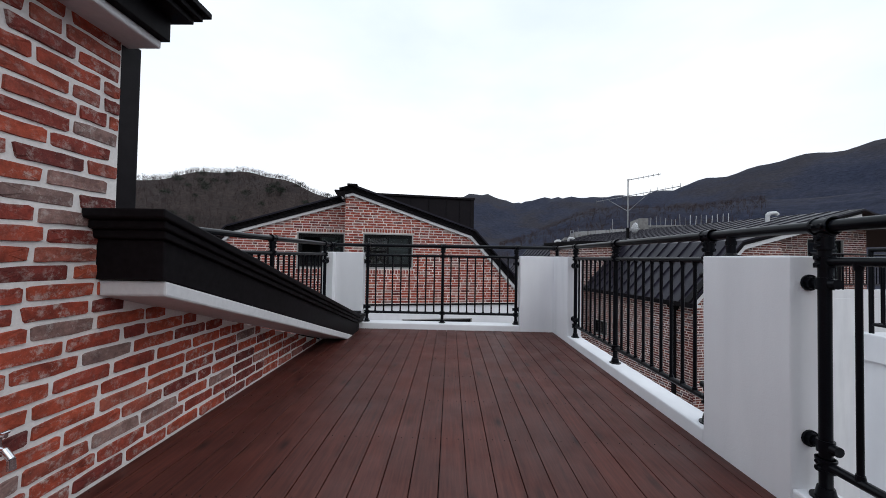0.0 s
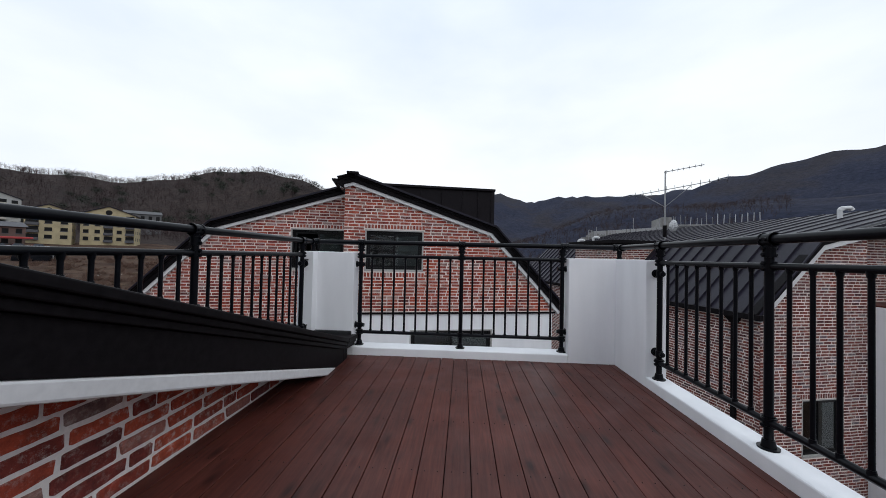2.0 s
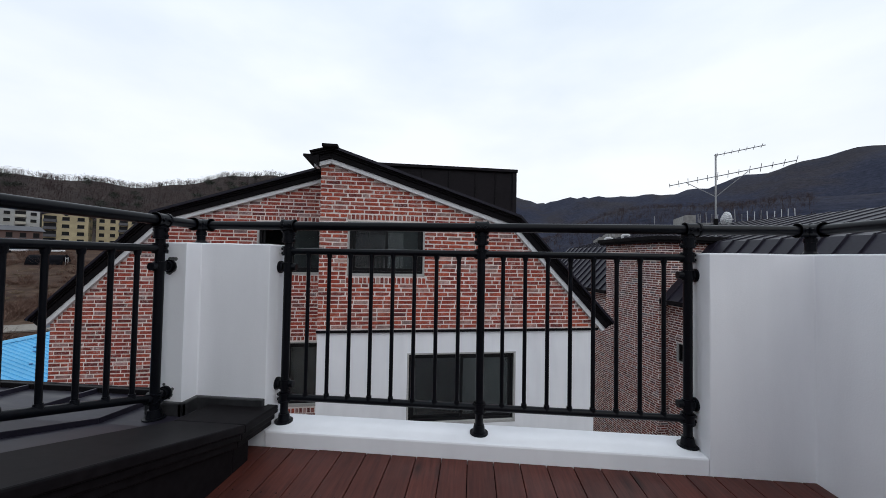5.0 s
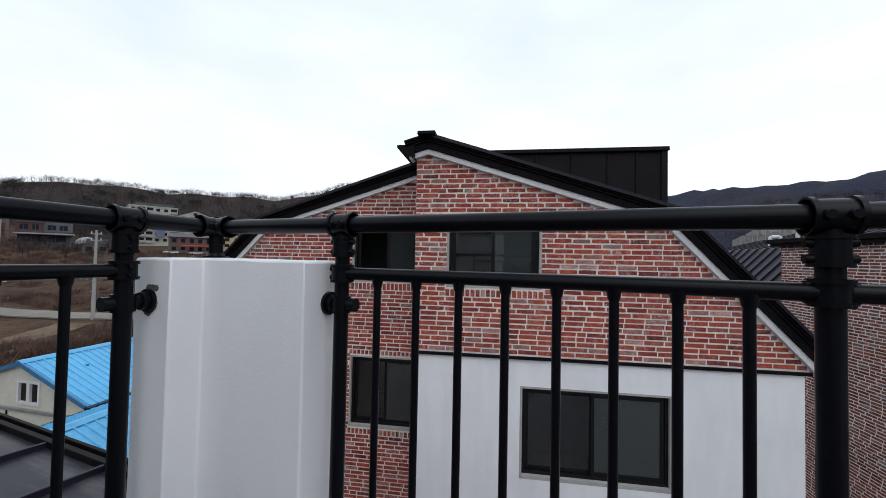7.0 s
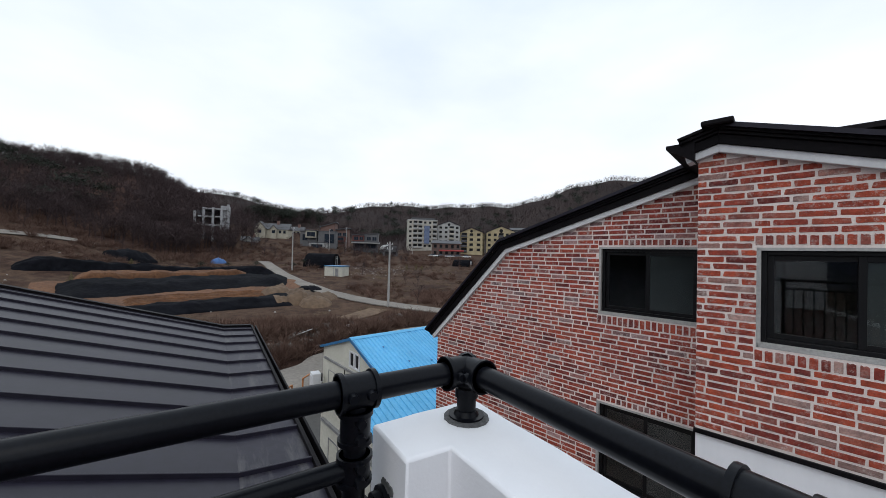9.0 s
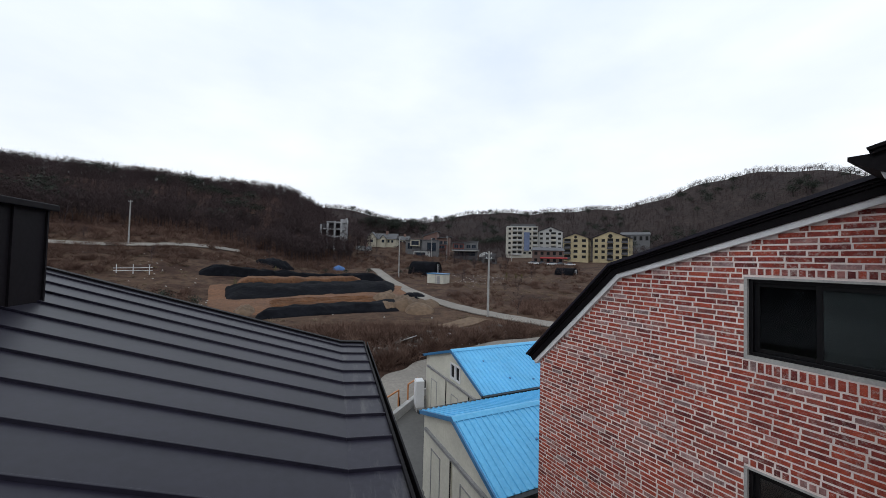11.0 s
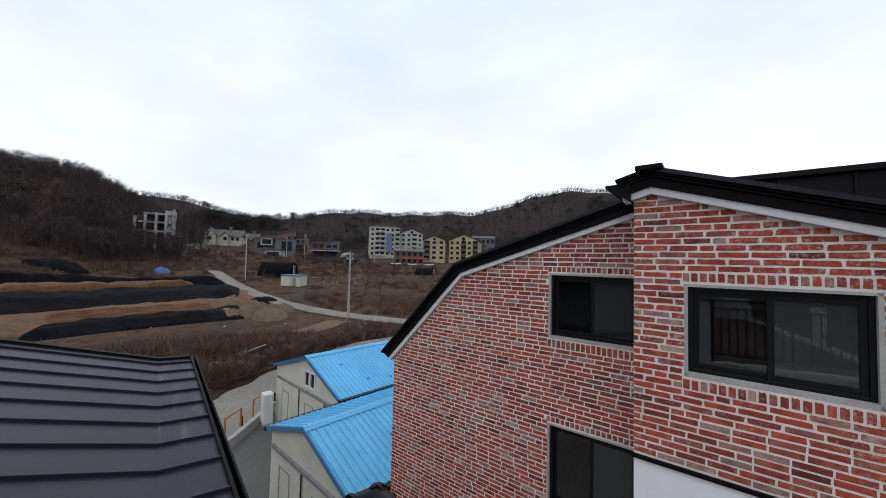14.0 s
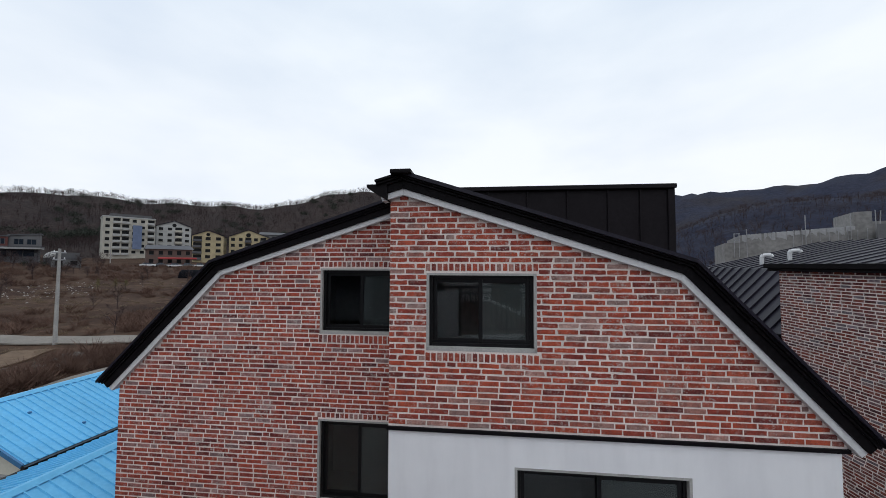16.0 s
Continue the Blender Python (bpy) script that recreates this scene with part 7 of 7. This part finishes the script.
dark_patch = [noise.noise(Vector((p[0] * 0.06, p[1] * 0.06, 3.1))) > -0.12 or math.hypot(p[0] - CX, p[1] - CY) < 36 for p in pts]
pts = pts[np.array(dark_patch)]


def clear(p):
    x, y = p
    az, r = math.degrees(math.atan2(-(x - CX), y - CY)), math.hypot(x - CX, y - CY)
    lane = [(-116, 17.2), (-92, 18.4), (-64, 20.0), (-50, 22.4), (-42, 25.4), (-33, 31), (-22, 42)]
    low = [(-20.2, 4.2), (-23.4, 8.6), (-26.2, 11.8), (-28.0, 16), (-28.4, 24)]
    for path, gap in ((lane, 2.8), (low, 2.9)):
        for (xa, ya), (xb, yb) in zip(path, path[1:]):
            k = max(0, min(1, ((x - xa) * (xb - xa) + (y - ya) * (yb - ya)) / ((xb - xa) ** 2 + (yb - ya) ** 2)))
            if math.hypot(x - xa - k * (xb - xa), y - ya - k * (yb - ya)) < gap:
                return False
    return not (72.5 < az < 109 and 42.5 < r < 92)


pts = [p for p in pts if clear(p)]
scatter("dry_scrub", BUSH, pts, rng.uniform(0.6, 1.9, len(pts)), BRUSH, "brown dry scrub over the fallow field", "scrub", 8, (1.0, 1.9))
grass = [p for p in polar_spots(rng, 1500, 38, 135, 34, 110) if clear(p) and noise.noise(Vector((p[0] * 0.06, p[1] * 0.06, 3.1))) < 0.05]
scatter("dead_grass", BUSH, grass, rng.uniform(0.3, 0.8, len(grass)), STRAW, "pale dead grass tufts over the fallow field", "grass", 11, (1.4, 2.6))
tall = [p for p in polar_spots(rng, 40, 50, 120, 40, 120) if clear(p)]
scatter("field_saplings", TREES, tall, rng.uniform(2.5, 4.5, len(tall)), BARK, "thin bare saplings in the field", "saplings", 9)
for az, r, h in ((62.8, 95, 2.3), (61.3, 95.5, 2.2), (60.4, 96, 2.0), (103.6, 69, 2.0), (98.6, 92, 1.6)):
    x, y = spot(az, r)
    sh = thing("conical_shrub", (x, y, ground_z(x, y)), "clipped yellow-green conical evergreen shrub", "shrub", "conical shrubs")
    v, f = clump_template(int(az * 10), 420, 1.0)
    g = Geo()
    for t in f:
        for i in t:
            p = v[i]
            k = max(0.15, 1.25 - p[2])
            g.v.append((x + p[0] * h * 0.9 * k, y + p[1] * h * 0.9 * k, ground_z(x, y) + p[2] * h))
        n = len(g.v)
        g.f.append((n - 3, n - 2, n - 1))
    part("foliage", g, plain("yellow_green_foliage", (0.13, 0.11, 0.03)), sh)
    part("stem", Geo().tube((x, y, ground_z(x, y) - 0.1), (x, y, ground_z(x, y) + h * 0.6), 0.06, 0.03, n=6), BARK, sh)

# pale rubble and dark evergreen bushes in the fallow field
def stone_template(seed):
    rnd = np.random.default_rng(seed)
    v = np.array([(1, 0, 0), (-1, 0, 0), (0, 1, 0), (0, -1, 0), (0, 0, 0.8), (0, 0, -0.6)]) * rnd.uniform(0.6, 1.2, (6, 1))
    f = np.array([(0, 2, 4), (2, 1, 4), (1, 3, 4), (3, 0, 4), (2, 0, 5), (1, 2, 5), (3, 1, 5), (0, 3, 5)])
    return v + (0, 0, 0.3), f


RUBBLE = plain("pale_rubble", (0.36, 0.335, 0.31))
STONES = [stone_template(80 + k) for k in range(6)]
pts = np.concatenate([polar_spots(rng, 260, 63, 73, 88, 112), polar_spots(rng, 160, 103, 112, 44, 62), polar_spots(rng, 90, 108, 122, 66, 100), polar_spots(rng, 150, 66, 98, 29.5, 35), polar_spots(rng, 200, 45, 120, 36, 110)])
scatter("pale_rubble", STONES, pts, rng.uniform(0.06, 0.26, len(pts)), RUBBLE, "pale broken stones strewn over the fallow field", "rubble", 17)
pts = np.array([spot(az, r) for az, r in ((108.2, 50), (111.5, 52), (88.5, 98), (91.5, 96), (85.0, 100), (80.0, 101), (78.6, 106), (68.5, 140), (67.2, 142), (66.0, 141))])
scatter("evergreen_bushes", TUFTS, pts, rng.uniform(1.8, 3.2, len(pts)), PINE, "dark evergreen bushes in the brown field", "bushes", 18, (0.75, 0.95))

# litter and odds and ends by the bank
for i, (az, r, s, col, label) in enumerate(((78.5, 31.5, 1.0, "white", "white sheet offcut lying on the bank"), (71.6, 33.5, 0.6, "white", "pale rubble sack on the bank"), (83.5, 33.5, 0.5, "red", "faded red plastic crate by the path"), (103.5, 53, 0.5, "red", "brown barrel in the field"))):
    x, y = spot(az, r)
    z = ground_z(x, y)
    d = thing("field_litter", (x, y, z), label, "litter")
    m = WHITE_TRIM if col == "white" else plain("faded_red_plastic", (0.22, 0.06, 0.05))
    fr = frame_at(x, y, 30 + 40 * i)
    if i == 0:
        g = Geo().hexa([fr(-1.1, -0.12, z), fr(1.1, -0.12, z + 0.9), fr(1.1, 0.12, z + 0.9), fr(-1.1, 0.12, z)], [fr(-1.1, -0.12, z + 0.06), fr(1.1, -0.12, z + 0.96), fr(1.1, 0.12, z + 0.96), fr(-1.1, 0.12, z + 0.06)])
    else:
        g = Geo().hexa([fr(-s * 0.5, -s * 0.4, z - 0.05), fr(s * 0.5, -s * 0.35, z - 0.05), fr(s * 0.45, s * 0.4, z - 0.05), fr(-s * 0.5, s * 0.35, z - 0.05)], [fr(-s * 0.4, -s * 0.3, z + s * 0.6), fr(s * 0.35, -s * 0.3, z + s * 0.5), fr(s * 0.35, s * 0.3, z + s * 0.55), fr(-s * 0.38, s * 0.3, z + s * 0.62)])
    part("body", g, m, d, bevel=0.02)
# timber frame standing in the field
x, y = spot(114.5, 80)
z = ground_z(x, y)
fk = thing("field_frame", (x, y, z), "weathered white timber frame standing in the field", "frame")
fr = frame_at(x, y, 100)
for s in (-2.2, 0.0, 2.2):
    part("upright", Geo().tube(fr(s, 0, z - 0.2), fr(s, 0, z + 1.6), 0.06, n=6), WHITE_TRIM, fk)
for h in (0.5, 0.95):
    part("rail", Geo().tube(fr(-2.6, 0, z + h), fr(2.6, 0.1, z + h + 0.1), 0.05, n=6), WHITE_TRIM, fk)

# ---- brick pieces, last ----
for wall, joined, singles, verts, faces in LATER:
    inv = world_of(wall).inverted()
    for k, m in singles:
        piece("brick", WORN[(k * 7 + int(m.translation.z * 41)) % len(WORN)], m, wall)
    if verts:
        me = bpy.data.meshes.new("bricks")
        me.from_pydata(verts, [], faces)
        me.materials.append(joined)
        ob = new("bricks", me)
        ob.parent = wall
        ob.matrix_parent_inverse = inv
        tagged(ob, kind="stuff")
